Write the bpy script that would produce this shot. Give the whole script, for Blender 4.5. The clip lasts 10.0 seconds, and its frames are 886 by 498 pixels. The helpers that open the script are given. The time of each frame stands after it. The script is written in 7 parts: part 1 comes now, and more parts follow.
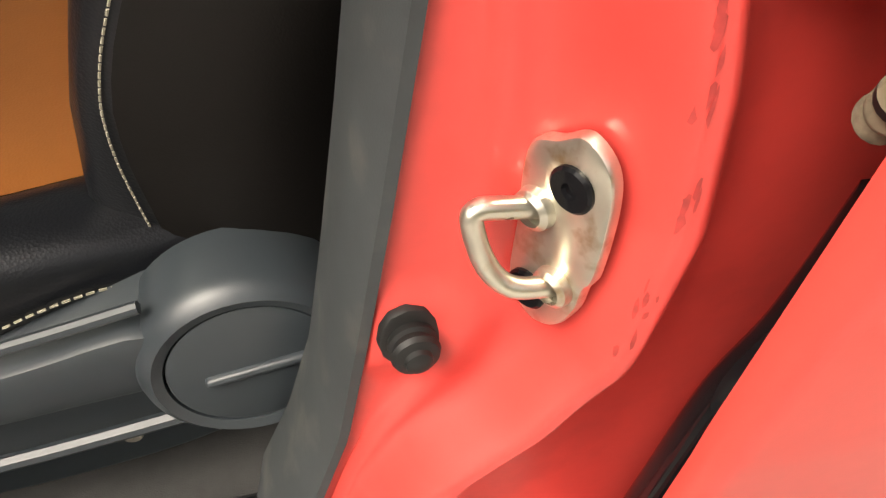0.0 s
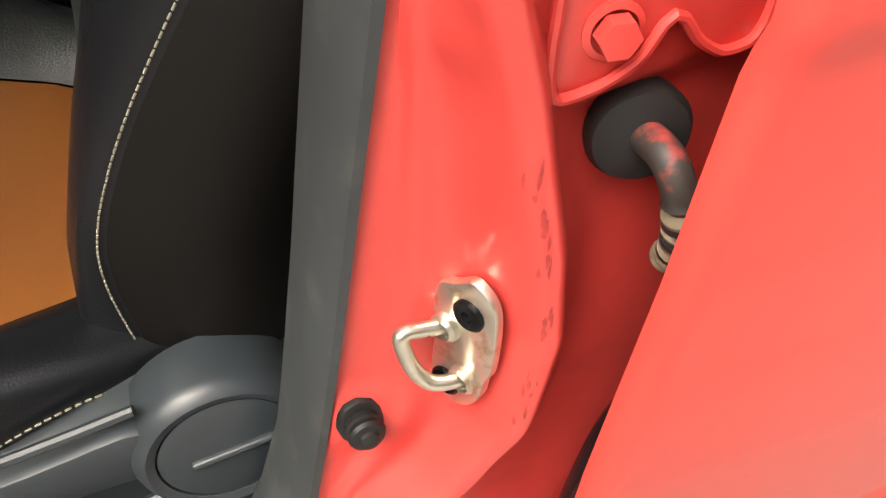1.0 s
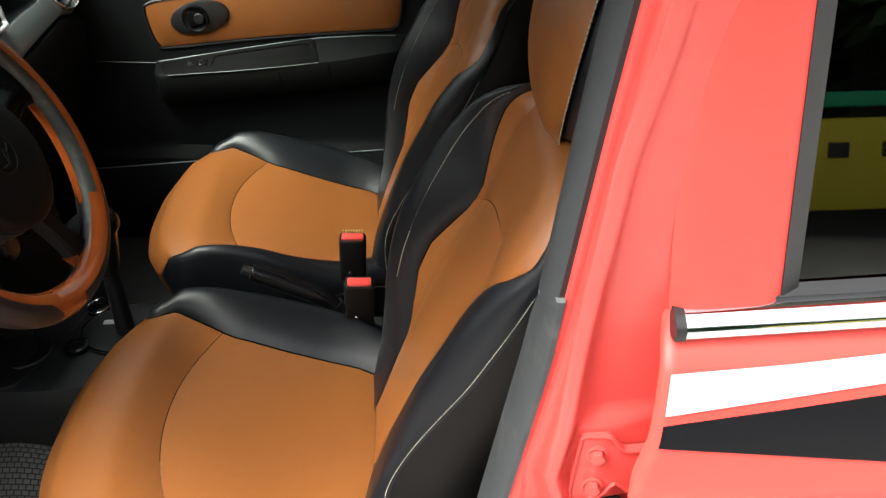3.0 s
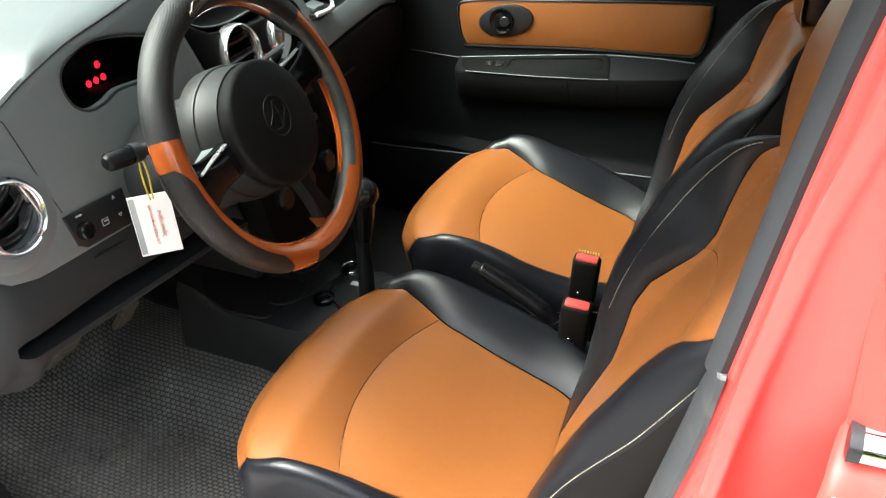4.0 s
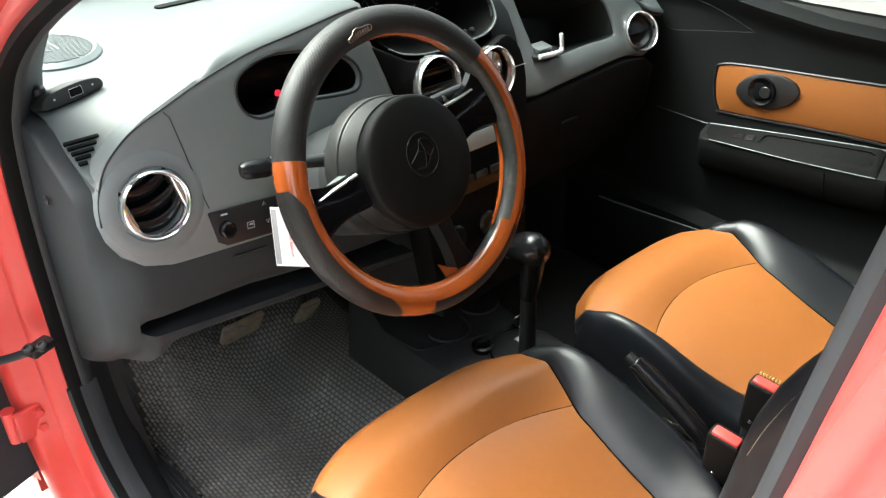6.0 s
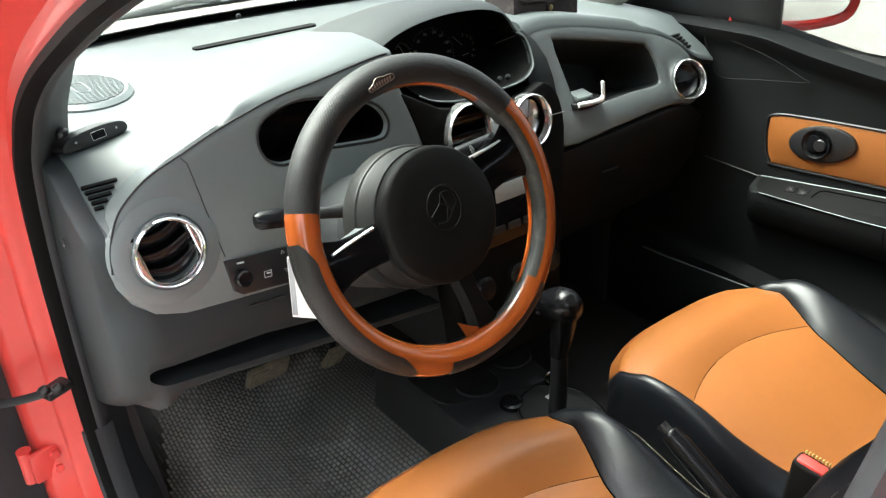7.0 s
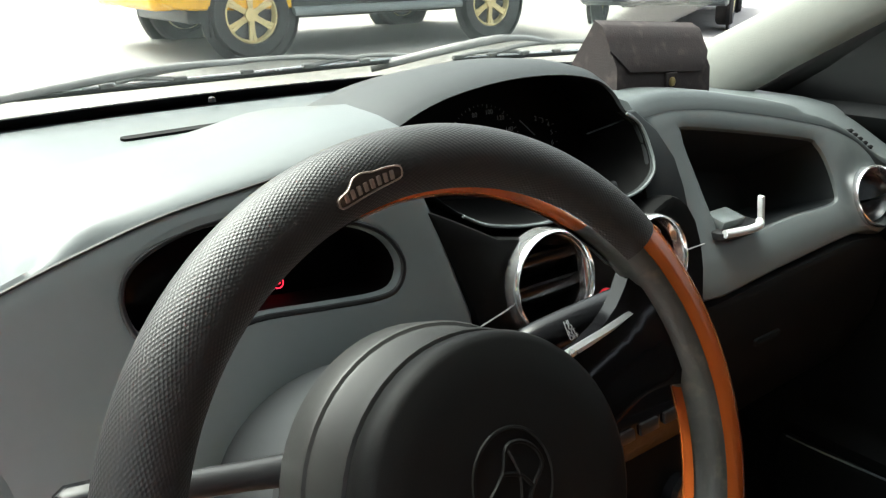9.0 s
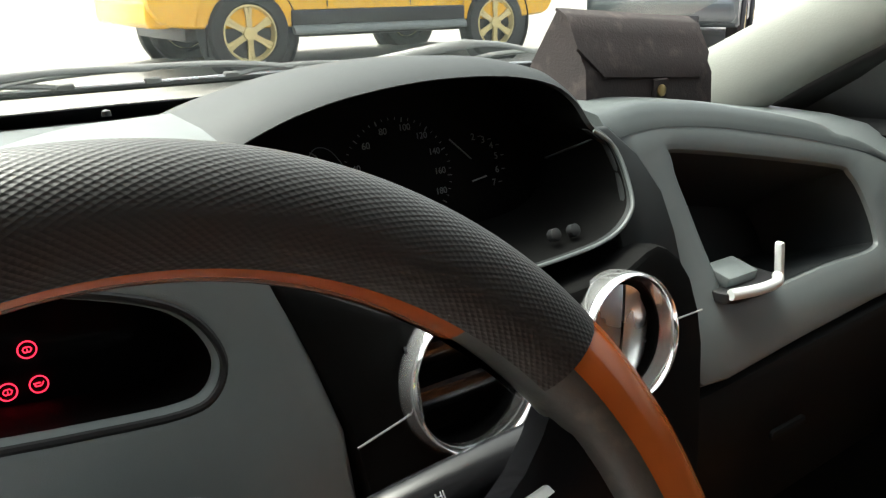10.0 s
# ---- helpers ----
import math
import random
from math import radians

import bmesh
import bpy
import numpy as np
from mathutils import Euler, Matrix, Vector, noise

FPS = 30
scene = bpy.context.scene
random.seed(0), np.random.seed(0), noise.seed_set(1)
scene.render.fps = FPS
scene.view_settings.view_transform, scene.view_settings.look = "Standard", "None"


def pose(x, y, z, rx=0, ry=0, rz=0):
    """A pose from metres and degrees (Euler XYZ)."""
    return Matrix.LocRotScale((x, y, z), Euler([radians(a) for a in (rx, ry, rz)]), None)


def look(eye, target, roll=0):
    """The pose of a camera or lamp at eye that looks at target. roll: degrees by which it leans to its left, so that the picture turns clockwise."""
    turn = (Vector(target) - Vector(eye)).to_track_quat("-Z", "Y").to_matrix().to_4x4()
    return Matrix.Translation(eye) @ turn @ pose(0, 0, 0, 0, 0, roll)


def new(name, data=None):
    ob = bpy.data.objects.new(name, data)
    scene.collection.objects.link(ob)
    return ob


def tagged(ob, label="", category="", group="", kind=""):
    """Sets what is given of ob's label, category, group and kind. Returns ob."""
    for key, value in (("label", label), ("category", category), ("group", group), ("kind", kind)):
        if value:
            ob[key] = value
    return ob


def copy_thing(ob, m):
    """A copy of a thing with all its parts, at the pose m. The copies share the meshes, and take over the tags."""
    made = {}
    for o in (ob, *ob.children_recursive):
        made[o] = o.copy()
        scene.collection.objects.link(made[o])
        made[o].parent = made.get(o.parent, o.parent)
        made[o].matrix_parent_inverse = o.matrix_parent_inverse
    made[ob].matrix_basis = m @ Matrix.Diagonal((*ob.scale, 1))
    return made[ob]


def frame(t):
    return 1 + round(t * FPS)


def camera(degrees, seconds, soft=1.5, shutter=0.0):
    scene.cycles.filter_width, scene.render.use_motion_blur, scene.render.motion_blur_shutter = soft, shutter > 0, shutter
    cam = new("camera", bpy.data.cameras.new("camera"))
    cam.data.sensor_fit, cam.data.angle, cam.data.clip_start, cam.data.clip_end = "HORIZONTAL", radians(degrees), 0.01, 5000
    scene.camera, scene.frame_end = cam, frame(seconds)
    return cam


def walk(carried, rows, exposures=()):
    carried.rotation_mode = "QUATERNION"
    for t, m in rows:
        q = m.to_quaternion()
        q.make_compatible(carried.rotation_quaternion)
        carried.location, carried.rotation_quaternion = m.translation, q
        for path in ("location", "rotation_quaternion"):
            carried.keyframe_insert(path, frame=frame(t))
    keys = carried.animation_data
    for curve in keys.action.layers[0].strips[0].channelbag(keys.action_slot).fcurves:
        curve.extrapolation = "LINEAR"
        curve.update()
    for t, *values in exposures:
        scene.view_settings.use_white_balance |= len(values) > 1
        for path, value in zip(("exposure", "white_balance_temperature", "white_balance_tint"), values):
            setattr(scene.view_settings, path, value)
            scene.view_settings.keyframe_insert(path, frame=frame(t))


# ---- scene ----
cam = camera(58.5, 10.0, 1.25)
PATH = [
    (0, (0.375, -0.762, 0.808), (0.668, 0.503, -0.713), -0.1),
    (0.5, (0.375, -0.774, 0.846), (0.784, 0.505, -0.636), 0.5),
    (1, (0.368, -0.801, 0.9), (0.835, 0.49, -0.555), 0.6),
    (1.5, (0.353, -0.828, 1.016), (0.862, 0.457, -0.43), 1.3),
    (2, (0.36, -0.852, 1.139), (0.91, 0.472, -0.255), 2.0),
    (2.5, (0.345, -0.928, 1.295), (0.933, 0.53, 0.059), 2.3),
    (3, (0.324, -1.086, 1.36), (0.42, 0.562, 0.231), -0.1),
    (3.2, (0.332, -1.139, 1.377), (0.283, 0.518, 0.258), 0.2),
    (4.3, (0.441, -1.013, 1.361), (-0.359, 0.455, 0.264), -1.1),
    (4.5, (0.443, -0.985, 1.364), (-0.443, 0.433, 0.267), -0.8),
    (5, (0.456, -0.961, 1.355), (-0.586, 0.36, 0.273), -0.7),
    (5.2, (0.478, -0.941, 1.348), (-0.616, 0.347, 0.278), -0.6),
    (6.3, (0.541, -0.851, 1.354), (-0.738, 0.312, 0.349), -0.7),
    (6.5, (0.531, -0.84, 1.359), (-0.773, 0.313, 0.374), -0.8),
    (7, (0.524, -0.804, 1.351), (-0.837, 0.312, 0.401), -0.8),
    (7.5, (0.466, -0.792, 1.332), (-0.938, 0.285, 0.4), -0.9),
    (8, (0.307, -0.738, 1.303), (-1.133, 0.316, 0.4), -1.2),
    (8.5, (0.217, -0.646, 1.264), (-1.254, 0.423, 0.43), -1.3),
    (9, (0.121, -0.489, 1.194), (-1.399, 0.616, 0.509), -0.9),
    (9.5, (0.06, -0.39, 1.202), (-1.466, 0.732, 0.56), -0.9),
    (10, (-0.001, -0.302, 1.151), (-1.549, 0.794, 0.517), -0.7),
]
walk(cam, [(t, look(eye, target, roll)) for t, eye, target, roll in PATH], [(0, 1.75, 7300, 10), (1.0, 1.77, 7100, 10), (2.0, 1.8, 7000, 10), (2.5, 2.0, 6600, 8), (3.0, 2.55, 6400, 6), (3.2, 2.65, 6300, 6), (4.3, 3.4, 6250, 6), (6.5, 3.5, 6250, 6), (7.2, 3.45, 6250, 6), (8.0, 3.25, 6250, 6), (9.5, 3.25, 6400, 8), (10, 3.15, 6500, 9)])

# ---- world, sun, exposure ----
world = bpy.data.worlds.new("sky")
scene.world = world
world.use_nodes = True
wt = world.node_tree
sky = wt.nodes.new("ShaderNodeTexSky")
sky.sky_type, sky.sun_disc = "NISHITA", False
sky.sun_elevation, sky.sun_rotation = radians(58), radians(244)
sky.air_density, sky.dust_density, sky.ozone_density = 0.9, 9.0, 0.2
wt.nodes["Background"].inputs["Strength"].default_value = 0.12
pale = wt.nodes.new("ShaderNodeHueSaturation")
pale.inputs["Saturation"].default_value = 0.3
wt.links.new(sky.outputs["Color"], pale.inputs["Color"])
wt.links.new(pale.outputs["Color"], wt.nodes["Background"].inputs["Color"])
sun = new("sun", bpy.data.lights.new("sun", "SUN"))
sun.data.energy, sun.data.angle, sun.data.color = 1.3, radians(40), (1.0, 0.96, 0.9)
sun.matrix_world = look((-5, -2.4, 9), (0, 0, 0))


# ---- materials ----
def material(name, colour, rough=0.5, metal=0.0, var=0.12, scale=6.0, fine=90.0, bump=0.0, bump_scale=400.0, coat=0.0, spec=0.5, dirt=None, dirt_amount=0.3, voronoi=False, dist=0.0006):
    m = bpy.data.materials.new(name)
    m.use_nodes = True
    nt = m.node_tree
    n, l = nt.nodes, nt.links
    b = n["Principled BSDF"]
    tc = n.new("ShaderNodeTexCoord")
    big = n.new("ShaderNodeTexNoise")
    big.inputs["Scale"].default_value, big.inputs["Detail"].default_value = scale, 5
    small = n.new("ShaderNodeTexNoise")
    small.inputs["Scale"].default_value, small.inputs["Detail"].default_value = fine, 3
    for q in (big, small):
        l.new(tc.outputs["Object"], q.inputs["Vector"])
    add = n.new("ShaderNodeMath")
    add.operation = "MULTIPLY_ADD"
    l.new(small.outputs["Fac"], add.inputs[0])
    add.inputs[1].default_value = 0.4
    l.new(big.outputs["Fac"], add.inputs[2])
    rng = n.new("ShaderNodeMapRange")
    rng.inputs["From Min"].default_value, rng.inputs["From Max"].default_value = 0.4, 1.0
    rng.inputs["To Min"].default_value, rng.inputs["To Max"].default_value = 1 - var, 1 + var
    l.new(add.outputs[0], rng.inputs["Value"])
    mul = n.new("ShaderNodeMix")
    mul.data_type, mul.blend_type = "RGBA", "MULTIPLY"
    mul.inputs["Factor"].default_value = 1
    mul.inputs["A"].default_value = (*colour, 1)
    l.new(rng.outputs["Result"], mul.inputs["B"])
    out = mul.outputs["Result"]
    if dirt:
        patch = n.new("ShaderNodeMapRange")
        patch.inputs["From Min"].default_value, patch.inputs["From Max"].default_value = 0.55, 0.72
        patch.inputs["To Max"].default_value = dirt_amount
        blot = n.new("ShaderNodeTexNoise")
        blot.inputs["Scale"].default_value, blot.inputs["Detail"].default_value = scale * 2.3, 8
        l.new(tc.outputs["Object"], blot.inputs["Vector"])
        l.new(blot.outputs["Fac"], patch.inputs["Value"])
        mx = n.new("ShaderNodeMix")
        mx.data_type = "RGBA"
        l.new(patch.outputs["Result"], mx.inputs["Factor"])
        l.new(out, mx.inputs["A"])
        mx.inputs["B"].default_value = (*dirt, 1)
        out = mx.outputs["Result"]
    l.new(out, b.inputs["Base Color"])
    rr = n.new("ShaderNodeMapRange")
    rr.inputs["To Min"].default_value, rr.inputs["To Max"].default_value = max(0.0, rough * 0.85), min(1.0, rough * 1.15)
    l.new(big.outputs["Fac"], rr.inputs["Value"])
    l.new(rr.outputs["Result"], b.inputs["Roughness"])
    b.inputs["Metallic"].default_value = metal
    b.inputs["Specular IOR Level"].default_value = spec
    b.inputs["Coat Weight"].default_value = coat
    b.inputs["Coat Roughness"].default_value = 0.04
    if bump:
        if voronoi:
            t = n.new("ShaderNodeTexVoronoi")
            src = t.outputs["Distance"]
        else:
            t = n.new("ShaderNodeTexNoise")
            t.inputs["Detail"].default_value = 2
            src = t.outputs["Fac"]
        t.inputs["Scale"].default_value = bump_scale
        l.new(tc.outputs["Object"], t.inputs["Vector"])
        bp = n.new("ShaderNodeBump")
        bp.inputs["Strength"].default_value, bp.inputs["Distance"].default_value = bump, dist
        l.new(src, bp.inputs["Height"])
        l.new(bp.outputs["Normal"], b.inputs["Normal"])
    return m


def glass(name, tint, gloss=0.02, ior=1.0):
    m = bpy.data.materials.new(name)
    m.use_nodes = True
    n, l = m.node_tree.nodes, m.node_tree.links
    n.remove(n["Principled BSDF"])
    tr, gl, mix, fr = n.new("ShaderNodeBsdfTransparent"), n.new("ShaderNodeBsdfGlossy"), n.new("ShaderNodeMixShader"), n.new("ShaderNodeLayerWeight")
    power, scaled = n.new("ShaderNodeMath"), n.new("ShaderNodeMath")
    power.operation, scaled.operation = "POWER", "MULTIPLY_ADD"
    power.inputs[1].default_value, scaled.inputs[1].default_value, scaled.inputs[2].default_value = 5.0, 0.95 * ior, 0.035 * ior
    tr.inputs["Color"].default_value = (*tint, 1)
    gl.inputs["Roughness"].default_value = gloss
    l.new(fr.outputs["Facing"], power.inputs[0])
    l.new(power.outputs[0], scaled.inputs[0])
    l.new(scaled.outputs[0], mix.inputs["Fac"])
    l.new(tr.outputs["BSDF"], mix.inputs[1])
    l.new(gl.outputs["BSDF"], mix.inputs[2])
    l.new(mix.outputs["Shader"], n["Material Output"].inputs["Surface"])
    return m


def glow(name, colour, strength):
    m = bpy.data.materials.new(name)
    m.use_nodes = True
    b = m.node_tree.nodes["Principled BSDF"]
    b.inputs["Base Color"].default_value = (*colour, 1)
    b.inputs["Emission Color"].default_value = (*colour, 1)
    b.inputs["Emission Strength"].default_value = strength
    return m


RED = material("red_paint", (0.55, 0.050, 0.040), 0.38, var=0.08, scale=3, coat=0.2, spec=0.25, bump=0.05, bump_scale=900, dist=0.0003)
RED_JAMB = material("red_jamb_paint", (0.57, 0.052, 0.044), 0.42, var=0.10, scale=9, coat=0.25, dirt=(0.22, 0.02, 0.02), dirt_amount=0.25, bump=0.05, bump_scale=700, dist=0.0003)
GREY = material("grey_plastic", (0.142, 0.160, 0.162), 0.42, spec=0.4, var=0.07, scale=4, bump=0.25, bump_scale=1500, dist=0.0003)
PAD_GREY = material("soft_grey_pad", (0.072, 0.082, 0.084), 0.45, spec=0.35, var=0.07, scale=4, bump=0.3, bump_scale=1300, dist=0.0003)
# hood's charcoal; on the lower dash and cubby it puts shade into the grey
LOW_DASH = material("charcoal_and_shaded_plastic", (0.025, 0.028, 0.0295), 0.6, spec=0.2, var=0.07, scale=4, bump=0.25, bump_scale=1500, dist=0.0003)
GREY_LOW = material("dark_grey_plastic", (0.032, 0.034, 0.036), 0.6, spec=0.2, var=0.08, scale=4, bump=0.25, bump_scale=1500, dist=0.0003)
TRIM = material("pillar_trim_plastic", (0.038, 0.042, 0.044), 0.58, spec=0.2, var=0.15, scale=12, dirt=(0.16, 0.15, 0.13), dirt_amount=0.25, bump=0.2, bump_scale=900, dist=0.0003)
BLACK = material("black_plastic", (0.012, 0.012, 0.013), 0.4, var=0.1)
GLOSS = material("gloss_black", (0.006, 0.006, 0.007), 0.10, spec=0.16, var=0.05)
PIANO = material("polished_black", (0.008, 0.008, 0.009), 0.16, spec=0.12, var=0.05)
RUBBER = material("black_rubber", (0.011, 0.011, 0.011), 0.5, spec=0.3, var=0.2, dirt=(0.07, 0.06, 0.05), dirt_amount=0.12, bump=0.2)
ORANGE = material("orange_leather", (0.255, 0.087, 0.021), 0.36, var=0.08, scale=5, bump=0.25, bump_scale=700, voronoi=True, dist=0.0004)
LEATHER = material("black_leather", (0.007, 0.0078, 0.0100), 0.34, spec=0.36, var=0.12, scale=5, bump=0.3, bump_scale=650, voronoi=True, dist=0.0004)
VINYL = material("matt_black_vinyl", (0.0062, 0.0052, 0.0046), 0.6, spec=0.2, var=0.1, bump=0.2, bump_scale=900)
THREAD = material("cream_thread", (0.33, 0.30, 0.23), 0.8)
STEEL = material("zinc_steel", (0.66, 0.62, 0.52), 0.29, metal=0.9, var=0.2, scale=40, dirt=(0.35, 0.2, 0.06), dirt_amount=0.7)
CHROME = material("chrome", (0.85, 0.85, 0.86), 0.05, metal=1.0, var=0.03)
SILVER = material("silver_decal", (0.26, 0.31, 0.335), 0.35, var=0.04)
DECAL = material("black_decal", (0.006, 0.006, 0.007), 0.12, var=0.05, spec=0.06)
MAT_RUBBER = material("floor_mat_rubber", (0.17, 0.168, 0.157), 0.26, var=0.3, scale=9, dirt=(0.22, 0.20, 0.16), dirt_amount=0.6)
# same rubber as the relief, darkened for the shade in its gaps
MAT_BASE = material("shaded_mat_rubber", (0.022, 0.021, 0.019), 0.6, var=0.3, scale=12)
CARPET = material("carpet", (0.045, 0.045, 0.044), 0.95, var=0.3, bump=0.6, bump_scale=900)
# door lining grey, darkened to stand for the weaker light across the cabin
FAR_GREY = material("shade_darkened_plastic", (0.0105, 0.0115, 0.012), 0.6, spec=0.07, var=0.08, scale=4, bump=0.25, bump_scale=1500, dist=0.0003)
HUB = material("hub_plastic", (0.0056, 0.0056, 0.0056), 0.5, var=0.1, scale=8, spec=0.15, bump=0.3, bump_scale=1400, dist=0.0003)
# hub plastic again, lightened to stand for light on the drum's side
LIT_HUB = material("lit_hub_plastic", (0.018, 0.018, 0.0175), 0.42, var=0.1, scale=8, spec=0.25, bump=0.3, bump_scale=1400, dist=0.0003)
PIT = material("deep_matt_black", (0.004, 0.004, 0.004), 0.7, var=0.05, spec=0.08)
RING = material("bezel_chrome", (0.86, 0.87, 0.88), 0.12, metal=0.88, var=0.04)
SATIN = material("satin_silver", (0.72, 0.73, 0.74), 0.28, metal=0.85, var=0.05)
HEADLINER = material("headliner", (0.16, 0.165, 0.15), 0.9, var=0.05, bump=0.3)
TINT = glass("tinted_glass", (0.03, 0.03, 0.032), ior=2.2)
CLEAR = glass("clear_glass", (0.95, 0.97, 0.95), ior=0.4)
DOOR_GLASS = glass("door_glass", (0.56, 0.58, 0.56), ior=0.4)
SCREEN = glass("windscreen_glass", (0.74, 0.765, 0.74), ior=0.4)
CONCRETE = material("concrete_ground", (0.20, 0.195, 0.178), 0.85, var=0.14, scale=0.7, fine=14, dirt=(0.12, 0.118, 0.108), dirt_amount=0.5, bump=0.3, bump_scale=60)
RED_LIGHT = glow("red_warning_light", (1.0, 0.02, 0.05), 0.4)
WHITE = material("white_card", (0.8, 0.8, 0.79), 0.5, var=0.02)


# ---- building helpers ----
def part(name, bm, mat, parent=None, label="", sharp=38):
    me = bpy.data.meshes.new(name)
    bmesh.ops.recalc_face_normals(bm, faces=bm.faces)
    bm.to_mesh(me)
    bm.free()
    for p in me.polygons:
        p.use_smooth = True
    me.set_sharp_from_angle(angle=radians(sharp))
    me.materials.append(mat)
    ob = new(name, me)
    if parent:
        ob.parent = parent
        up, back = parent, []
        while up:
            back.append(up)
            up = up.parent
        m = Matrix()
        for o in reversed(back):
            m = m @ o.matrix_parent_inverse @ o.matrix_basis
        ob.matrix_parent_inverse = m.inverted()
    if label:
        ob["label"] = label
    return ob


def thing(name, place, label, category, group="", kind=""):
    ob = new(name)
    ob.empty_display_size = 0.05
    ob.matrix_basis = Matrix.Translation(place)
    return tagged(ob, label, category, group, kind)


def solo(name, bm, mat, label, category, kind="", group="", sharp=38):
    return tagged(part(name, bm, mat, None, "", sharp), label, category, group, kind)


def bridge(bm, a, b, closed=True):
    n = len(a)
    for i in range(n if closed else n - 1):
        j = (i + 1) % n
        quad = []
        for v in (a[i], a[j], b[j], b[i]):
            if v not in quad:
                quad.append(v)
        if len(quad) > 2:
            try:
                bm.faces.new(quad)
            except ValueError:
                pass


def loft(rings, closed=True, caps=True, bm=None):
    bm = bm or bmesh.new()
    vs = [[bm.verts.new(p) for p in r] for r in rings]
    for a, b in zip(vs, vs[1:]):
        bridge(bm, a, b, closed)
    if caps and closed:
        bm.faces.new(vs[0])
        bm.faces.new(list(reversed(vs[-1])))
    return bm


def surf(f, nu, nv, bm=None, thick=0.0, inward=(0, 0, 0)):
    """A grid f(u, v), u and v from 0 to 1; with thick, closed by a second sheet moved by inward."""
    bm = bm or bmesh.new()
    g = [[bm.verts.new(f(i / nu, j / nv)) for j in range(nv + 1)] for i in range(nu + 1)]
    for a, b in zip(g, g[1:]):
        bridge(bm, a, b, False)
    if thick:
        w = Vector(inward) * thick
        h = [[bm.verts.new(v.co + w) for v in row] for row in g]
        for a, b in zip(h, h[1:]):
            bridge(bm, a, b, False)
        bridge(bm, g[0], h[0], False)
        bridge(bm, g[-1], h[-1], False)
        bridge(bm, [r[0] for r in g], [r[0] for r in h], False)
        bridge(bm, [r[-1] for r in g], [r[-1] for r in h], False)
    return bm


def spline(pts, n=8, closed=False):
    """Catmull-Rom through points."""
    pts = [Vector(p) for p in pts]
    k = len(pts)
    out = []
    for i in range(k if closed else k - 1):
        p = [pts[(i + d) % k] if closed else pts[min(max(i + d, 0), k - 1)] for d in (-1, 0, 1, 2)]
        for s in range(n):
            t = s / n
            out.append(0.5 * (2 * p[1] + (p[2] - p[0]) * t + (2 * p[0] - 5 * p[1] + 4 * p[2] - p[3]) * t * t + (3 * p[1] - p[0] - 3 * p[2] + p[3]) * t ** 3))
    if not closed:
        out.append(pts[-1])
    return out


def table(rows, x):
    """Linear look-up in rows of (x, value)."""
    return float(np.interp(x, [r[0] for r in rows], [r[1] for r in rows]))


def tube(pts, r, n=12, closed=False, bm=None, flat=1.0, up=None):
    pts = [Vector(p) for p in pts]
    k = len(pts)
    rr = r if isinstance(r, (list, tuple)) else [r] * k
    rings, normal = [], Vector(up) if up else None
    for i, p in enumerate(pts):
        d = (pts[(i + 1) % k] - pts[i - 1]) if closed else (pts[min(i + 1, k - 1)] - pts[max(i - 1, 0)])
        d.normalize()
        if normal is None:
            normal = d.orthogonal()
        normal = (normal - d * normal.dot(d)).normalized()
        side = d.cross(normal)
        rings.append([p + rr[i] * (math.cos(a) * normal * flat + math.sin(a) * side) for a in (2 * math.pi * q / n for q in range(n))])
    if closed:
        bm = bm or bmesh.new()
        vs = [[bm.verts.new(p) for p in ring] for ring in rings]
        for i in range(k):
            bridge(bm, vs[i], vs[(i + 1) % k])
        return bm
    return loft(rings, bm=bm)


def revolve(profile, m, n=32, bm=None):
    """Profile of (radius, height) turned about the z axis of the matrix m."""
    bm = bm or bmesh.new()
    rings = []
    for r, h in profile:
        if r < 1e-6:
            rings.append([bm.verts.new(m @ Vector((0, 0, h)))] * n)
        else:
            rings.append([bm.verts.new(m @ Vector((r * math.cos(a), r * math.sin(a), h))) for a in (2 * math.pi * q / n for q in range(n))])
    for a, b in zip(rings, rings[1:]):
        bridge(bm, a, b)
    return bm


def axis(origin, z, x=(1, 0, 0)):
    """A frame at origin with its z axis along z and its x axis near x."""
    z = Vector(z).normalized()
    x = Vector(x)
    x = (x - z * x.dot(z)).normalized()
    y = z.cross(x)
    m = Matrix((x, y, z)).transposed().to_4x4()
    m.translation = origin
    return m


def block(size, m=Matrix(), bevel=0.004, seg=2, bm=None):
    made = bmesh.new()
    bmesh.ops.create_cube(made, size=1, matrix=Matrix.Diagonal((*size, 1)))
    if bevel:
        bmesh.ops.bevel(made, geom=made.edges, offset=min(bevel, min(size) * 0.45), segments=seg, affect="EDGES", profile=0.5)
    bmesh.ops.transform(made, matrix=m, verts=made.verts)
    if bm is None:
        return made
    me = bpy.data.meshes.new("tmp")
    made.to_mesh(me)
    made.free()
    bm.from_mesh(me)
    bpy.data.meshes.remove(me)
    return bm


def offset(loop, d):
    """A closed 2D loop moved inward by d (counter-clockwise loops)."""
    k = len(loop)
    out = []
    for i in range(k):
        a, b, c = Vector(loop[i - 1]), Vector(loop[i]), Vector(loop[(i + 1) % k])
        e, f = (b - a), (c - b)
        e, f = Vector((-e.y, e.x)).normalized(), Vector((-f.y, f.x)).normalized()
        nrm = (e + f)
        nrm = nrm.normalized() if nrm.length > 1e-6 else e
        s = max(0.35, nrm.dot(e))
        out.append(b + nrm * (d / s))
    return out


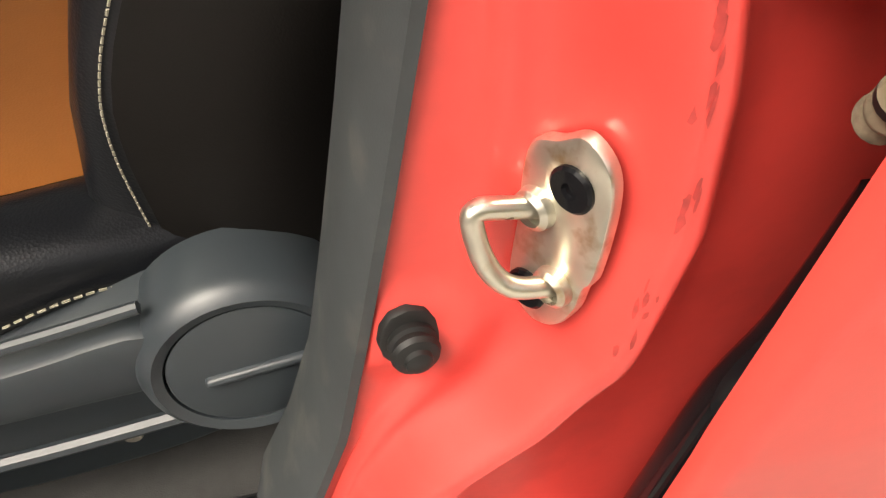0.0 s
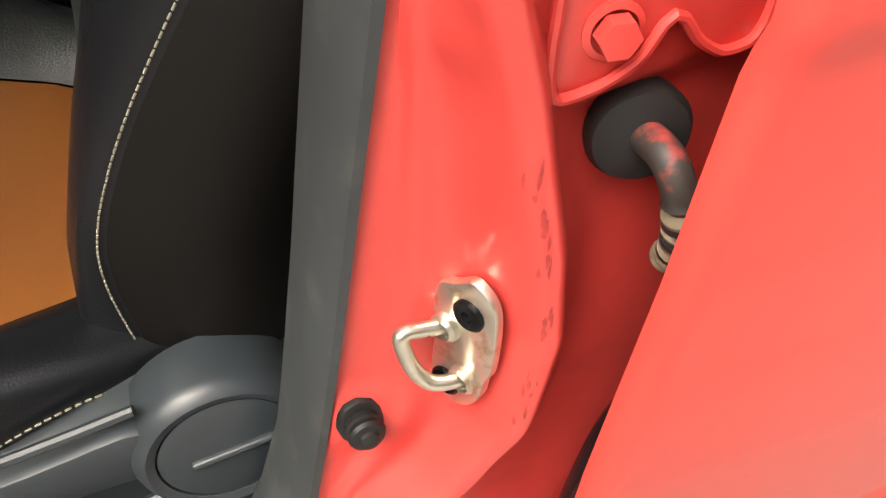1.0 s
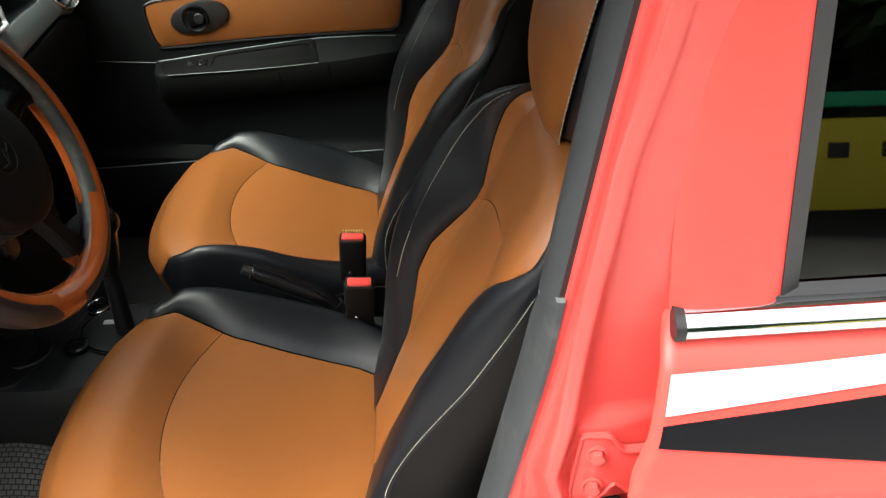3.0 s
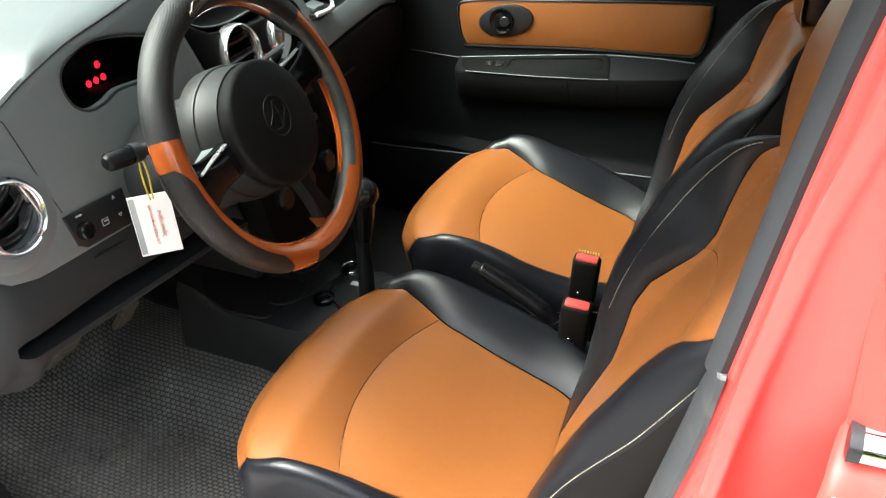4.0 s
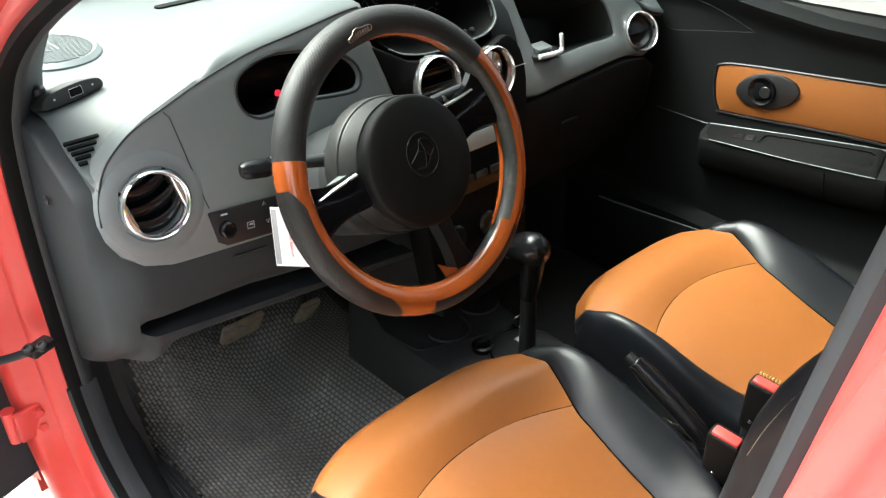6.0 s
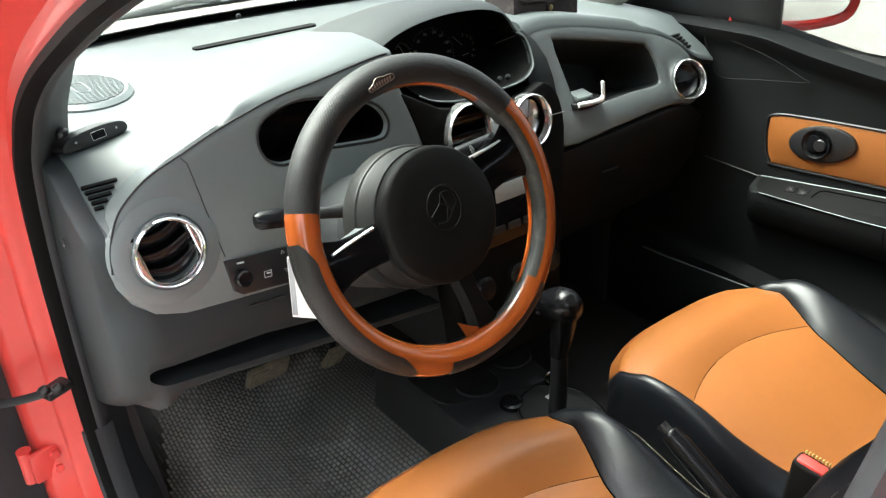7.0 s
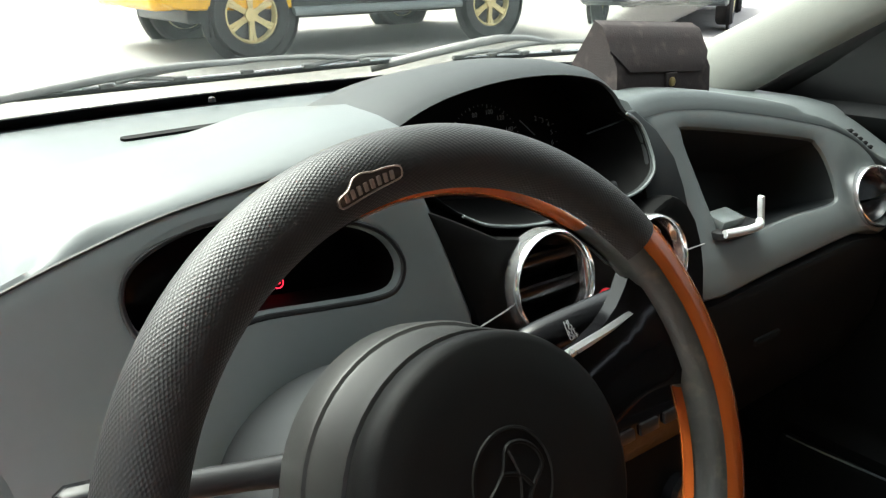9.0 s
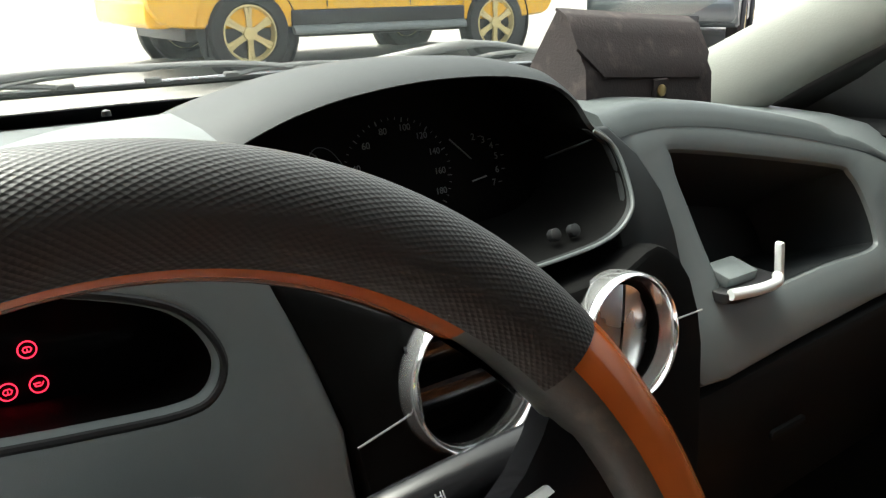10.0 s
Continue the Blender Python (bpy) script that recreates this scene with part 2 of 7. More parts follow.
def ccw(loop):
    area = sum(a[0] * b[1] - b[0] * a[1] for a, b in zip(loop, loop[1:] + loop[:1]))
    return list(loop) if area > 0 else list(reversed(loop))


def plate(place, outer, holes=(), depth=0.02, bevel=0.004, bm=None, back=False, hole_bevel=None):
    """A slab with rounded rims. place(u, v, d) gives the point at depth d in front of the plane."""
    bm = bm or bmesh.new()
    steps = [(0.0, -1.0), (0.3, -0.3), (1.0, 0.0)]
    edges = []
    for k, loop in enumerate([outer, *holes]):
        loop = ccw([tuple(p) for p in loop])
        sign = 1 if k == 0 else -1
        bv = bevel if k == 0 or hole_bevel is None else hole_bevel
        rings = [[bm.verts.new(place(p[0], p[1], -depth)) for p in loop]]
        for inn, dep in steps:
            rings.append([bm.verts.new(place(p[0], p[1], dep * bv)) for p in offset(loop, sign * inn * bv)])
        for a, b in zip(rings, rings[1:]):
            bridge(bm, a, b)
        last = rings[-1]
        edges += [bm.edges.get((last[i], last[(i + 1) % len(last)])) for i in range(len(last))]
        if back and k == 0 and not holes:
            bm.faces.new(rings[0])
    bmesh.ops.triangle_fill(bm, use_beauty=True, use_dissolve=False, edges=[e for e in edges if e])
    return bm


def rounded(w, h, r, n=5, cx=0.0, cy=0.0):
    out = []
    for sx, sy, a0 in ((1, 1, 0), (-1, 1, 90), (-1, -1, 180), (1, -1, 270)):
        for i in range(n + 1):
            a = radians(a0 + 90 * i / n)
            out.append((cx + sx * (w / 2 - r) + r * math.cos(a), cy + sy * (h / 2 - r) + r * math.sin(a)))
    return out


def circle(cx, cy, r, n=40, ry=None):
    return [(cx + r * math.cos(2 * math.pi * i / n), cy + (ry or r) * math.sin(2 * math.pi * i / n)) for i in range(n)]


def smooth(a, b, x):
    t = min(1.0, max(0.0, (x - a) / (b - a)))
    return t * t * (3 - 2 * t)


# ---- ground ----
SLOPE = 0.048


def ground_z(x):
    return -SLOPE * (x - 0.3)


def make_ground():
    bm = surf(lambda u, v: ((u - 0.5) * 1600, (v - 0.5) * 1600, ground_z((u - 0.5) * 1600)), 8, 8)
    solo("ground", bm, CONCRETE, "pale worn concrete yard under the parked cars", "ground", "structure")


make_ground()

# ---- car shell ----
shell = thing("car_body", (0.3, 0, 0), "small red hatchback body with painted door jambs", "car body", kind="structure")


def ridge_x(z):
    return table([(0.36, 0.36), (0.46, 0.39), (0.50, 0.412), (0.53, 0.443), (0.57, 0.466), (0.64, 0.475), (0.69, 0.470), (0.76, 0.457), (0.80, 0.446), (0.86, 0.455), (1.0, 0.466), (1.1, 0.478), (1.18, 0.495), (1.4, 0.525)], z)


def strip_x(z):
    """Rear edge of the weather strip on the pillar."""
    return table([(0.30, 0.31), (0.38, 0.330), (0.43, 0.352), (0.49, 0.371), (0.56, 0.385), (0.63, 0.398), (0.70, 0.4100), (0.775, 0.4230), (0.87, 0.4395), (0.967, 0.454), (1.13, 0.473), (1.2, 0.482), (1.4, 0.513)], z)


def jamb_section(z):
    """Plan of the pillar jamb at height z, from under the trim to behind the rear door."""
    r, s = ridge_x(z), strip_x(z)
    hold = smooth(0.54, 0.59, z) * (1 - smooth(0.69, 0.76, z))
    foot = max(s + 0.012, r - 0.026 + 0.008 * (1 - hold))
    pad = math.exp(-((z - 0.562) / 0.022) ** 4)
    flat = smooth(0.735, 0.75, z) * (1 - smooth(0.842, 0.86, z))
    rise = 0.030 + 0.004 * hold - 0.012 * smooth(0.82, 0.95, z) - 0.008 * smooth(1.0, 1.15, z)
    pts = [(s - 0.004, -0.578), (s - 0.002, -0.590), (s + 0.006, -0.592 - 0.005 * pad), (s + 0.42 * (foot - s), -0.5935 - 0.006 * pad), (s + 0.60 * (foot - s), -0.600 - 0.003 * pad), (foot, -0.604), (r - 0.008, -0.602 - 0.85 * rise), (r, -0.602 - rise), (r + 0.006, -0.602 - 0.95 * rise), (r + 0.014, -0.602 - 0.5 * rise), (r + 0.030, -0.606 - 0.010 * flat), (r + 0.06, -0.602 - 0.010 * flat), (0.575, -0.596), (0.60, -0.590)]
    return [(p.x, p.y) for p in spline([(a, b, 0) for a, b in pts], 5)]


def jamb():
    rings = []
    for i in range(171):
        z = 0.25 + 1.15 * i / 170
        sec = jamb_section(z)
        rings.append([(x, y, z) for x, y in sec] + [(0.60, -0.55, z), (strip_x(z) + 0.0, -0.55, z)])
    return loft(rings)


part("door_jamb", jamb(), RED_JAMB, shell, "red painted pillar jamb with scuffs on its ridge", sharp=60)


def scuffs():
    rng = random.Random(7)
    verts, faces = [], []
    for i in range(26):
        z = rng.choice((rng.uniform(0.60, 0.665), rng.uniform(0.685, 0.735), rng.uniform(0.57, 0.74)))
        sec = jamb_section(z)
        q = rng.randint(31, 34)
        a, b = Vector((*sec[q], z)), Vector((*sec[q + 1], z))
        t = (b - a).normalized()
        n = Vector((t.y, -t.x, 0))
        if n.y > 0:
            n = -n
        c = a.lerp(b, rng.random()) + n * 0.0004
        w, h = rng.uniform(0.0005, 0.0014), rng.uniform(0.0015, 0.0075)
        k = len(verts)
        for j in range(7):
            g = 6.283 * j / 7
            e = rng.uniform(0.6, 1.2)
            verts.append(tuple(c + t * w * e * math.cos(g) + Vector((0, 0, h * e * math.sin(g)))))
        faces.append(tuple(range(k, k + 7)))
    me = bpy.data.meshes.new("paint_chips")
    me.from_pydata(verts, [], faces)
    me.materials.append(material("worn_paint", (0.36, 0.034, 0.030), 0.75, var=0.4, scale=200))
    ob = new("paint_chips", me)
    ob.parent = shell
    ob.matrix_parent_inverse = shell.matrix_basis.inverted()
    ob["kind"] = "stuff"


scuffs()


def trim_section(z, rubber=False):
    s = strip_x(z) - 0.004
    if rubber:
        pts = [(s + 0.002, -0.540), (s - 0.009, -0.548), (s - 0.013, -0.558), (s - 0.014, -0.570), (s - 0.010, -0.582), (s - 0.004, -0.590), (s + 0.004, -0.587), (s + 0.002, -0.570)]
    else:
        pts = [(s - 0.006, -0.535), (s - 0.007, -0.560), (s - 0.006, -0.574), (s - 0.003, -0.587), (s + 0.0, -0.594), (s + 0.004, -0.595), (s + 0.004, -0.580)]
    return pts


def trim_run(z0, z1, n, rubber):
    return loft([[(x, y, z0 + (z1 - z0) * i / n) for x, y in trim_section(z0 + (z1 - z0) * i / n, rubber)] for i in range(n + 1)])


def trim_top(z, lift):
    return [(x, y, z + lift * (0.022 - 0.035 * (y + 0.595) / 0.06)) for x, y in trim_section(z)]


part("pillar_trim", loft([[(x, y, 0.26 + 0.65 * i / 60) for x, y in trim_section(0.26 + 0.65 * i / 60)] for i in range(61)] + [trim_top(0.945, 1.0)]), TRIM, shell, "scuffed dark grey plastic pillar trim")
part("trim_top", loft([trim_top(0.945, 1.0), [(x, y, z + 0.005) for x, y, z in trim_top(0.945, 1.0)]]), GREY, shell)
part("pillar_seal", trim_run(0.958, 1.38, 24, True), GREY_LOW, shell, "rounded dark grey upper pillar trim")
part("inner_pillar_trim", loft([[(strip_x(z) + 0.001, -0.555, z), (strip_x(z) + 0.08, -0.545, z), (strip_x(z) + 0.08, -0.52, z), (strip_x(z) + 0.008, -0.535, z)] for z in (0.26, 0.6, 0.95, 1.2, 1.38)]), BLACK, shell, "black inner pillar trim")

# door opening of the driver's side: a pressed frame, its seal and the trim inside
OPENING = [(x, -0.62, z) for x, z in ((0.47, 1.372), (0.30, 1.345), (0.12, 1.295), (-0.04, 1.242), (-0.155, 1.197), (-0.275, 1.144), (-0.37, 1.090), (-0.428, 1.040), (-0.474, 0.985), (-0.503, 0.90), (-0.518, 0.80), (-0.522, 0.70), (-0.522, 0.60), (-0.513, 0.515), (-0.482, 0.435), (-0.40, 0.375), (-0.24, 0.345), (0.0, 0.335), (0.20, 0.335), (0.33, 0.34))]


def along(section, name, mat, parent, label="", n=6, start=0):
    pts = spline(OPENING, n)[start:]
    rings = []
    for i, p in enumerate(pts):
        d = (pts[min(i + 1, len(pts) - 1)] - pts[max(i - 1, 0)]).normalized()
        out = Vector((d.z, 0, -d.x))
        slim = 1 - 0.55 * smooth(0.95, 1.08, p.z)
        rings.append([(p.x + out.x * q, b, p.z + out.z * q) for q, b in ((a if a < 0.05 else 0.05 + (a - 0.05) * slim, b) for a, b in section)])
    return part(name, loft(rings), mat, parent, label, sharp=50)


along([(0.055, -0.590), (0.010, -0.630), (0.020, -0.636), (0.034, -0.638), (0.038, -0.646), (0.043, -0.660), (0.052, -0.665), (0.057, -0.655), (0.063, -0.652), (0.068, -0.664), (0.078, -0.676), (0.082, -0.692), (0.095, -0.702), (0.125, -0.706), (0.150, -0.700), (0.160, -0.66), (0.12, -0.585)], "opening_frame", RED, shell, "red painted door opening with a double fold")
along([(0.018, -0.610), (0.013, -0.634), (0.008, -0.642), (0.000, -0.642), (-0.004, -0.634), (0.004, -0.610)], "opening_seal", PIT, shell, "black rubber door seal")
along([(0.008, -0.610), (0.012, -0.640), (0.007, -0.646), (0.001, -0.645), (-0.002, -0.634), (-0.003, -0.615), (0.004, -0.600)], "sill_cover", GREY_LOW, shell, "dark grey sill cover over the seal's end", start=75)
along([(0.004, -0.618), (-0.001, -0.624), (-0.003, -0.620), (0.000, -0.612), (0.018, -0.597), (0.044, -0.575), (0.072, -0.556), (0.085, -0.556), (0.085, -0.590)], "opening_trim", GREY_LOW, shell, "dark grey plastic opening trim")


# ---- rear door ----
rear_door = thing("rear_door", (0.55, -0.64, 0.3), "closed red rear passenger door with silver and black stripes", "car door")


def edge_x(z):
    return table([(0.30, 0.480), (0.57, 0.488), (0.74, 0.500), (0.835, 0.508), (0.87, 0.518), (0.98, 0.532)], z)


def skin_y(z):
    return table([(0.25, -0.645), (0.40, -0.664), (0.55, -0.670), (0.70, -0.671), (0.80, -0.668), (0.866, -0.659), (0.894, -0.650), (0.928, -0.634), (0.940, -0.620), (0.98, -0.598), (1.0, -0.594)], z)


def skin(u, v):
    z = 0.28 + 0.70 * v
    e = edge_x(z)
    x = e + (1.35 - e) * u ** 1.6
    near = min(1.0, (x - e) / 0.012)
    y = skin_y(z) + 0.010 * (1 - math.sqrt(max(0, 1 - (1 - near) ** 2)))
    y += 0.004 * smooth(0.0, 0.02, abs(z - (0.80 + 0.05 * (x - 0.5)))) - 0.004
    return (x, y, z)


part("outer_skin", surf(skin, 60, 80, thick=0.016, inward=(1.5, 1, 0)), RED, rear_door)


def on_skin(x, z, d=0.0015):
    return (x, skin_y(z) - d - 0.0005, z)


def stripe(lo, hi):
    def f(u, v):
        x = 0.0 + u
        a, b = lo(x), hi(x)
        z = a + (b - a) * v
        e = edge_x(z) + 0.006
        return on_skin(e + (1.33 - e) * u, z)
    return f


part("silver_stripe", surf(stripe(lambda u: 0.893 + 0.083 * u, lambda u: 0.924 + 0.030 * u + 0.02 * u * u), 40, 6, thick=0.0012, inward=(0, 1, 0)), SILVER, rear_door, "pale silver decal stripe")
part("black_stripe", surf(stripe(lambda u: 0.866 - 0.10 * u, lambda u: 0.884 + 0.080 * u), 40, 8, thick=0.0012, inward=(0, 1, 0)), DECAL, rear_door, "gloss black decal stripe")


def sweep_x(section, x0, x1, n, shift=lambda x: (0, 0), bm=None):
    rings = []
    for i in range(n + 1):
        x = x0 + (x1 - x0) * i / n
        dy, dz = shift(x)
        rings.append([(x, y + dy, z + dz) for y, z in section])
    return loft(rings, bm=bm)


chrome_section = [(-0.606, 0.948), (-0.620, 0.948), (-0.6250, 0.950), (-0.6255, 0.957), (-0.623, 0.961), (-0.613, 0.968), (-0.606, 0.969)]
part("chrome_strip", sweep_x(chrome_section, 0.541, 1.33, 24, lambda x: (0, 0.03 * (x - 0.54))), CHROME, rear_door, "bright chrome belt moulding")
part("strip_end_cap", sweep_x([(y * 1.0 - 0.001 * (1 if y < -0.61 else 0), z + (0.001 if z > 0.95 else -0.001)) for y, z in chrome_section], 0.533, 0.5415, 2), BLACK, rear_door, "black end cap")
part("glass_seal", sweep_x([(-0.596, 0.958), (-0.606, 0.958), (-0.608, 0.973), (-0.598, 0.979)], 0.60, 1.33, 8, lambda x: (0, 0.03 * (x - 0.54))), BLACK, rear_door)


def frame_panel(u, v):
    z = 0.965 + 0.43 * v
    a, b = 0.531 - 0.055 * v * 0.75, 0.622 - 0.055 * v
    return (a + (b - a) * u, -0.612 + 0.012 * v + 0.006 * (2 * u - 1) ** 4, z)


part("window_frame", surf(frame_panel, 10, 14, thick=0.03, inward=(0, 1, 0)), RED, rear_door)
part("frame_seal", surf(lambda u, v: (0.620 - 0.055 * v + 0.016 * u, -0.608 + 0.012 * v + 0.006 * u, 0.972 + 0.42 * v), 4, 10, thick=0.02, inward=(0, 1, 0)), BLACK, rear_door, "dark rubber glass channel")
part("window_pane", surf(lambda u, v: (0.634 - 0.055 * v + (0.70 + 0.055 * v) * u, -0.598 + 0.095 * v, 0.971 + 0.423 * v), 4, 4, thick=0.004, inward=(0, 1, 0)), TINT, rear_door, "dark tinted window glass")

part("door_edge_seal", tube(spline([(0.560, -0.618, 0.62), (0.546, -0.622, 0.557), (0.528, -0.624, 0.51), (0.516, -0.624, 0.42), (0.505, -0.62, 0.30)], 6), 0.011, 10), GLOSS, rear_door, "black rubber door seal")

# ---- striker, stop rubber, hinge, harness ----
striker = thing("door_striker", (0.447, -0.625, 0.60), "zinc-plated steel door striker loop on the jamb", "door striker")
SN = Vector((-0.86, -0.50, 0.06)).normalized()
SM = axis((0.4435, -0.6150, 0.6255), SN, (0.5, -0.86, 0))


def on_striker(u, v, d):
    return SM @ Vector((u, v, d))


plate_outline = [(p.x, p.y) for p in spline([(0.003, 0.042), (-0.006, 0.036), (-0.014, 0.031), (-0.0165, 0.020), (-0.0155, 0.0), (-0.0155, -0.026), (-0.010, -0.037), (-0.002, -0.041), (0.007, -0.036), (0.0125, -0.024), (0.014, -0.012), (0.0165, -0.004), (0.0165, 0.022), (0.013, 0.036)], 5, True)]
part("base_plate", plate(on_striker, plate_outline, depth=0.005, bevel=0.002), STEEL, striker)
hoop = [(-0.008, 0.009, 0.0), (-0.008, 0.009, 0.014), (-0.008, 0.0085, 0.0195), (-0.007, 0.005, 0.0225), (-0.003, -0.007, 0.0215), (0.001, -0.0145, 0.0185), (0.004, -0.017, 0.013), (0.004, -0.017, 0.0)]
HOOP = Vector((-0.95, -0.08, 0.27)).normalized()
part("hoop", tube([on_striker(p.x, p.y, 0) + HOOP * p.z for p in spline(hoop, 5)], 0.0037, 14), STEEL, striker, "worn bright steel loop")
for u, v in ((-0.008, 0.009), (0.004, -0.017)):
    part("boss", revolve([(0.0075, 0.0), (0.007, 0.003), (0.005, 0.0045)], SM @ Matrix.Translation((u, v, 0)), 20), STEEL, striker)
for u, v in ((0.003, 0.024), (-0.006, -0.027)):
    part("screw", revolve([(0.0078, -0.001), (0.0078, 0.0012), (0.0068, 0.002), (0.0028, 0.002), (0.0025, 0.0004), (0, 0.0004)], SM @ Matrix.Translation((u, v, 0)), 24), GLOSS, striker, "dark countersunk screw")

stop = thing("stop_rubber", (0.402, -0.60, 0.56), "black ribbed rubber plug on the red jamb", "rubber stop")
QM = axis((0.400, -0.601, 0.567), (0.08, -0.95, 0.12), (1, 0, 0))
part("flange", plate(lambda u, v, d: QM @ Vector((u, v, d)), [(0.013 * math.cos(a) * (1.0 if abs(math.sin(a)) > 0.5 else 0.92), 0.015 * math.sin(a)) for a in (math.pi * i / 6 for i in range(12))], depth=0.004, bevel=0.0015), RUBBER, stop)
part("plug", revolve([(0.009, 0), (0.0095, 0.003), (0.008, 0.004), (0.0085, 0.0055), (0.0095, 0.0075), (0.0085, 0.0095), (0.0055, 0.0105), (0.005, 0.0125), (0.003, 0.0135), (0, 0.0135)], QM, 20), RUBBER, stop)



def on_hinge(u, v, d):
    return Vector((0.490 + u, -0.619 - d + 0.15 * max(0.0, u - 0.02), 0.795 + v))


hinge_outline = [(p.x, p.y) for p in spline([(-0.020, 0.034), (-0.017, 0.044), (0.004, 0.043), (0.012, 0.038), (0.022, 0.024), (0.045, 0.020), (0.060, 0.018), (0.060, -0.034), (0.045, -0.042), (0.030, -0.034), (0.018, -0.022), (0.008, -0.036), (-0.010, -0.044), (-0.023, -0.040), (-0.023, 0.0)], 4, True)]
hinge = part("door_hinge", plate(on_hinge, hinge_outline, depth=0.006, bevel=0.002), RED_JAMB, rear_door, "red painted hinge with two hex bolts")
part("hinge_lip", tube([on_hinge(u, v, 0.0012) for u, v in offset(ccw(hinge_outline), 0.0012)], 0.0021, 8, True), RED_JAMB, hinge, "rolled edge of the hinge")
for v in (0.020, -0.022):
    m = axis((0.487, -0.619, 0.795 + v), (-0.1, -1, 0.0), (1, 0, 0))
    part("bolt", revolve([(0.0102, 0), (0.0102, 0.0016), (0.0078, 0.0026)], m, 24), RED_JAMB, hinge)
    part("bolt_head", loft([[m @ Vector((0.0070 * math.cos(a), 0.0070 * math.sin(a), h)) for a in (math.pi * i / 3 for i in range(6))] for h in (0.002, 0.0080)]), RED_JAMB, hinge)
part("knuckle", tube([(0.552, -0.628, 0.745), (0.552, -0.628, 0.825)], 0.011, 16), RED_JAMB, hinge)

boot = thing("harness_boot", (0.51, -0.62, 0.71), "dusty black rubber harness boot with red overspray", "rubber boot")
GM = axis((0.508, -0.614, 0.726), (-0.25, -1, 0.1), (1, 0, 0))
part("grommet", revolve([(0.0185, -0.006), (0.0195, 0.002), (0.0175, 0.006), (0.010, 0.009), (0.0, 0.010)], GM, 32), RUBBER, boot)
path = spline([(0.507, -0.618, 0.728), (0.507, -0.634, 0.730), (0.510, -0.642, 0.720), (0.515, -0.643, 0.702), (0.520, -0.638, 0.684), (0.526, -0.628, 0.668)], 12)
radii = [0.0064 + (0.0012 * math.sin(i * 1.25) if i > 26 else 0) for i in range(len(path))]
part("elbow", tube(path[:30], radii[:30], 18), material("oversprayed_rubber", (0.022, 0.020, 0.017), 0.6, var=0.35, scale=40, dirt=(0.42, 0.05, 0.045), dirt_amount=0.75), boot, "dark elbow with patches of red overspray")
bellows = part("bellows", tube(path[29:], radii[29:], 18), material("dusty_rubber", (0.16, 0.13, 0.085), 0.85, var=0.35, scale=60, dirt=(0.03, 0.026, 0.02), dirt_amount=0.7), boot, "dust-covered corrugated sleeve")
for i in (32, 39, 46):
    part("sleeve_groove", tube(path[i:i + 3], 0.0074, 18), RUBBER, bellows)


# ---- seats ----
YC = -0.313


def cushion(u, v):
    """Point of the seat cushion: u from the lower front edge to the back, v from -1 to 1 across."""
    prof = [(0.0, -0.100, 0.43), (0.10, -0.140, 0.495), (0.18, -0.145, 0.548), (0.26, -0.112, 0.584), (0.36, -0.048, 0.589), (0.55, 0.08, 0.555), (0.75, 0.20, 0.516), (0.9, 0.30, 0.496), (1.0, 0.36, 0.49)]
    x = float(np.interp(u, [p[0] for p in prof], [p[1] for p in prof]))
    z = float(np.interp(u, [p[0] for p in prof], [p[2] for p in prof]))
    a = abs(v)
    if v > 0:
        w = table([(0, 0.188), (0.28, 0.198), (0.35, 0.204), (0.43, 0.188), (0.52, 0.168), (0.65, 0.158), (0.75, 0.154), (0.82, 0.146), (0.9, 0.122), (1, 0.09)], u)
        outer = table([(0, 0.216), (0.3, 0.238), (0.45, 0.246), (0.58, 0.253), (0.68, 0.250), (0.76, 0.238), (0.83, 0.216), (0.90, 0.190), (1, 0.165)], u)
    else:
        w = table([(0, 0.188), (0.3, 0.194), (0.45, 0.178), (0.6, 0.156), (0.75, 0.125), (0.9, 0.085), (1, 0.055)], u)
        outer = table([(0, 0.198), (0.3, 0.214), (0.6, 0.206), (0.8, 0.176), (0.9, 0.158), (1, 0.150)], u)
    front = max(0.0, 1 - u / 0.5)
    x += 0.066 * min(a / 0.75, 1.15) ** 2.8 * front
    if a <= 0.75:
        k = a / 0.75
        y = w * k
        z += 0.004 * k ** 3 * smooth(0.2, 0.45, u) - 0.010 * (1 - k * k) * smooth(0.3, 0.6, u)
    else:
        k = (a - 0.75) / 0.25
        y = w + (outer - w) * math.sin(k * math.pi / 2)
        rise = (0.043 if v > 0 else 0.040) * smooth(0.2, 0.5, u) * (1 - (0.0 if v > 0 else 0.85) * smooth(0.5, 0.75, u))
        fall = 0.105 - 0.080 * smooth(0.55, 0.85, u)
        z += 0.004 * smooth(0.2, 0.45, u) + rise * math.sin(min(1, k * (1.25 if v > 0 else 1.6)) * math.pi / 2) * (1 - smooth(0.75 if v > 0 else 0.55, 1, k)) - fall * k ** (5 if v > 0 else 3) * smooth(-0.1, 0.25, u)
    return Vector((x, YC + math.copysign(y, v), z))


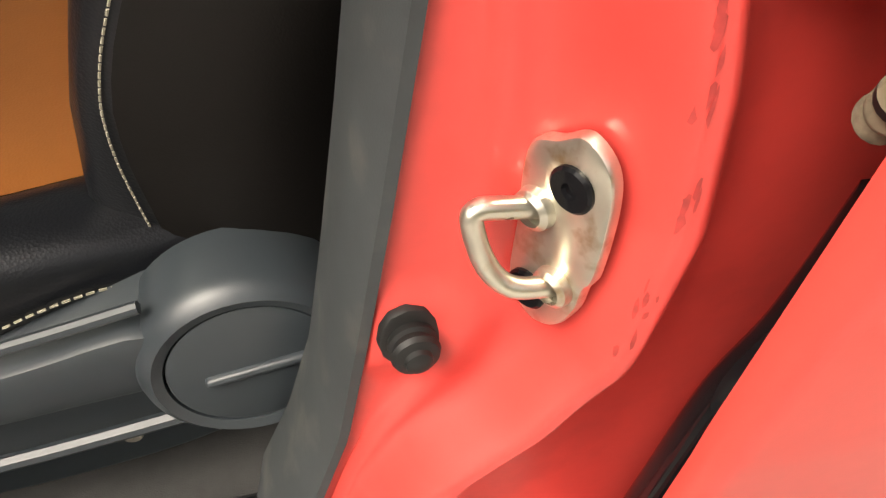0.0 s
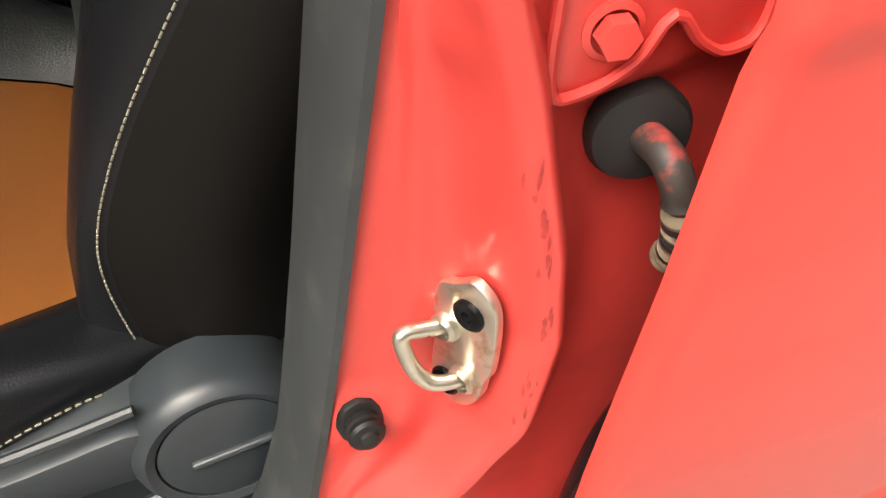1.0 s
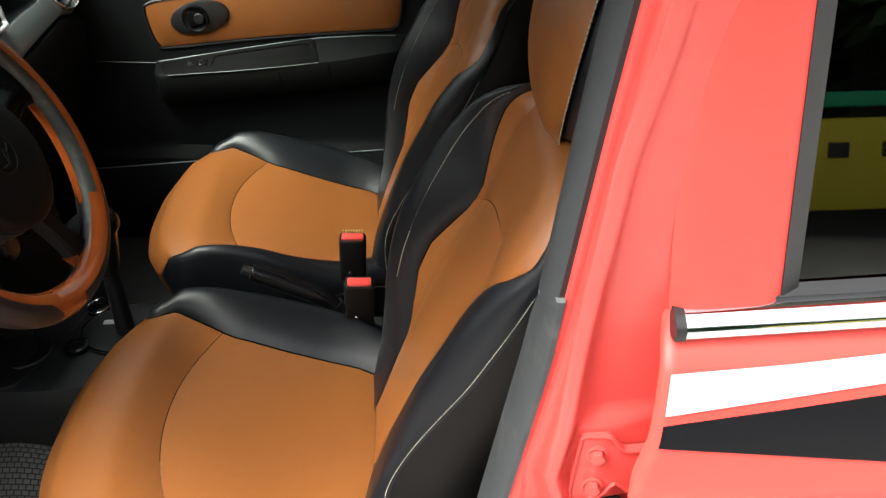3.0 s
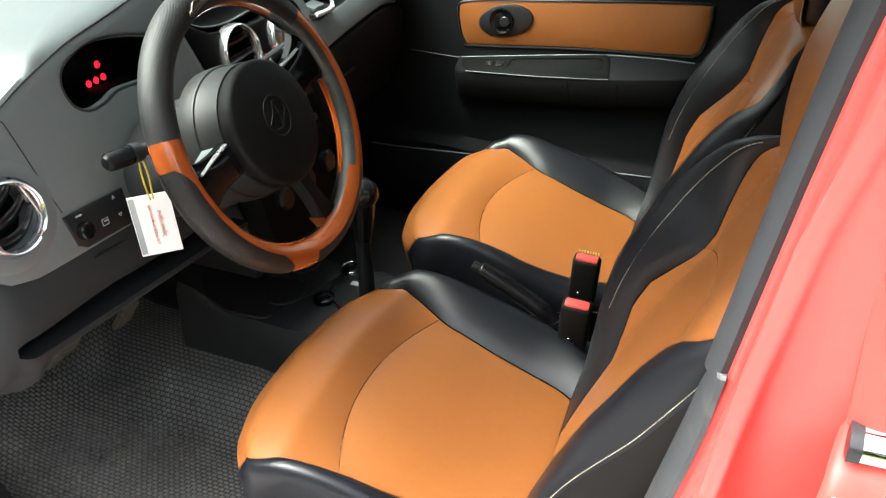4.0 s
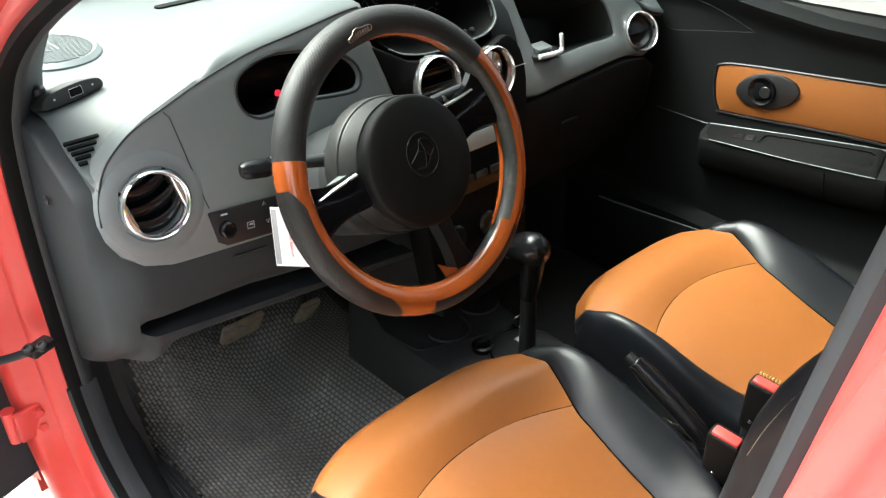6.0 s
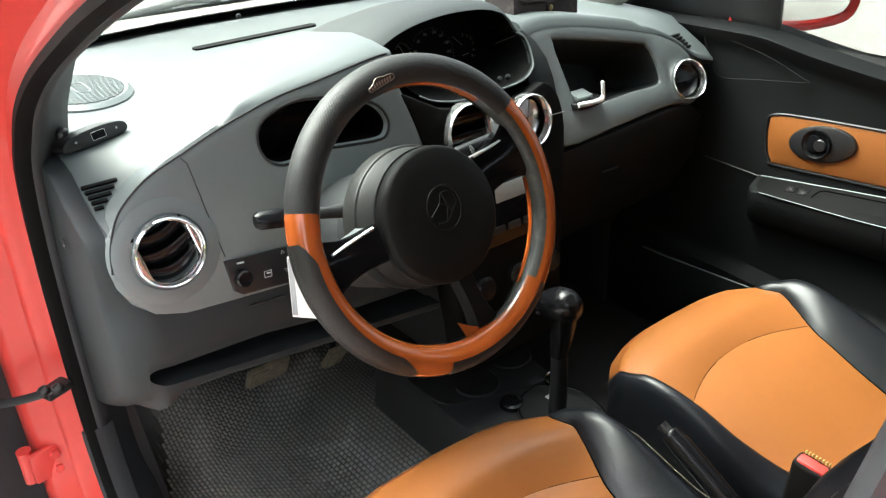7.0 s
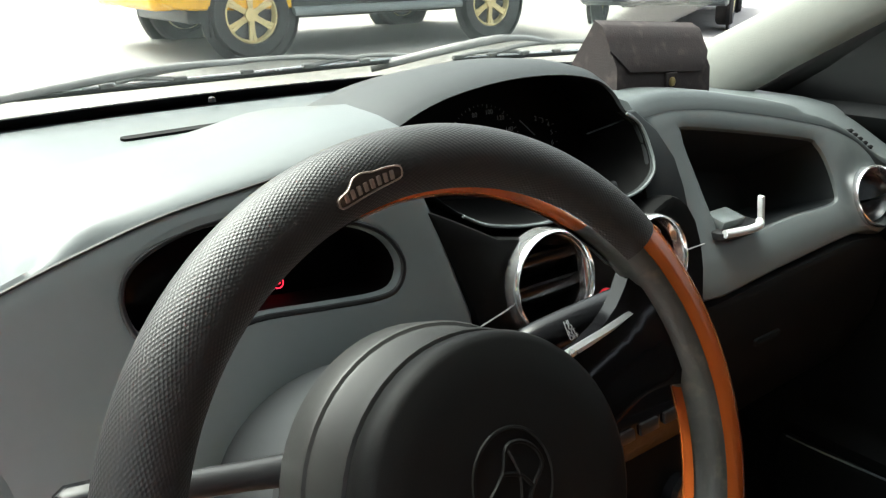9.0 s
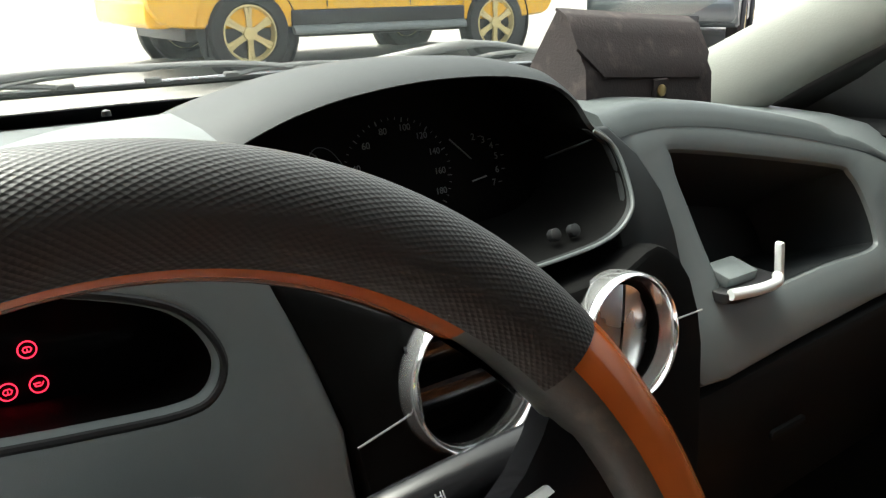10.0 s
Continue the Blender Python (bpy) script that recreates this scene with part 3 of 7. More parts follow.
def back(u, v):
    """Point of the backrest's front: u from the bottom to the top, v from -1 to 1 across."""
    z = 0.50 + 0.51 * u
    x = 0.283 + 0.45 * (z - 0.535)
    a = abs(v)
    w = table([(0, 0.148), (0.2, 0.156), (0.4, 0.160), (0.6, 0.164), (0.76, 0.166), (0.84, 0.159), (0.90, 0.143), (0.95, 0.119), (0.98, 0.096), (1, 0.07)], u)
    y = w * a
    soft = lambda rows, q: sum(table(rows, q + e) for e in (-0.02, -0.01, 0, 0.01, 0.02)) / 5
    edge = soft([(0.485, 0.024), (0.50, 0.016), (0.531, 0.0), (0.57, -0.018), (0.605, -0.027), (0.663, -0.025), (0.726, -0.012), (0.751, -0.004), (0.842, 0.004), (0.938, 0.006), (1.01, 0.002)], z)
    wing = table([(0, 0.010), (0.15, 0.024), (0.30, 0.030), (0.45, 0.034), (0.62, 0.028), (0.75, 0.014), (0.9, 0.004), (1, 0.0)], u)
    k = smooth(0.86, 1.0, a)
    if v > 0:
        wing = soft([(0, 0.0), (0.15, 0.014), (0.28, 0.036), (0.38, 0.055), (0.48, 0.071), (0.58, 0.080), (0.67, 0.080), (0.80, 0.073), (0.90, 0.061), (1, 0.046)], u)
        x += -wing * smooth(0.50, 0.93, a) * (1 - 0.30 * k)
    else:
        x += -wing * smooth(0.35, 0.78, a) * (1 - k) + edge * k
    x += 0.012 * smooth(0.93, 1.0, a) ** 2
    x += 0.025 * smooth(0.90, 1.0, u) ** 2
    return Vector((x, YC + math.copysign(y, v), z))


def panel(f, u0, u1, v0, v1, nu, nv, puff, name, mat, parent, label="", power=4):
    """A padded panel of the surface f between curves u0(v), u1(v) and v0(u), v1(u)."""
    def g(a, b):
        um = u0(0) + (u1(0) - u0(0)) * a
        v = v0(um) + (v1(um) - v0(um)) * b
        u = u0(v) + (u1(v) - u0(v)) * a
        v = v0(u) + (v1(u) - v0(u)) * b
        e = 1e-3
        n = (f(u + e, v) - f(u - e, v)).cross(f(u, v + e) - f(u, v - e)).normalized()
        p = puff * (1 - abs(2 * a - 1) ** power) * (1 - abs(2 * b - 1) ** power)
        return f(u, v) + n * p * g.sign - n * 0.0015 * g.sign
    e = 1e-3
    g.sign = 1
    n = (f(0.6 + e, 0.1) - f(0.6 - e, 0.1)).cross(f(0.6, 0.1 + e) - f(0.6, 0.1 - e))
    if f is back and n.x > 0 or f is cushion and n.z < 0:
        g.sign = -1
    return part(name, surf(g, nu, nv), mat, parent, label, sharp=60)


def const(c):
    return lambda q: c


def make_seat():
    seat = thing("car_seat", (0.1, YC, 0.30), "orange and black leather bucket seat with cream stitching", "car seat", "front seats")
    arc = lambda v: 0.425 + 0.065 * abs(v / 0.75) ** 2.0
    part_of = lambda *a, **k: panel(*a, **k)
    part_of(cushion, const(0.03), lambda v: arc(v) - 0.0007, const(-0.748), const(0.748), 26, 34, 0.010, "front_panel", ORANGE, seat, "orange leather front cushion panel")
    part_of(cushion, lambda v: arc(v) + 0.0007, const(0.97), const(-0.748), const(0.748), 26, 34, 0.012, "seat_panel", ORANGE, seat, "orange leather seat panel")
    for s in (-1, 1):
        part_of(cushion, const(0.02), const(0.97), const(0.752 * s), const(1.0 * s), 34, 14, 0.008, "side_bolster", LEATHER, seat, "black leather cushion bolster")
    # backrest
    low = lambda u: table([(0.0, 0.25), (0.12, 0.42), (0.235, 0.56), (0.43, 0.68), (0.57, 0.69), (0.655, 0.645), (0.69, 0.66), (0.72, 0.72), (0.755, 0.84), (0.79, 0.925), (0.81, 0.935), (1, 0.935)], u)
    inner = lambda u: table([(0.0, 0.40), (0.12, 0.46), (0.22, 0.54), (0.33, 0.64), (0.43, 0.69), (0.52, 0.68), (0.60, 0.62), (0.66, 0.57), (0.71, 0.57), (0.78, 0.62), (0.86, 0.67), (0.93, 0.71), (1, 0.77)], u)
    tongue = lambda v: 0.722 - 0.068 * abs(v / 0.63) ** 2.4
    part_of(back, const(0.02), lambda v: tongue(v) - 0.0007, lambda u: -low(min(u, 0.655)) + 0.003, lambda u: inner(min(u, 0.655)) - 0.003, 24, 24, 0.012, "lumbar_panel", ORANGE, seat, "orange leather lumbar panel")
    part_of(back, lambda v: tongue(min(abs(v), 0.63)) + 0.0007, const(0.985), lambda u: -low(u) + 0.003, lambda u: inner(u) - 0.003, 34, 34, 0.012, "shoulder_panel", ORANGE, seat, "orange leather shoulder panel")
    for s in (-1, 1):
        part_of(back, const(0.0), const(1.0), lambda u: s * ((low if s < 0 else inner)(u) + 0.003), const(s * 1.0), 40, 20, 0.008, "back_bolster", LEATHER, seat, "black leather backrest bolster")

    # sides and rear shell
    def shell_side(s):
        def f(a, b):
            p = back(a, s * 1.0)
            q = Vector((p.x + 0.115 - 0.03 * a, p.y - s * 0.004, p.z - 0.02))
            w = p.lerp(q, b)
            w.y += s * 0.020 * math.sin(b * math.pi) * (1 - 0.5 * a)
            return w
        return f
    for s in (-1, 1):
        part("backrest_side", surf(shell_side(s), 30, 8), VINYL, seat, "matt black vinyl backrest side")

    def rear(a, b):
        p = back(a, -1 + 2 * b)
        return (back(a, -1).x + 0.113 - 0.03 * a + 0.02 * (1 - (2 * b - 1) ** 2), p.y, p.z - 0.02)
    part("backrest_rear", surf(rear, 16, 12), VINYL, seat)

    # cushion skirt: follows the cushion's rim down to the frame
    rim = [cushion(0.02 + 0.95 * i / 24, -1.0) for i in range(25)]
    rim2 = [cushion(0.02 + 0.95 * i / 24, 1.0) for i in range(25)]
    fr = [cushion(0.02, -1 + 2 * i / 20) for i in range(21)]
    loop = [p for p in reversed(rim)] + fr[1:-1] + rim2
    rings = [[Vector(p) for p in loop], [Vector((p.x + 0.004, YC + (p.y - YC) * 0.985, p.z - 0.03)) for p in loop], [Vector((p.x + 0.01, YC + (p.y - YC) * 0.95, 0.36)) for p in loop]]
    bm = loft(rings, closed=False, caps=False)
    part("skirt", bm, VINYL, seat, "black vinyl seat skirt")
    # headrest
    def head(a, b):
        t = 2 * math.pi * b
        k = math.sin(math.pi * min(max(a, 0.001), 0.999)) ** 0.4
        c, s = math.cos(t), math.sin(t)
        ex = lambda q: math.copysign(abs(q) ** 0.7, q)
        return (0.507 + 0.056 * ex(c) * k + 0.045 * a, YC + 0.125 * ex(s) * k, 0.984 + 0.245 * a)
    part("headrest", surf(head, 24, 36), LEATHER, seat, "black leather headrest")

    def face(a, b):
        k = math.sin(math.pi * (0.02 + 0.96 * a)) ** 0.4
        q = (2 * b - 1) * 0.60
        s = math.copysign(abs(math.sin(q * math.pi / 2)) ** 0.7, q)
        c = abs(math.cos(q * math.pi / 2)) ** 0.7
        return (0.507 - 0.059 * c * k + 0.045 * a - 0.003, YC + 0.125 * s * k, 0.984 + 0.245 * a)
    part("headrest_face", surf(face, 20, 20), ORANGE, seat, "orange leather headrest face")
    for s in (0, 1):
        bm = bmesh.new()
        for i in range(44):
            p, q = Vector(face(0.03 + 0.021 * i, s)), Vector(face(0.03 + 0.021 * i + 0.014, s))
            tube([p + Vector((-0.001, (2 * s - 1) * 0.002, 0)), q + Vector((-0.001, (2 * s - 1) * 0.002, 0))], 0.0009, 5, bm=bm)
        part("headrest_stitching", bm, THREAD, seat, "cream stitched seam")
    for s in (-1, 1):
        part("headrest_post", tube([(0.505, YC + s * 0.05, 0.97), (0.515, YC + s * 0.05, 1.05)], 0.006, 10), CHROME, seat)
    # stitching along the bolster edge of the backrest and the cushion, both sides
    for s in (-1, 1):
        bm = bmesh.new()
        for i in range(0 if s < 0 else 48, 118):
            u = 0.01 + 0.95 * i / 118
            e = 0.985 if s < 0 else 0.77
            p, q = back(u, s * e), back(u + 0.0055, s * e)
            d = Vector((-0.002, -0.0015, 0)) if s < 0 else Vector((-0.0072, -0.002, 0.002))
            tube([p + d, q + d], 0.00065, 5, bm=bm)
        part("stitching", bm, THREAD, seat, "cream stitched seam")
        bm = bmesh.new()
        for i in range(0 if s < 0 else 72, 100 if s < 0 else 97):
            u = 0.10 + 0.86 * i / 100
            p, q = cushion(u, s * 0.985), cushion(u + 0.0058, s * 0.985)
            tube([p + Vector((0, s * 0.002, 0.001)), q + Vector((0, s * 0.002, 0.001))], 0.0008, 5, bm=bm)
        part("cushion_stitching", bm, THREAD, seat, "cream stitched seam")
    return seat


driver_seat = make_seat()
passenger_seat = copy_thing(driver_seat, Matrix.Translation((0.100, YC + 0.555, 0.30)))


# ---- dashboard ----
dash = thing("dashboard", (-0.5, 0, 0.6), "grey plastic dashboard with a black centre panel", "dashboard")
FN = Vector((0.9806, 0, 0.196))


def on_face(y, z, d=0.0):
    return Vector((-0.1406 - 0.2 * z, y, z)) + FN * d


PN = Vector((0.912, 0, 0.410))


def on_pass(y, z, d=0.0):
    return Vector((0.0715 - 0.45 * z, y, z)) + PN * d


SEAM = [(-0.615, 0.93), (-0.60, 0.93), (-0.584, 0.946), (-0.557, 0.976), (-0.525, 0.999), (-0.488, 1.012), (-0.445, 1.027), (-0.399, 1.040), (-0.352, 1.051), (-0.286, 1.060), (-0.205, 1.072), (-0.15, 1.074), (-0.05, 1.065), (0.118, 1.048), (0.178, 1.054), (0.25, 1.047), (0.358, 1.027), (0.461, 1.003), (0.519, 0.978), (0.56, 0.945), (0.62, 0.93)]


def pad_profile(y):
    """Top of the dashboard at y, from its rear edge forward to the windscreen, then back underneath."""
    table = lambda rows, q: sum(float(np.interp(q + d, [r[0] for r in rows], [r[1] for r in rows])) for d in (-0.02, -0.01, 0, 0.01, 0.02)) / 5
    s = table(SEAM, y) if abs(y) < 0.57 else float(np.interp(y, [r[0] for r in SEAM], [r[1] for r in SEAM]))
    if -0.168 < y < 0.128:
        xc = float(np.interp(y, [-0.168, 0.114], [-0.80, -0.74]))
        mid = [(-0.50, 0.93), (-0.505, 0.945), (-0.51, 0.96), (-0.52, 0.975), (-0.54, 0.985), (-0.60, 0.995), (xc, 1.004)]
        mid += [(xc + (-1.10 - xc) * k, 1.004 - 0.014 * k ** 3) for k in (0.35, 0.7, 1.0)]
        return mid + [(-1.10, 0.95), (-0.62, 0.94), (-0.50, 0.92), (-0.46, 0.91)]
    if y < 0:
        xe = -0.1406 - 0.2 * s + 0.001
        xa = table([(-0.50, -0.345), (-0.418, -0.362), (-0.338, -0.397), (-0.223, -0.442), (-0.16, -0.455)], y)
        xb = table([(-0.50, -0.40), (-0.43, -0.455), (-0.323, -0.547), (-0.198, -0.60), (-0.16, -0.60)], y)
        xc = table([(-0.50, -0.53), (-0.454, -0.592), (-0.376, -0.71), (-0.266, -0.785), (-0.16, -0.80)], y)
    else:
        xe = 0.0715 - 0.45 * s + 0.004
        xa = table([(0.11, -0.425), (0.3, -0.415), (0.5, -0.395)], y)
        xb = table([(0.11, -0.56), (0.3, -0.53), (0.5, -0.46)], y)
        xc = table([(0.11, -0.74), (0.3, -0.68), (0.5, -0.58)], y)
    xa = min(xa, xe - 0.024)
    xb = min(xb, xa - 0.03)
    xc = min(xc, xb - 0.05)
    w = smooth(0.40, 0.56, abs(y))
    raised = [(xe, s - 0.008), (xe - 0.003, s - 0.002), (xe - 0.008, s + 0.003), (0.5 * (xe + xa), s + 0.009), (xa, s + 0.011), (xb, s + 0.006 - 0.018 * smooth(-0.42, -0.26, y) * (1 if y < 0 else 0)), (xc, 1.004)]
    low = [(xe, s - 0.008), (xe - 0.003, s - 0.002), (xe - 0.008, s + 0.001), (-0.368, 0.948), (-0.414, 0.973), (-0.455, 0.995), (-0.50, 1.001)]
    top = [(a * (1 - w) + c * w, b * (1 - w) + d * w) for (a, b), (c, d) in zip(raised, low)]
    x0 = top[-1][0]
    top += [(x0 + (-1.10 - x0) * k, 1.004 - 0.014 * k ** 3) for k in (0.35, 0.7, 1.0)]
    return top + [(-1.10, 0.95), (-0.62, 0.96), (-0.50, (s - 0.014) * (1 - w) + 0.94 * w), (xe - 0.012 + 0.004 * w, (s - 0.014) * (1 - w) + min(s - 0.016, 0.925) * w)]


ys = sorted([-0.590 + 0.422 * i / 50 for i in range(50)] + [-0.1685, -0.165, -0.09, -0.03, 0.03, 0.09, 0.1275, 0.1285] + [0.13 + 0.485 * i / 40 for i in range(41)])
part("top_pad", loft([[(x, y, z) for x, z in pad_profile(y)] for y in ys]), PAD_GREY, dash, "grey dashboard top pad", sharp=50)


def end_ring(y):
    """Outline of the dashboard's end at y: its rear face curls forward towards the door."""
    t = max(0.0, min(1.0, (-0.560 - y) / 0.053))
    curl = -0.050 * (1 - math.sqrt(max(0.0, 1 - t * t)))
    pts = [(-0.462, 0.994), (-0.405, 0.964), (-0.348, 0.932), (-0.335, 0.910), (-0.326, 0.88), (-0.319, 0.848), (-0.308, 0.818), (-0.302, 0.79), (-0.303, 0.76), (-0.308, 0.738), (-0.322, 0.711), (-0.352, 0.686), (-0.393, 0.658), (-0.474, 0.605), (-0.56, 0.578), (-0.66, 0.575), (-0.78, 0.60), (-0.80, 0.80), (-0.80, 0.95), (-0.70, 0.985)]
    drop = 0.012 * smooth(-0.585, -0.560, y)
    return [(p.x + curl * (0.45 + 0.55 * (1 - smooth(0.82, 0.90, p.y))) - drop * smooth(0.84, 0.88, p.y), y, p.y) for p in spline([(a, b, 0) for a, b in pts], 3, True)]


# same grey as the fascia, darkened to stand for shade at the dash end
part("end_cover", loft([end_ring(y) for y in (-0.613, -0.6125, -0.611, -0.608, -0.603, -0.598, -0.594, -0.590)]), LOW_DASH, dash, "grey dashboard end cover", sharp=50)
screw_m = axis((-0.440, -0.6175, 0.90), (0, -1, 0), (1, 0, 0))
part("end_screw", revolve([(0.007, -0.001), (0.007, 0.001), (0.004, 0.001), (0.003, -0.001), (0, -0.001)], screw_m, 16), BLACK, dash)

# fascia on the driver's side, with the warning-light pod cut out
pod = [(p.x, p.y) for p in spline([(-0.391, 1.004, 0), (-0.382, 1.024, 0), (-0.358, 1.036, 0), (-0.323, 1.042, 0), (-0.274, 1.036, 0), (-0.223, 1.021, 0), (-0.200, 1.006, 0), (-0.190, 0.985, 0), (-0.197, 0.968, 0), (-0.215, 0.963, 0), (-0.26, 0.967, 0), (-0.31, 0.972, 0), (-0.337, 0.966, 0), (-0.365, 0.966, 0), (-0.385, 0.980, 0)], 5, True)]
left_edge = [(p.x, p.y) for p in spline([(-0.599, 0.90, 0), (-0.593, 0.93, 0), (-0.577, 0.962, 0), (-0.553, 0.983, 0), (-0.525, 0.999, 0), (-0.488, 1.012, 0), (-0.445, 1.027, 0), (-0.399, 1.040, 0), (-0.352, 1.051, 0), (-0.286, 1.060, 0), (-0.205, 1.072, 0), (-0.176, 1.074, 0)], 4)]
fascia_outline = left_edge + [(-0.172, 1.05), (-0.155, 1.0), (-0.135, 0.93), (-0.128, 0.86), (-0.126, 0.80), (-0.20, 0.795), (-0.30, 0.80), (-0.40, 0.808), (-0.47, 0.815), (-0.53, 0.822), (-0.565, 0.834), (-0.585, 0.855), (-0.596, 0.878)]
fascia = plate(on_face, fascia_outline, [pod, circle(-0.532, 0.907, 0.037)], depth=0.05, bevel=0.013, hole_bevel=0.004)
for v in fascia.verts:
    depth = (v.co - on_face(v.co.y, v.co.z)).dot(FN)
    if -0.02 < depth < -0.0001:
        v.co -= FN * depth * 0.75 * smooth(0.86, 0.93, v.co.z)
part("driver_fascia", fascia, GREY, dash, "grey driver-side fascia panel")
part("pod_rim", tube([on_face(y, z, -0.002) for y, z in offset(ccw(pod), 0.001)], 0.0022, 8, True), BLACK, dash)
part("pod_flange", loft([[on_face(y, z, d) for y, z in offset(ccw(pod), q)] for q, d in ((0.001, -0.002), (0.004, -0.006), (0.0045, -0.010))], caps=False), GREY, dash, "grey lip inside the warning-light pod")
part("pod_wall", loft([[on_face(y, z, d) for y, z in offset(ccw(pod), 0.003)] for d in (-0.008, -0.074)], caps=False), PIT, dash)
pod_panel = part("pod_panel", plate(lambda u, v, d: on_face(u, v, d - 0.070), offset(ccw(pod), -0.004), depth=0.004, bevel=0.001), GLOSS, dash, "dark warning-light panel")


def ring_icon(y, z, marks, mat, r=0.0042):
    c = on_face(y, z, -0.0688)
    m = axis(c, FN, (0, 1, 0))
    part("warning_light", tube([m @ Vector((r * math.cos(a), r * math.sin(a), 0)) for a in (2 * math.pi * i / 24 for i in range(24))], 0.00035, 6, True), mat, pod_panel, "glowing red warning ring")
    bm = bmesh.new()
    for x0, y0, x1, y1 in marks:
        tube([m @ Vector((x0 * r, y0 * r, 0)), m @ Vector((x1 * r, y1 * r, 0))], 0.0003, 6, bm=bm)
    part("warning_symbol", bm, mat, pod_panel)


battery = [(-0.5, -0.35, 0.5, -0.35), (-0.5, 0.3, 0.5, 0.3), (-0.5, -0.35, -0.5, 0.3), (0.5, -0.35, 0.5, 0.3), (-0.3, 0.3, -0.3, 0.45), (0.3, 0.3, 0.3, 0.45), (-0.35, 0, -0.1, 0), (0.1, 0, 0.35, 0)]
brake = [(-0.25, -0.35, -0.5, 0), (-0.5, 0, -0.25, 0.35), (0.25, -0.35, 0.5, 0), (0.5, 0, 0.25, 0.35), (0, -0.25, 0, 0.05), (0, 0.2, 0, 0.28), (-0.2, -0.3, 0.2, -0.3), (-0.2, 0.3, 0.2, 0.3)]
oil = [(-0.4, -0.2, 0.3, -0.2), (0.3, -0.2, 0.55, 0.25), (-0.4, -0.2, -0.4, 0.15), (-0.4, 0.15, 0.2, 0.15), (-0.4, 0.1, -0.6, 0.2), (-0.1, 0.15, -0.1, 0.3)]
ring_icon(-0.265, 0.997, brake, RED_LIGHT)
for y, k in ((-0.291, battery), (-0.277, brake), (-0.263, oil)):
    ring_icon(y, 0.979, k, RED_LIGHT)

# vents
DARK = material("satin_black", (0.006, 0.006, 0.007), 0.25, spec=0.28, var=0.08)


def vent(centre, normal, r, slats, tilt=0.0, bend=0.24, inner=0.80, flank=1.0):
    m = axis(centre, normal, (0, 1, 0)) @ pose(0, 0, 0, 0, 0, tilt)
    mouth = [(max(-flank * r, min(flank * r, r * inner * math.cos(a))), r * inner * math.sin(a)) for a in (2 * math.pi * i / 64 for i in range(64))]
    mouth = [p for i, p in enumerate(mouth) if (Vector(p) - Vector(mouth[i - 1])).length > 1e-5]
    ring = part("vent_ring", revolve([(r * inner, -0.012), (r * (inner + 0.01), 0.003), (r * (0.75 * inner + 0.25), 0.0075), (r * (0.5 * inner + 0.5), 0.009), (r * (0.25 * inner + 0.75), 0.0075), (r * 0.995, 0.003), (r, -0.012)], m, 64), RING, dash, "round chrome vent bezel")
    if flank < inner:
        part("vent_frame", plate(lambda u, v, d: m @ Vector((u, v, d + 0.003 + 0.10 * abs(u) - 0.1 * flank * r)), circle(0, 0, r * (inner + 0.02), 64), [mouth], depth=0.008, bevel=0.001, hole_bevel=0.0015), RING, ring, "bright side plates of the vent")
    part("vent_core", revolve([(0, -0.034), (r * 0.90, -0.034), (r * 0.90, -0.006)], m, 32), PIT, ring)
    for k in slats:
        h = r * k
        w = math.sqrt(max(0.0, (r * 0.88) ** 2 - h * h))
        def f(u, v, h=h, w=w, k=k):
            bow = -bend * r * (1 - (2 * u - 1) ** 2)
            return m @ Vector(((2 * u - 1) * w, h + r * 0.40 * v - r * 0.14 + bow + 0.1 * r, -0.016 + 0.013 * (1 - (1 - v) ** 2)))
        part("slat", surf(f, 14, 5, thick=0.003, inward=m.to_3x3() @ Vector((0, 0.6, -0.8))), DARK, ring, "satin black vent blade")
    return ring


vent(on_face(-0.532, 0.907, 0.004), FN, 0.044, (-0.55, -0.05, 0.45), 12, inner=0.86, flank=0.70)
vent(on_face(-0.055, 0.938, 0.006), FN, 0.046, (-0.38, 0.18), 0.0, 0.0, 0.88, 0.80)
def closed_vent(centre, normal, r, tilt, mat):
    m = axis(centre, normal, (0, 1, 0)) @ pose(0, 0, 0, 0, 0, tilt)
    ring = vent(centre, normal, r, (), tilt, 0.24, 0.88)
    for s in (-1, 1):
        def f(u, v, s=s):
            x = s * r * (0.03 + 0.72 * u)
            w = math.sqrt(max(0.0, (r * 0.77) ** 2 - x * x))
            y = (2 * v - 1) * w
            return m @ Vector((x - s * 0.10 * r * (1 - (2 * v - 1) ** 2) * (1 - u) * s * 0.6, y, -0.012 + 0.010 * (1 - (x / r) ** 2 - 0.6 * (y / r) ** 2) - 0.004 * u))
        part("slat", surf(f, 10, 12, thick=0.002, inward=m.to_3x3() @ Vector((0, 0, -1))), mat, ring, "closed vent blade")
    return ring


closed_vent(on_face(0.072, 0.928, 0.006), FN, 0.044, -14, SATIN)
closed_vent(on_pass(0.513, 0.905, 0.006), PN + Vector((0, -0.25, 0)), 0.040, 90, DARK)
part("vent_boss", revolve([(0.0445, -0.003), (0.047, 0.0025), (0.052, 0.003), (0.058, 0.002), (0.065, -0.001), (0.069, -0.01)], axis(on_face(-0.532, 0.907, 0.001), FN, (0, 1, 0)), 48), GREY, dash)
part("panel_joint", tube([on_face(y, z, 0.0002) for y, z in ((-0.490, 1.008), (-0.484, 1.0), (-0.478, 0.96), (-0.470, 0.90), (-0.466, 0.878))], 0.0009, 6), BLACK, dash)
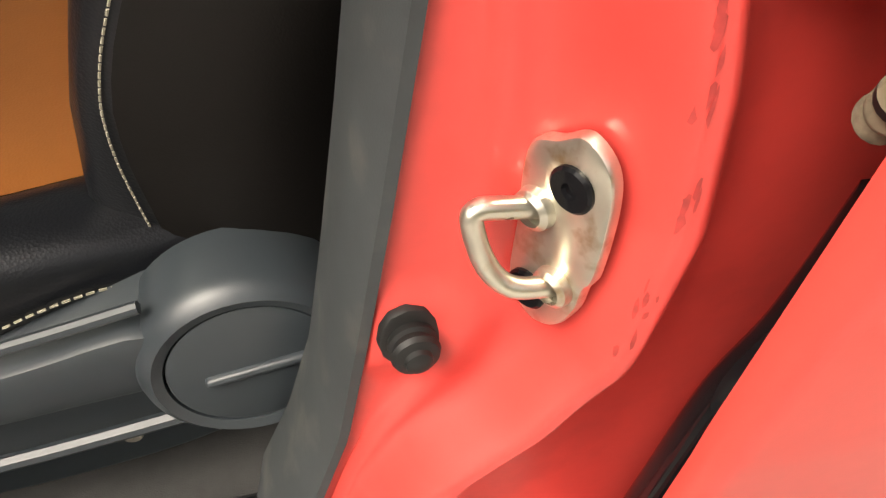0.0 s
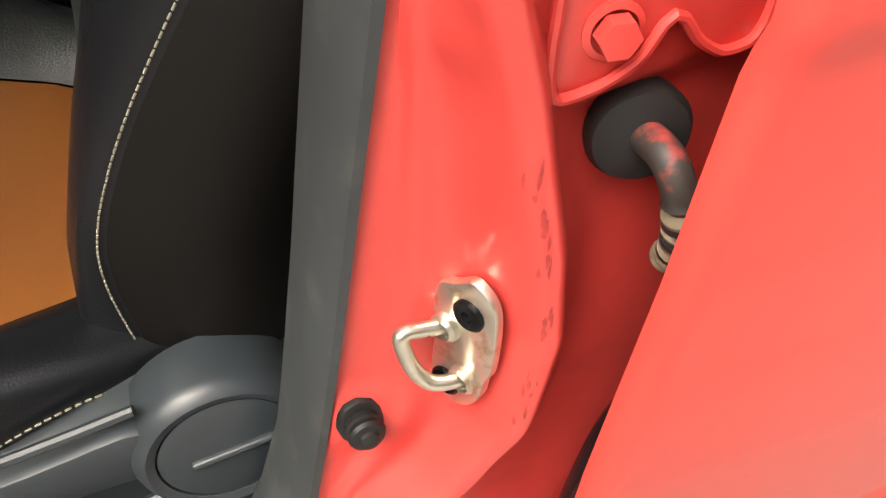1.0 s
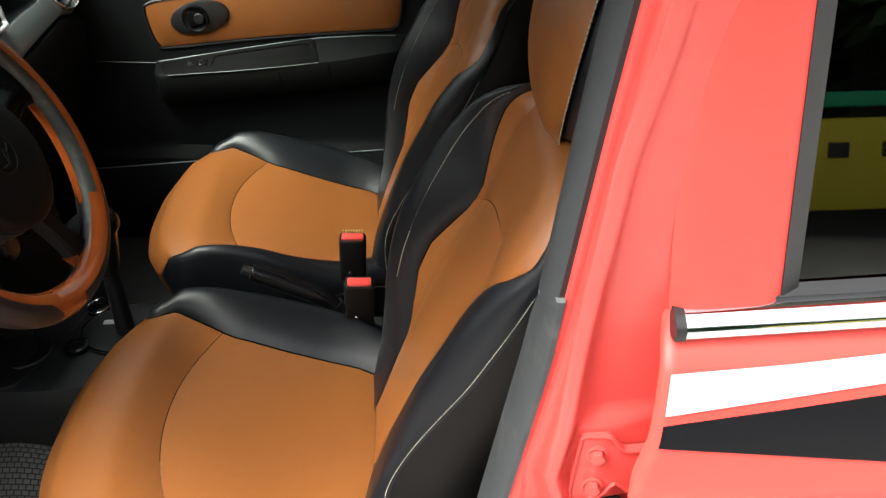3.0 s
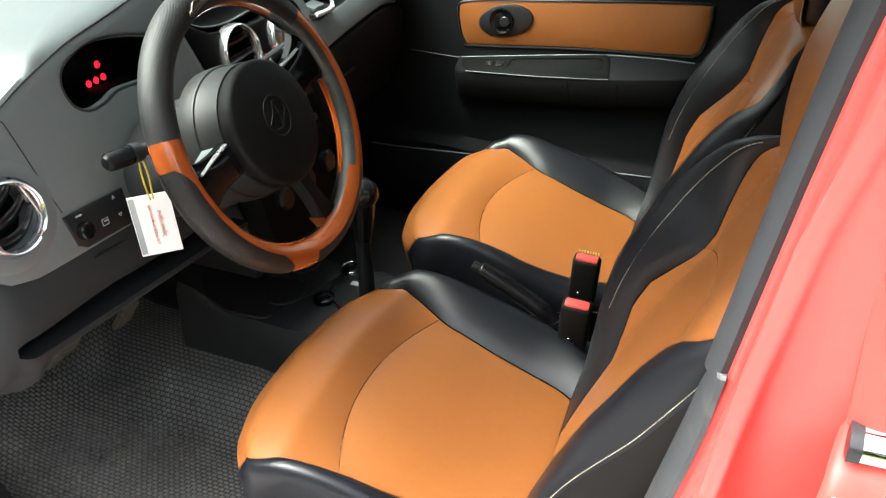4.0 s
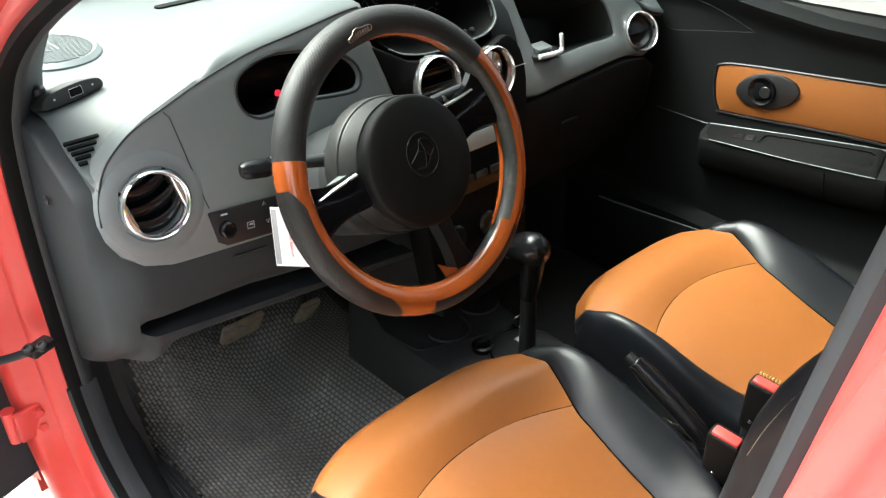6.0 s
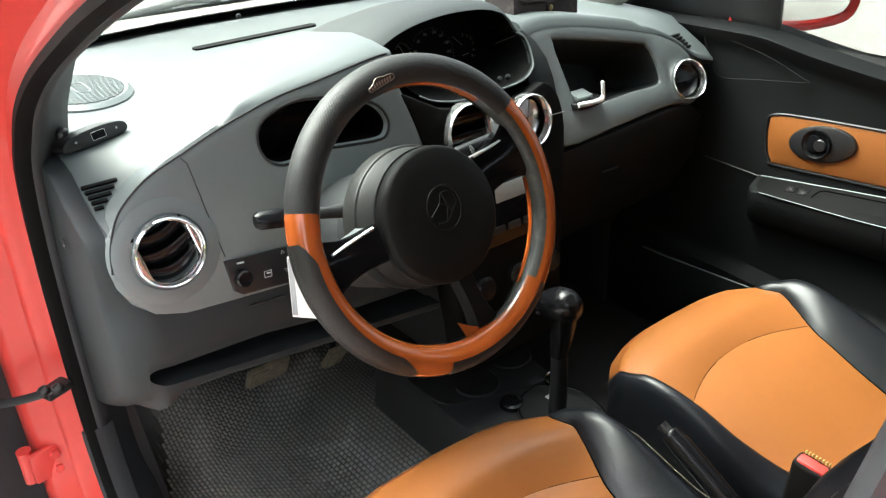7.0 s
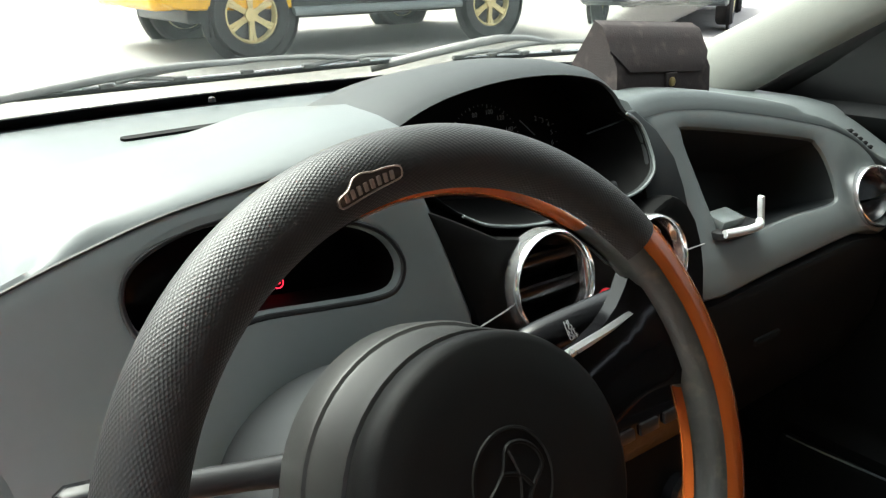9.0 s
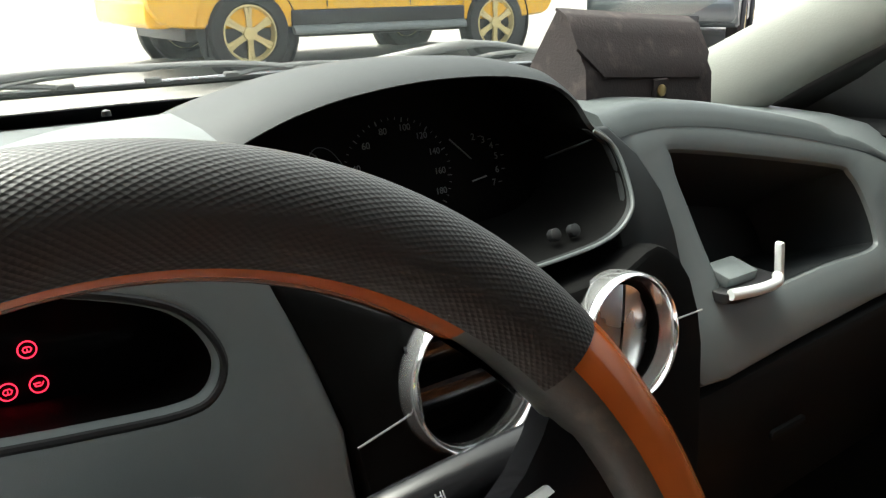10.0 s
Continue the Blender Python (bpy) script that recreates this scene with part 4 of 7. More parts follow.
part("pad_joint", tube([on_face(y, z, -0.002) for y, z in left_edge], 0.0014, 6), BLACK, dash)

# switch panel
sw = part("switch_panel", plate(lambda u, v, d: on_face(u, v, d + 0.004), ccw([(-0.470, 0.873), (-0.371, 0.864), (-0.376, 0.816), (-0.456, 0.824), (-0.466, 0.832)]), depth=0.01, bevel=0.002), BLACK, dash, "black switch panel")
part("mirror_knob", revolve([(0.0115, 0), (0.011, 0.008), (0.009, 0.010), (0.008, 0.007), (0, 0.006)], axis(on_face(-0.452, 0.846, 0.004), FN, (0, 1, 0)), 28), DARK, sw, "round black mirror adjuster")
SYMBOL = material("grey_print", (0.45, 0.45, 0.45), 0.6, var=0.02)


def mark(pts, parent, place, mat, r=0.0005, name="symbol", closed=False):
    return part(name, tube([place(*p) for p in pts], r, 6, closed), mat, parent)


lifted = lambda y, z: on_face(y, z, 0.0045)
mark([(-0.394, 0.859), (-0.389, 0.859), (-0.3915, 0.863)], sw, lifted, SYMBOL, closed=True)
mark([(-0.394, 0.838), (-0.389, 0.838), (-0.3915, 0.834)], sw, lifted, SYMBOL, closed=True)
mark([(-0.422, 0.844), (-0.412, 0.843), (-0.413, 0.835), (-0.423, 0.836)], sw, lifted, SYMBOL, closed=True)
mark([(-0.419, 0.841), (-0.414, 0.840)], sw, lifted, SYMBOL, r=0.001)
mark([(-0.455, 0.866), (-0.446, 0.865)], sw, lifted, SYMBOL, r=0.0012)
mark([(-0.45, 0.806), (-0.40, 0.802)], dash, lambda y, z: on_face(y, z, 0.0), BLACK, r=0.0012, name="vent_slit")

# knee panel and the open tray under it


END_FRONT = sorted((p.y, p.x) for p in spline([(-0.348, 0.932, 0), (-0.335, 0.910, 0), (-0.326, 0.88, 0), (-0.319, 0.848, 0), (-0.308, 0.818, 0), (-0.302, 0.79, 0), (-0.303, 0.76, 0), (-0.308, 0.738, 0), (-0.322, 0.711, 0), (-0.352, 0.686, 0), (-0.393, 0.658, 0), (-0.474, 0.605, 0)], 4))


def lower_face(y, z):
    """Rear face of the dashboard below the fascia; it curls forward towards the door."""
    t = max(0.0, min(0.98, (-0.560 - y) / 0.053))
    x = table(END_FRONT, z) - 0.05 * (1 - math.sqrt(1 - t * t)) * (0.45 + 0.55 * (1 - smooth(0.82, 0.90, z)))
    return Vector((x + 0.0006, y, z))


def slot(y):
    """Top and bottom of the open tray's mouth."""
    low = 0.735 - 0.13 * (y + 0.58)
    high = table([(-0.61, 0.769), (-0.56, 0.761), (-0.436, 0.753), (-0.327, 0.732), (-0.13, 0.705)], y)
    k = math.sqrt(max(0.0, 1 - max(0.0, (-0.566 - y) / 0.022) ** 2)) if y > -0.588 else 0.0
    mid = 0.5 * (low + high)
    return mid + (high - mid) * k, mid + (low - mid) * k


def lower_panel():
    cols = [-0.600, -0.597, -0.594, -0.591, -0.588, -0.5872, -0.586, -0.584, -0.581, -0.577, -0.572, -0.566, -0.558, -0.545, -0.53] + [-0.50 + 0.37 * i / 16 for i in range(17)]
    bm = bmesh.new()
    front, rear = [], []
    for y in cols:
        a, b = slot(y)
        end = table([(-0.600, 0.628), (-0.588, 0.640), (-0.580, 0.668), (-0.572, 0.692), (-0.560, 0.703), (-0.545, 0.711), (-0.50, 0.708), (-0.13, 0.660)], y)
        zs = [0.862 - (0.862 - a) * i / 12 for i in range(13)] + [b - (b - end) * i / 8 for i in range(9)]
        pts = []
        for k, z in enumerate(zs):
            q = lower_face(y, z)
            lip = max(0.0, min(abs(z - a), abs(z - b)) / 0.010)
            q.x -= 0.004 * (1 - min(1.0, lip)) ** 2 * (1 if y > -0.588 else 0)
            if k > 12:
                flat = smooth(-0.588, -0.565, y)
                q.x = q.x * (1 - flat) + (-0.307 - 0.012 * ((k - 13) / 7 - 0.25) ** 2) * flat
            pts.append(q)
        front.append([bm.verts.new(q) for q in pts])
        rear.append([bm.verts.new(q + Vector((-0.022 if k < 13 else -0.030, 0, 0.0))) for k, q in enumerate(pts)])
    for c in range(len(cols) - 1):
        shut = cols[c + 1] <= -0.588
        for k in range(len(front[0]) - 1):
            if k == 12 and not shut:
                for n in (12, 13):
                    bm.faces.new((front[c][n], front[c + 1][n], rear[c + 1][n], rear[c][n]))
                continue
            if k == 12:
                continue
            bm.faces.new((front[c][k], front[c][k + 1], front[c + 1][k + 1], front[c + 1][k]))
        n = len(front[0]) - 1
        bm.faces.new((front[c][n], front[c + 1][n], rear[c + 1][n], rear[c][n]))
    bmesh.ops.remove_doubles(bm, verts=bm.verts[:], dist=0.00005)
    bmesh.ops.recalc_face_normals(bm, faces=bm.faces[:])
    return bm


# fascia's plastic in a darker colour that holds the shade below it
part("lower_panel", lower_panel(), LOW_DASH, dash, "grey lower dashboard with an open tray, darkened for shade", sharp=45)
part("tray", surf(lambda u, v: (-0.325 - 0.145 * v, -0.588 + 0.458 * u, slot(-0.566 + 0.436 * u)[1] - 0.004 - 0.008 * v), 12, 3, thick=0.004, inward=(0, 0, -1)), GREY_LOW, dash, "dark open tray under the dashboard")
part("tray_roof", surf(lambda u, v: (-0.325 - 0.145 * v, -0.588 + 0.458 * u, slot(-0.566 + 0.436 * u)[0] + 0.004 + 0.008 * v), 12, 3, thick=0.004, inward=(0, 0, 1)), GREY_LOW, dash)
part("tray_back", loft([[(-0.47, y, 0.70 - 0.13 * (y + 0.58)), (-0.47, y, 0.80), (-0.48, y, 0.80), (-0.48, y, 0.70 - 0.13 * (y + 0.58))] for y in (-0.592, -0.36, -0.13)]), GREY_LOW, dash)
part("tray_back", surf(lambda u, v: (-0.50, -0.60 + 0.47 * u, 0.66 + 0.2 * v), 2, 2, thick=0.01, inward=(-1, 0, 0)), BLACK, dash)

# black centre stack
stack = [(-0.168, 1.020), (-0.155, 0.990), (-0.132, 0.93), (-0.122, 0.86), (-0.118, 0.72), (-0.112, 0.56), (0.10, 0.56), (0.125, 0.72), (0.148, 0.84), (0.157, 0.90), (0.156, 0.925), (0.150, 0.950), (0.140, 0.966), (0.128, 0.976), (0.118, 0.980), (0.106, 0.978), (0.085, 0.970), (0.037, 0.966), (-0.03, 0.969), (-0.10, 0.984), (-0.140, 1.006)]
centre = part("centre_panel", plate(on_face, ccw(stack), [circle(-0.055, 0.938, 0.039), circle(0.072, 0.928, 0.037)], depth=0.05, bevel=0.005, hole_bevel=0.002), PIT, dash, "black centre panel")
part("stack_seam", tube([on_face(-0.130, 0.919, 0.0005), on_face(-0.098, 0.926, 0.0005)], 0.0007, 6), SYMBOL, centre)
part("stack_seam", tube([on_face(0.124, 0.925, 0.0005), on_face(0.157, 0.925, 0.0005)], 0.0007, 6), SYMBOL, centre)
part("hazard_button", revolve([(0.011, 0), (0.0105, 0.004), (0.008, 0.006), (0, 0.0065)], axis(on_face(0.013, 0.905, 0.0), FN, (0, 1, 0)), 24), material("red_plastic", (0.6, 0.02, 0.03), 0.3), centre, "red hazard light button")
radio = part("radio", plate(lambda u, v, d: on_face(u, v, d + 0.006), rounded(0.19, 0.10, 0.008, 4, 0.015, 0.80), depth=0.012, bevel=0.002), GLOSS, centre, "black car radio")
part("radio_display", plate(lambda u, v, d: on_face(u, v, d + 0.0075), rounded(0.10, 0.028, 0.002, 2, 0.03, 0.832), depth=0.002, bevel=0.0005), material("pale_display", (0.32, 0.34, 0.33), 0.2), radio)
for i in range(5):
    part("radio_key", plate(lambda u, v, d: on_face(u, v, d + 0.009), rounded(0.026, 0.012, 0.002, 2, -0.055 + 0.034 * i, 0.775), depth=0.004, bevel=0.001), BLACK, radio)
for i in range(3):
    part("heater_dial", revolve([(0.022, 0), (0.021, 0.010), (0.017, 0.014), (0.0, 0.014)], axis(on_face(-0.065 + 0.075 * i, 0.69, 0.001), FN, (0, 1, 0)), 28), DARK, centre, "round heater control knob")

part("dash_core", block((0.52, 1.12, 0.16), pose(-0.745, 0.0, 0.80), 0.01), BLACK, dash, "dark inner body under the dashboard")
part("stack_core", block((0.20, 0.235, 0.34), pose(-0.425, 0.012, 0.70), 0.01), BLACK, dash)

# instrument binnacle
lip = [(-0.158, 1.062), (-0.148, 1.069), (-0.11, 1.081), (-0.065, 1.089), (-0.01, 1.093), (0.046, 1.091), (0.083, 1.083), (0.099, 1.070), (0.1055, 1.054), (0.119, 1.042), (0.1215, 1.022), (0.116, 1.002), (0.095, 0.987), (0.054, 0.981), (-0.034, 0.979), (-0.09, 0.988), (-0.117, 1.001), (-0.138, 1.02), (-0.154, 1.045)]
lip = ccw([(p.x, p.y) for p in spline([(a, b, 0) for a, b in lip], 4, True)])


def on_lip(y, z, d=0.0):
    """The sloping mouth of the instrument hood."""
    return Vector((-0.362 - (0.6 if z > 1.0 else 0.25) * (z - 1.0) + d, y, z))


def on_dial(y, z, d=0.0):
    return Vector((-0.47 - 0.25 * (z - 1.05) + d, y, z))


def binnacle():
    rings = []
    c = Vector((-0.02, 1.04))
    def grow(k, dz, d):
        out = []
        for y, z in lip:
            up = smooth(1.0, 1.06, z)
            kk = 1 + (k - 1) * (0.25 + 0.75 * up)
            out.append(on_lip(c.x + (y - c.x) * kk, c.y + (z - c.y) * kk + dz * up, d - 0.03 * (1 - up) * (1 if d < -0.01 else 0)))
        return out
    for d, k, dz in ((-0.36, 0.95, -0.075), (-0.26, 1.04, -0.035), (-0.16, 1.10, -0.010), (-0.09, 1.12, 0.002), (-0.045, 1.115, 0.005), (-0.018, 1.085, 0.005), (-0.004, 1.045, 0.002), (0.0, 1.02, 0.0), (-0.003, 1.0, 0.0), (-0.03, 0.985, 0), (-0.060, 0.97, 0)):
        rings.append(grow(k, dz, d))
    return rings


hood_rings = binnacle()
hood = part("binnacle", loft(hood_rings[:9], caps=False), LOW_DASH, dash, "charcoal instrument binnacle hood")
part("binnacle_wall", loft(hood_rings[8:10] + [[on_dial(p[1], p[2]) for p in hood_rings[10]]], caps=False), PIT, hood, "black inner wall of the binnacle")
display = part("instrument_panel", plate(lambda u, v, d: on_dial(u, v, d + 0.002), offset(lip, -0.002), depth=0.004, bevel=0.001), PIT, hood, "dark instrument display")
part("lip_trim", tube([on_lip(p.x, p.y, 0.001) for p in spline([(0.1065, 1.052, 0), (0.120, 1.041, 0), (0.1225, 1.022, 0), (0.117, 1.001, 0), (0.096, 0.986, 0), (0.054, 0.980, 0), (-0.034, 0.978, 0), (-0.09, 0.987, 0), (-0.118, 1.0, 0)], 6)], 0.0015, 8), GREY, hood, "pale edge of the display surround")
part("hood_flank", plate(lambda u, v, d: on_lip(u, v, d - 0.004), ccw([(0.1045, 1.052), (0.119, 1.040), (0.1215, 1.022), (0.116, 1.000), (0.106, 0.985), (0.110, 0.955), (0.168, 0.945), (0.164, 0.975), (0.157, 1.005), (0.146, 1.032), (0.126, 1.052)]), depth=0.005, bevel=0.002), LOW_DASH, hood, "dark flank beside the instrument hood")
DIAL = material("dim_dial_print", (0.17, 0.18, 0.19), 0.5, var=0.02)


def lettering(text, size, m, mat, parent, name="lettering", depth=0.0002):
    cu = bpy.data.curves.new("text", "FONT")
    cu.body, cu.size, cu.extrude, cu.align_x, cu.align_y = text, size, depth, "CENTER", "CENTER"
    tmp = bpy.data.objects.new("text", cu)
    scene.collection.objects.link(tmp)
    me = bpy.data.meshes.new_from_object(tmp.evaluated_get(bpy.context.evaluated_depsgraph_get()))
    bpy.data.objects.remove(tmp)
    bm = bmesh.new()
    bm.from_mesh(me)
    bpy.data.meshes.remove(me)
    bmesh.ops.transform(bm, matrix=m, verts=bm.verts)
    return part(name, bm, mat, parent)


def dial(y, z):
    return axis(on_dial(y, z, 0.003), (1, 0, 0.25), (0, 1, 0))


for text, y, z in (("20", -0.043, 1.015), ("40", -0.046, 1.033), ("60", -0.036, 1.047), ("80", -0.021, 1.055), ("100", -0.003, 1.056), ("120", 0.010, 1.049), ("140", 0.019, 1.037), ("160", 0.0215, 1.023), ("180", 0.020, 1.009)):
    lettering(text, 0.0066, dial(y, z), DIAL, display)
for i in range(37):
    a = radians(222 - 258 * i / 36)
    k = 0.0425 if i % 4 else 0.041
    mark([(-0.013 + k * math.cos(a), 1.024 + 0.90 * k * math.sin(a)), (-0.013 + 0.0445 * math.cos(a), 1.024 + 0.040 * math.sin(a))], display, lambda y, z: on_dial(y, z, 0.0030), DIAL, r=0.00025 if i % 4 else 0.0004, name="dial_mark")
for text, y, z in (("2", 0.055, 1.043), ("3", 0.064, 1.040), ("4", 0.071, 1.035), ("5", 0.0742, 1.027), ("6", 0.0735, 1.017), ("7", 0.069, 1.008)):
    lettering(text, 0.0072, dial(y, z), DIAL, display)
    mark([(y + 0.0045, z), (y + 0.0075, z)], display, lambda q, w: on_dial(q, w, 0.0030), DIAL, r=0.0003, name="dial_mark")
for text, y, z in (("E", -0.078, 1.048), ("F", -0.058, 1.036)):
    mark([(y, z), (y + 0.004, z - 0.003)], display, lambda q, w: on_dial(q, w, 0.0030), DIAL, r=0.0004, name="dial_mark")
mark([(p.x, p.y) for p in spline([(-0.082, 1.042, 0), (-0.074, 1.050, 0), (-0.064, 1.048, 0), (-0.056, 1.038, 0)], 5)], display, lambda q, w: on_dial(q, w, 0.0030), DIAL, r=0.0003, name="gauge_arc")
for y0, z0, y1, z1 in ((0.033, 1.044, 0.050, 1.028), (-0.075, 1.046, -0.069, 1.034), (-0.026, 1.012, -0.013, 1.017), (0.048, 1.012, 0.062, 1.014)):
    mark([(y0, z0), (y1, z1)], display, lambda y, z: on_dial(y, z, 0.004), DIAL, r=0.0006, name="needle")
for y in (0.055, 0.073):
    part("reset_button", revolve([(0.0045, 0), (0.0045, 0.005), (0.003, 0.006), (0, 0.006)], axis(on_lip(y, 0.988, -0.018), (0.9, 0, 0.4), (0, 1, 0)), 16), GREY_LOW, hood)

# passenger fascia with its open cubby
pass_outline = [(0.118, 1.046), (0.178, 1.052), (0.25, 1.045), (0.358, 1.026), (0.461, 1.002), (0.519, 0.975), (0.55, 0.94), (0.560, 0.905), (0.55, 0.875), (0.52, 0.862), (0.462, 0.872), (0.297, 0.867), (0.159, 0.864), (0.160, 0.91), (0.163, 0.946), (0.153, 1.006), (0.132, 1.04)]
pass_outline = [(p.x, p.y) for p in spline([(a, b, 0) for a, b in pass_outline], 3, True)]
cubby = [(p.x, p.y) for p in spline([(0.193, 1.020, 0), (0.215, 1.024, 0), (0.40, 0.990, 0), (0.428, 0.978, 0), (0.440, 0.955, 0), (0.443, 0.925, 0), (0.43, 0.913, 0), (0.35, 0.914, 0), (0.235, 0.911, 0), (0.213, 0.916, 0), (0.206, 0.94, 0), (0.198, 0.98, 0)], 4, True)]
part("passenger_fascia", plate(on_pass, pass_outline, [cubby, circle(0.513, 0.905, 0.034)], depth=0.06, bevel=0.007, hole_bevel=0.006), GREY, dash, "grey passenger-side fascia panel")
cub = ccw(cubby)
# recess shade put into the cubby's colour
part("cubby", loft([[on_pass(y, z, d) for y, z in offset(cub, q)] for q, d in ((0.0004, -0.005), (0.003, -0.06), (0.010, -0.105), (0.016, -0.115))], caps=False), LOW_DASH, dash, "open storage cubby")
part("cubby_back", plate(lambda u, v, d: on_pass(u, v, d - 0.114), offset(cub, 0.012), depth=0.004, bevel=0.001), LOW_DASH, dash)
glove = [(0.150, 0.855), (0.30, 0.860), (0.46, 0.866), (0.53, 0.856), (0.565, 0.83), (0.575, 0.74), (0.55, 0.66), (0.13, 0.64), (0.135, 0.75)]
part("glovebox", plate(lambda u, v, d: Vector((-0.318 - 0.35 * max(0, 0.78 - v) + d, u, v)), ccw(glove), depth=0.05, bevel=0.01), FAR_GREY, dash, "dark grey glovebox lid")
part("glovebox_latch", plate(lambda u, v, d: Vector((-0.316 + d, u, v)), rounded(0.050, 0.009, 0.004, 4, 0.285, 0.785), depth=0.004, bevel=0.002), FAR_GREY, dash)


def on_shoulder(y, z, d=0.0):
    return Vector((1.3246 - 1.786 * z, y, z)) + Vector((0.489, 0, 0.872)) * d


for i, (a, b) in enumerate(((-0.589, -0.546), (-0.588, -0.553), (-0.5875, -0.560), (-0.587, -0.568), (-0.587, -0.576))):
    z = 0.973 - 0.0042 * i
    part("demist_slot", plate(lambda u, v, d: on_shoulder(u, v, d + 0.0030), rounded(b - a, 0.0022, 0.0010, 3, (a + b) / 2, z), depth=0.008, bevel=0.0002), PIT, dash, "side-window vent slot")
    part("demist_slot", plate(lambda u, v, d: on_shoulder(u, v, d + 0.0045), rounded(b - a, 0.0022, 0.0010, 3, -(a + b) / 2 - 0.012, z - 0.004), depth=0.008, bevel=0.0002), PIT, dash, "side-window vent slot")

# speaker grille and defroster slot on the top
tw = axis((-0.695, -0.492, 1.003), (0.02, 0, 1), (0, 1, 0)) @ Matrix.Diagonal((0.88, 1.12, 1, 1))
speaker = part("speaker_grille", revolve([(0.082, -0.010), (0.081, 0.004), (0.074, 0.010), (0.070, 0.008), (0, 0.009)], tw, 48), GREY, dash, "round dash speaker grille")
bm = bmesh.new()
for i in range(-13, 14):
    w = math.sqrt(max(0.0, 0.068 ** 2 - (i * 0.005) ** 2))
    tube([tw @ Vector((-w, i * 0.005, 0.0092)), tw @ Vector((w, i * 0.005, 0.0092))], 0.0013, 4, bm=bm)
part("grille_mesh", bm, GREY, speaker)
part("grille_badge", tube([tw @ Vector((x, y, 0.0105)) for x, y in rounded(0.022, 0.046, 0.010, 5, 0.0, 0.0)], 0.0012, 6, True), GREY, speaker)
part("defroster_slot", loft([[Vector((-0.838 + v - 0.08 * (u + 0.126), u, z)) for u, v in ccw(rounded(0.262, 0.020, 0.008, 4, -0.126, 0.0))] for z in (1.000, 1.0068)]), PIT, dash, "long black defroster slot")

# ---- steering wheel ----
WC = Vector((-0.141, -0.271, 0.937))
WA = Vector((math.cos(0.40), 0, math.sin(0.40)))
WU = Vector((-math.sin(0.40), 0, math.cos(0.40)))
WV = Vector((0, 1, 0))
wheel = thing("steering_wheel", WC, "steering wheel in a black and orange leather cover", "steering wheel")


def on_wheel(a, r, d=0.0):
    """a: degrees clockwise from the top as the driver sees it."""
    t = radians(a)
    return WC + r * (math.cos(t) * WU + math.sin(t) * WV) + d * WA


def rim(a0, a1, q0, q1, name, mat, r=0.0192, label="", parent=None, wave=None):
    """Part of the rim's skin between two angles round the wheel and two round the tube (0 outward, 90 to the driver)."""
    n, k = max(3, int(abs(a1 - a0) / 2)), max(4, int(abs(q1 - q0) / 12))
    def f(u, v, rr=r):
        a = a0 + (a1 - a0) * u
        lo, hi = (wave(u) if wave else (q0, q1))
        q = radians(lo + (hi - lo) * v)
        c = on_wheel(a, 0.1735)
        rad = (c - WC).normalized()
        edge = min(1.0, 6 * min(u, 1 - u, 1.0) + 0.75)
        return c + (rr - 0.0012 * (1 - edge)) * (math.cos(q) * rad + math.sin(q) * WA)
    bm = surf(f, n, k)
    surf(lambda u, v: f(u, v, r - 0.0016), n, k, bm=bm)
    lay = bm.loops.layers.uv.new("weave")
    for face in bm.faces:
        for loop in face.loops:
            p = loop.vert.co - WC
            t = math.atan2(p.dot(WV), p.dot(WU))
            if a0 > 90 and t < 0:
                t += 2 * math.pi
            q = math.atan2(p.dot(WA), (p - WA * p.dot(WA)).length - 0.1735)
            if q < radians(-160):
                q += 2 * math.pi
            loop[lay].uv = (t * 0.1735, q * r)
    return part(name, bm, mat, parent or wheel, label)


def knit(name, colour, rough, scale, depth):
    m = material(name, colour, rough, var=0.1)
    n, l = m.node_tree.nodes, m.node_tree.links
    n["Principled BSDF"].inputs["Specular IOR Level"].default_value = 0.35
    tc = n["Texture Coordinate"]
    turn = n.new("ShaderNodeMapping")
    turn.inputs["Rotation"].default_value = (0, 0, radians(38))
    turn.inputs["Scale"].default_value = (1.0, 1.7, 1.0)
    l.new(tc.outputs["UV"], turn.inputs["Vector"])
    dots = n.new("ShaderNodeTexVoronoi")
    dots.voronoi_dimensions = "2D"
    dots.inputs["Scale"].default_value = scale
    dots.inputs["Randomness"].default_value = 0.0
    l.new(turn.outputs["Vector"], dots.inputs["Vector"])
    b = n.new("ShaderNodeBump")
    b.inputs["Strength"].default_value, b.inputs["Distance"].default_value = 0.9, depth
    l.new(dots.outputs["Distance"], b.inputs["Height"])
    l.new(b.outputs["Normal"], n["Principled BSDF"].inputs["Normal"])
    return m


GRIP = knit("dimpled_black_leather", (0.018, 0.018, 0.0186), 0.46, 420, 0.0004)
PAD = knit("carbon_pattern_leather", (0.014, 0.013, 0.012), 0.34, 480, 0.0005)
OLD = material("worn_dark_grey_leather", (0.035, 0.037, 0.036), 0.45, var=0.3, scale=40, bump=0.4, bump_scale=300, dirt=(0.14, 0.13, 0.10), dirt_amount=0.35)
ORANGE_RIM = material("orange_patent_leather", (0.31, 0.068, 0.0125), 0.2, var=0.10, scale=20, coat=0.5, bump=0.15, bump_scale=120, dist=0.001)
core = part("rim", tube([on_wheel(a, 0.1735) for a in range(0, 360, 4)], 0.0170, 24, True), OLD, wheel, "worn dark grey wheel rim")
rim(-73, 54, -165, 150, "top_cover", GRIP, label="dimpled black leather rim cover")
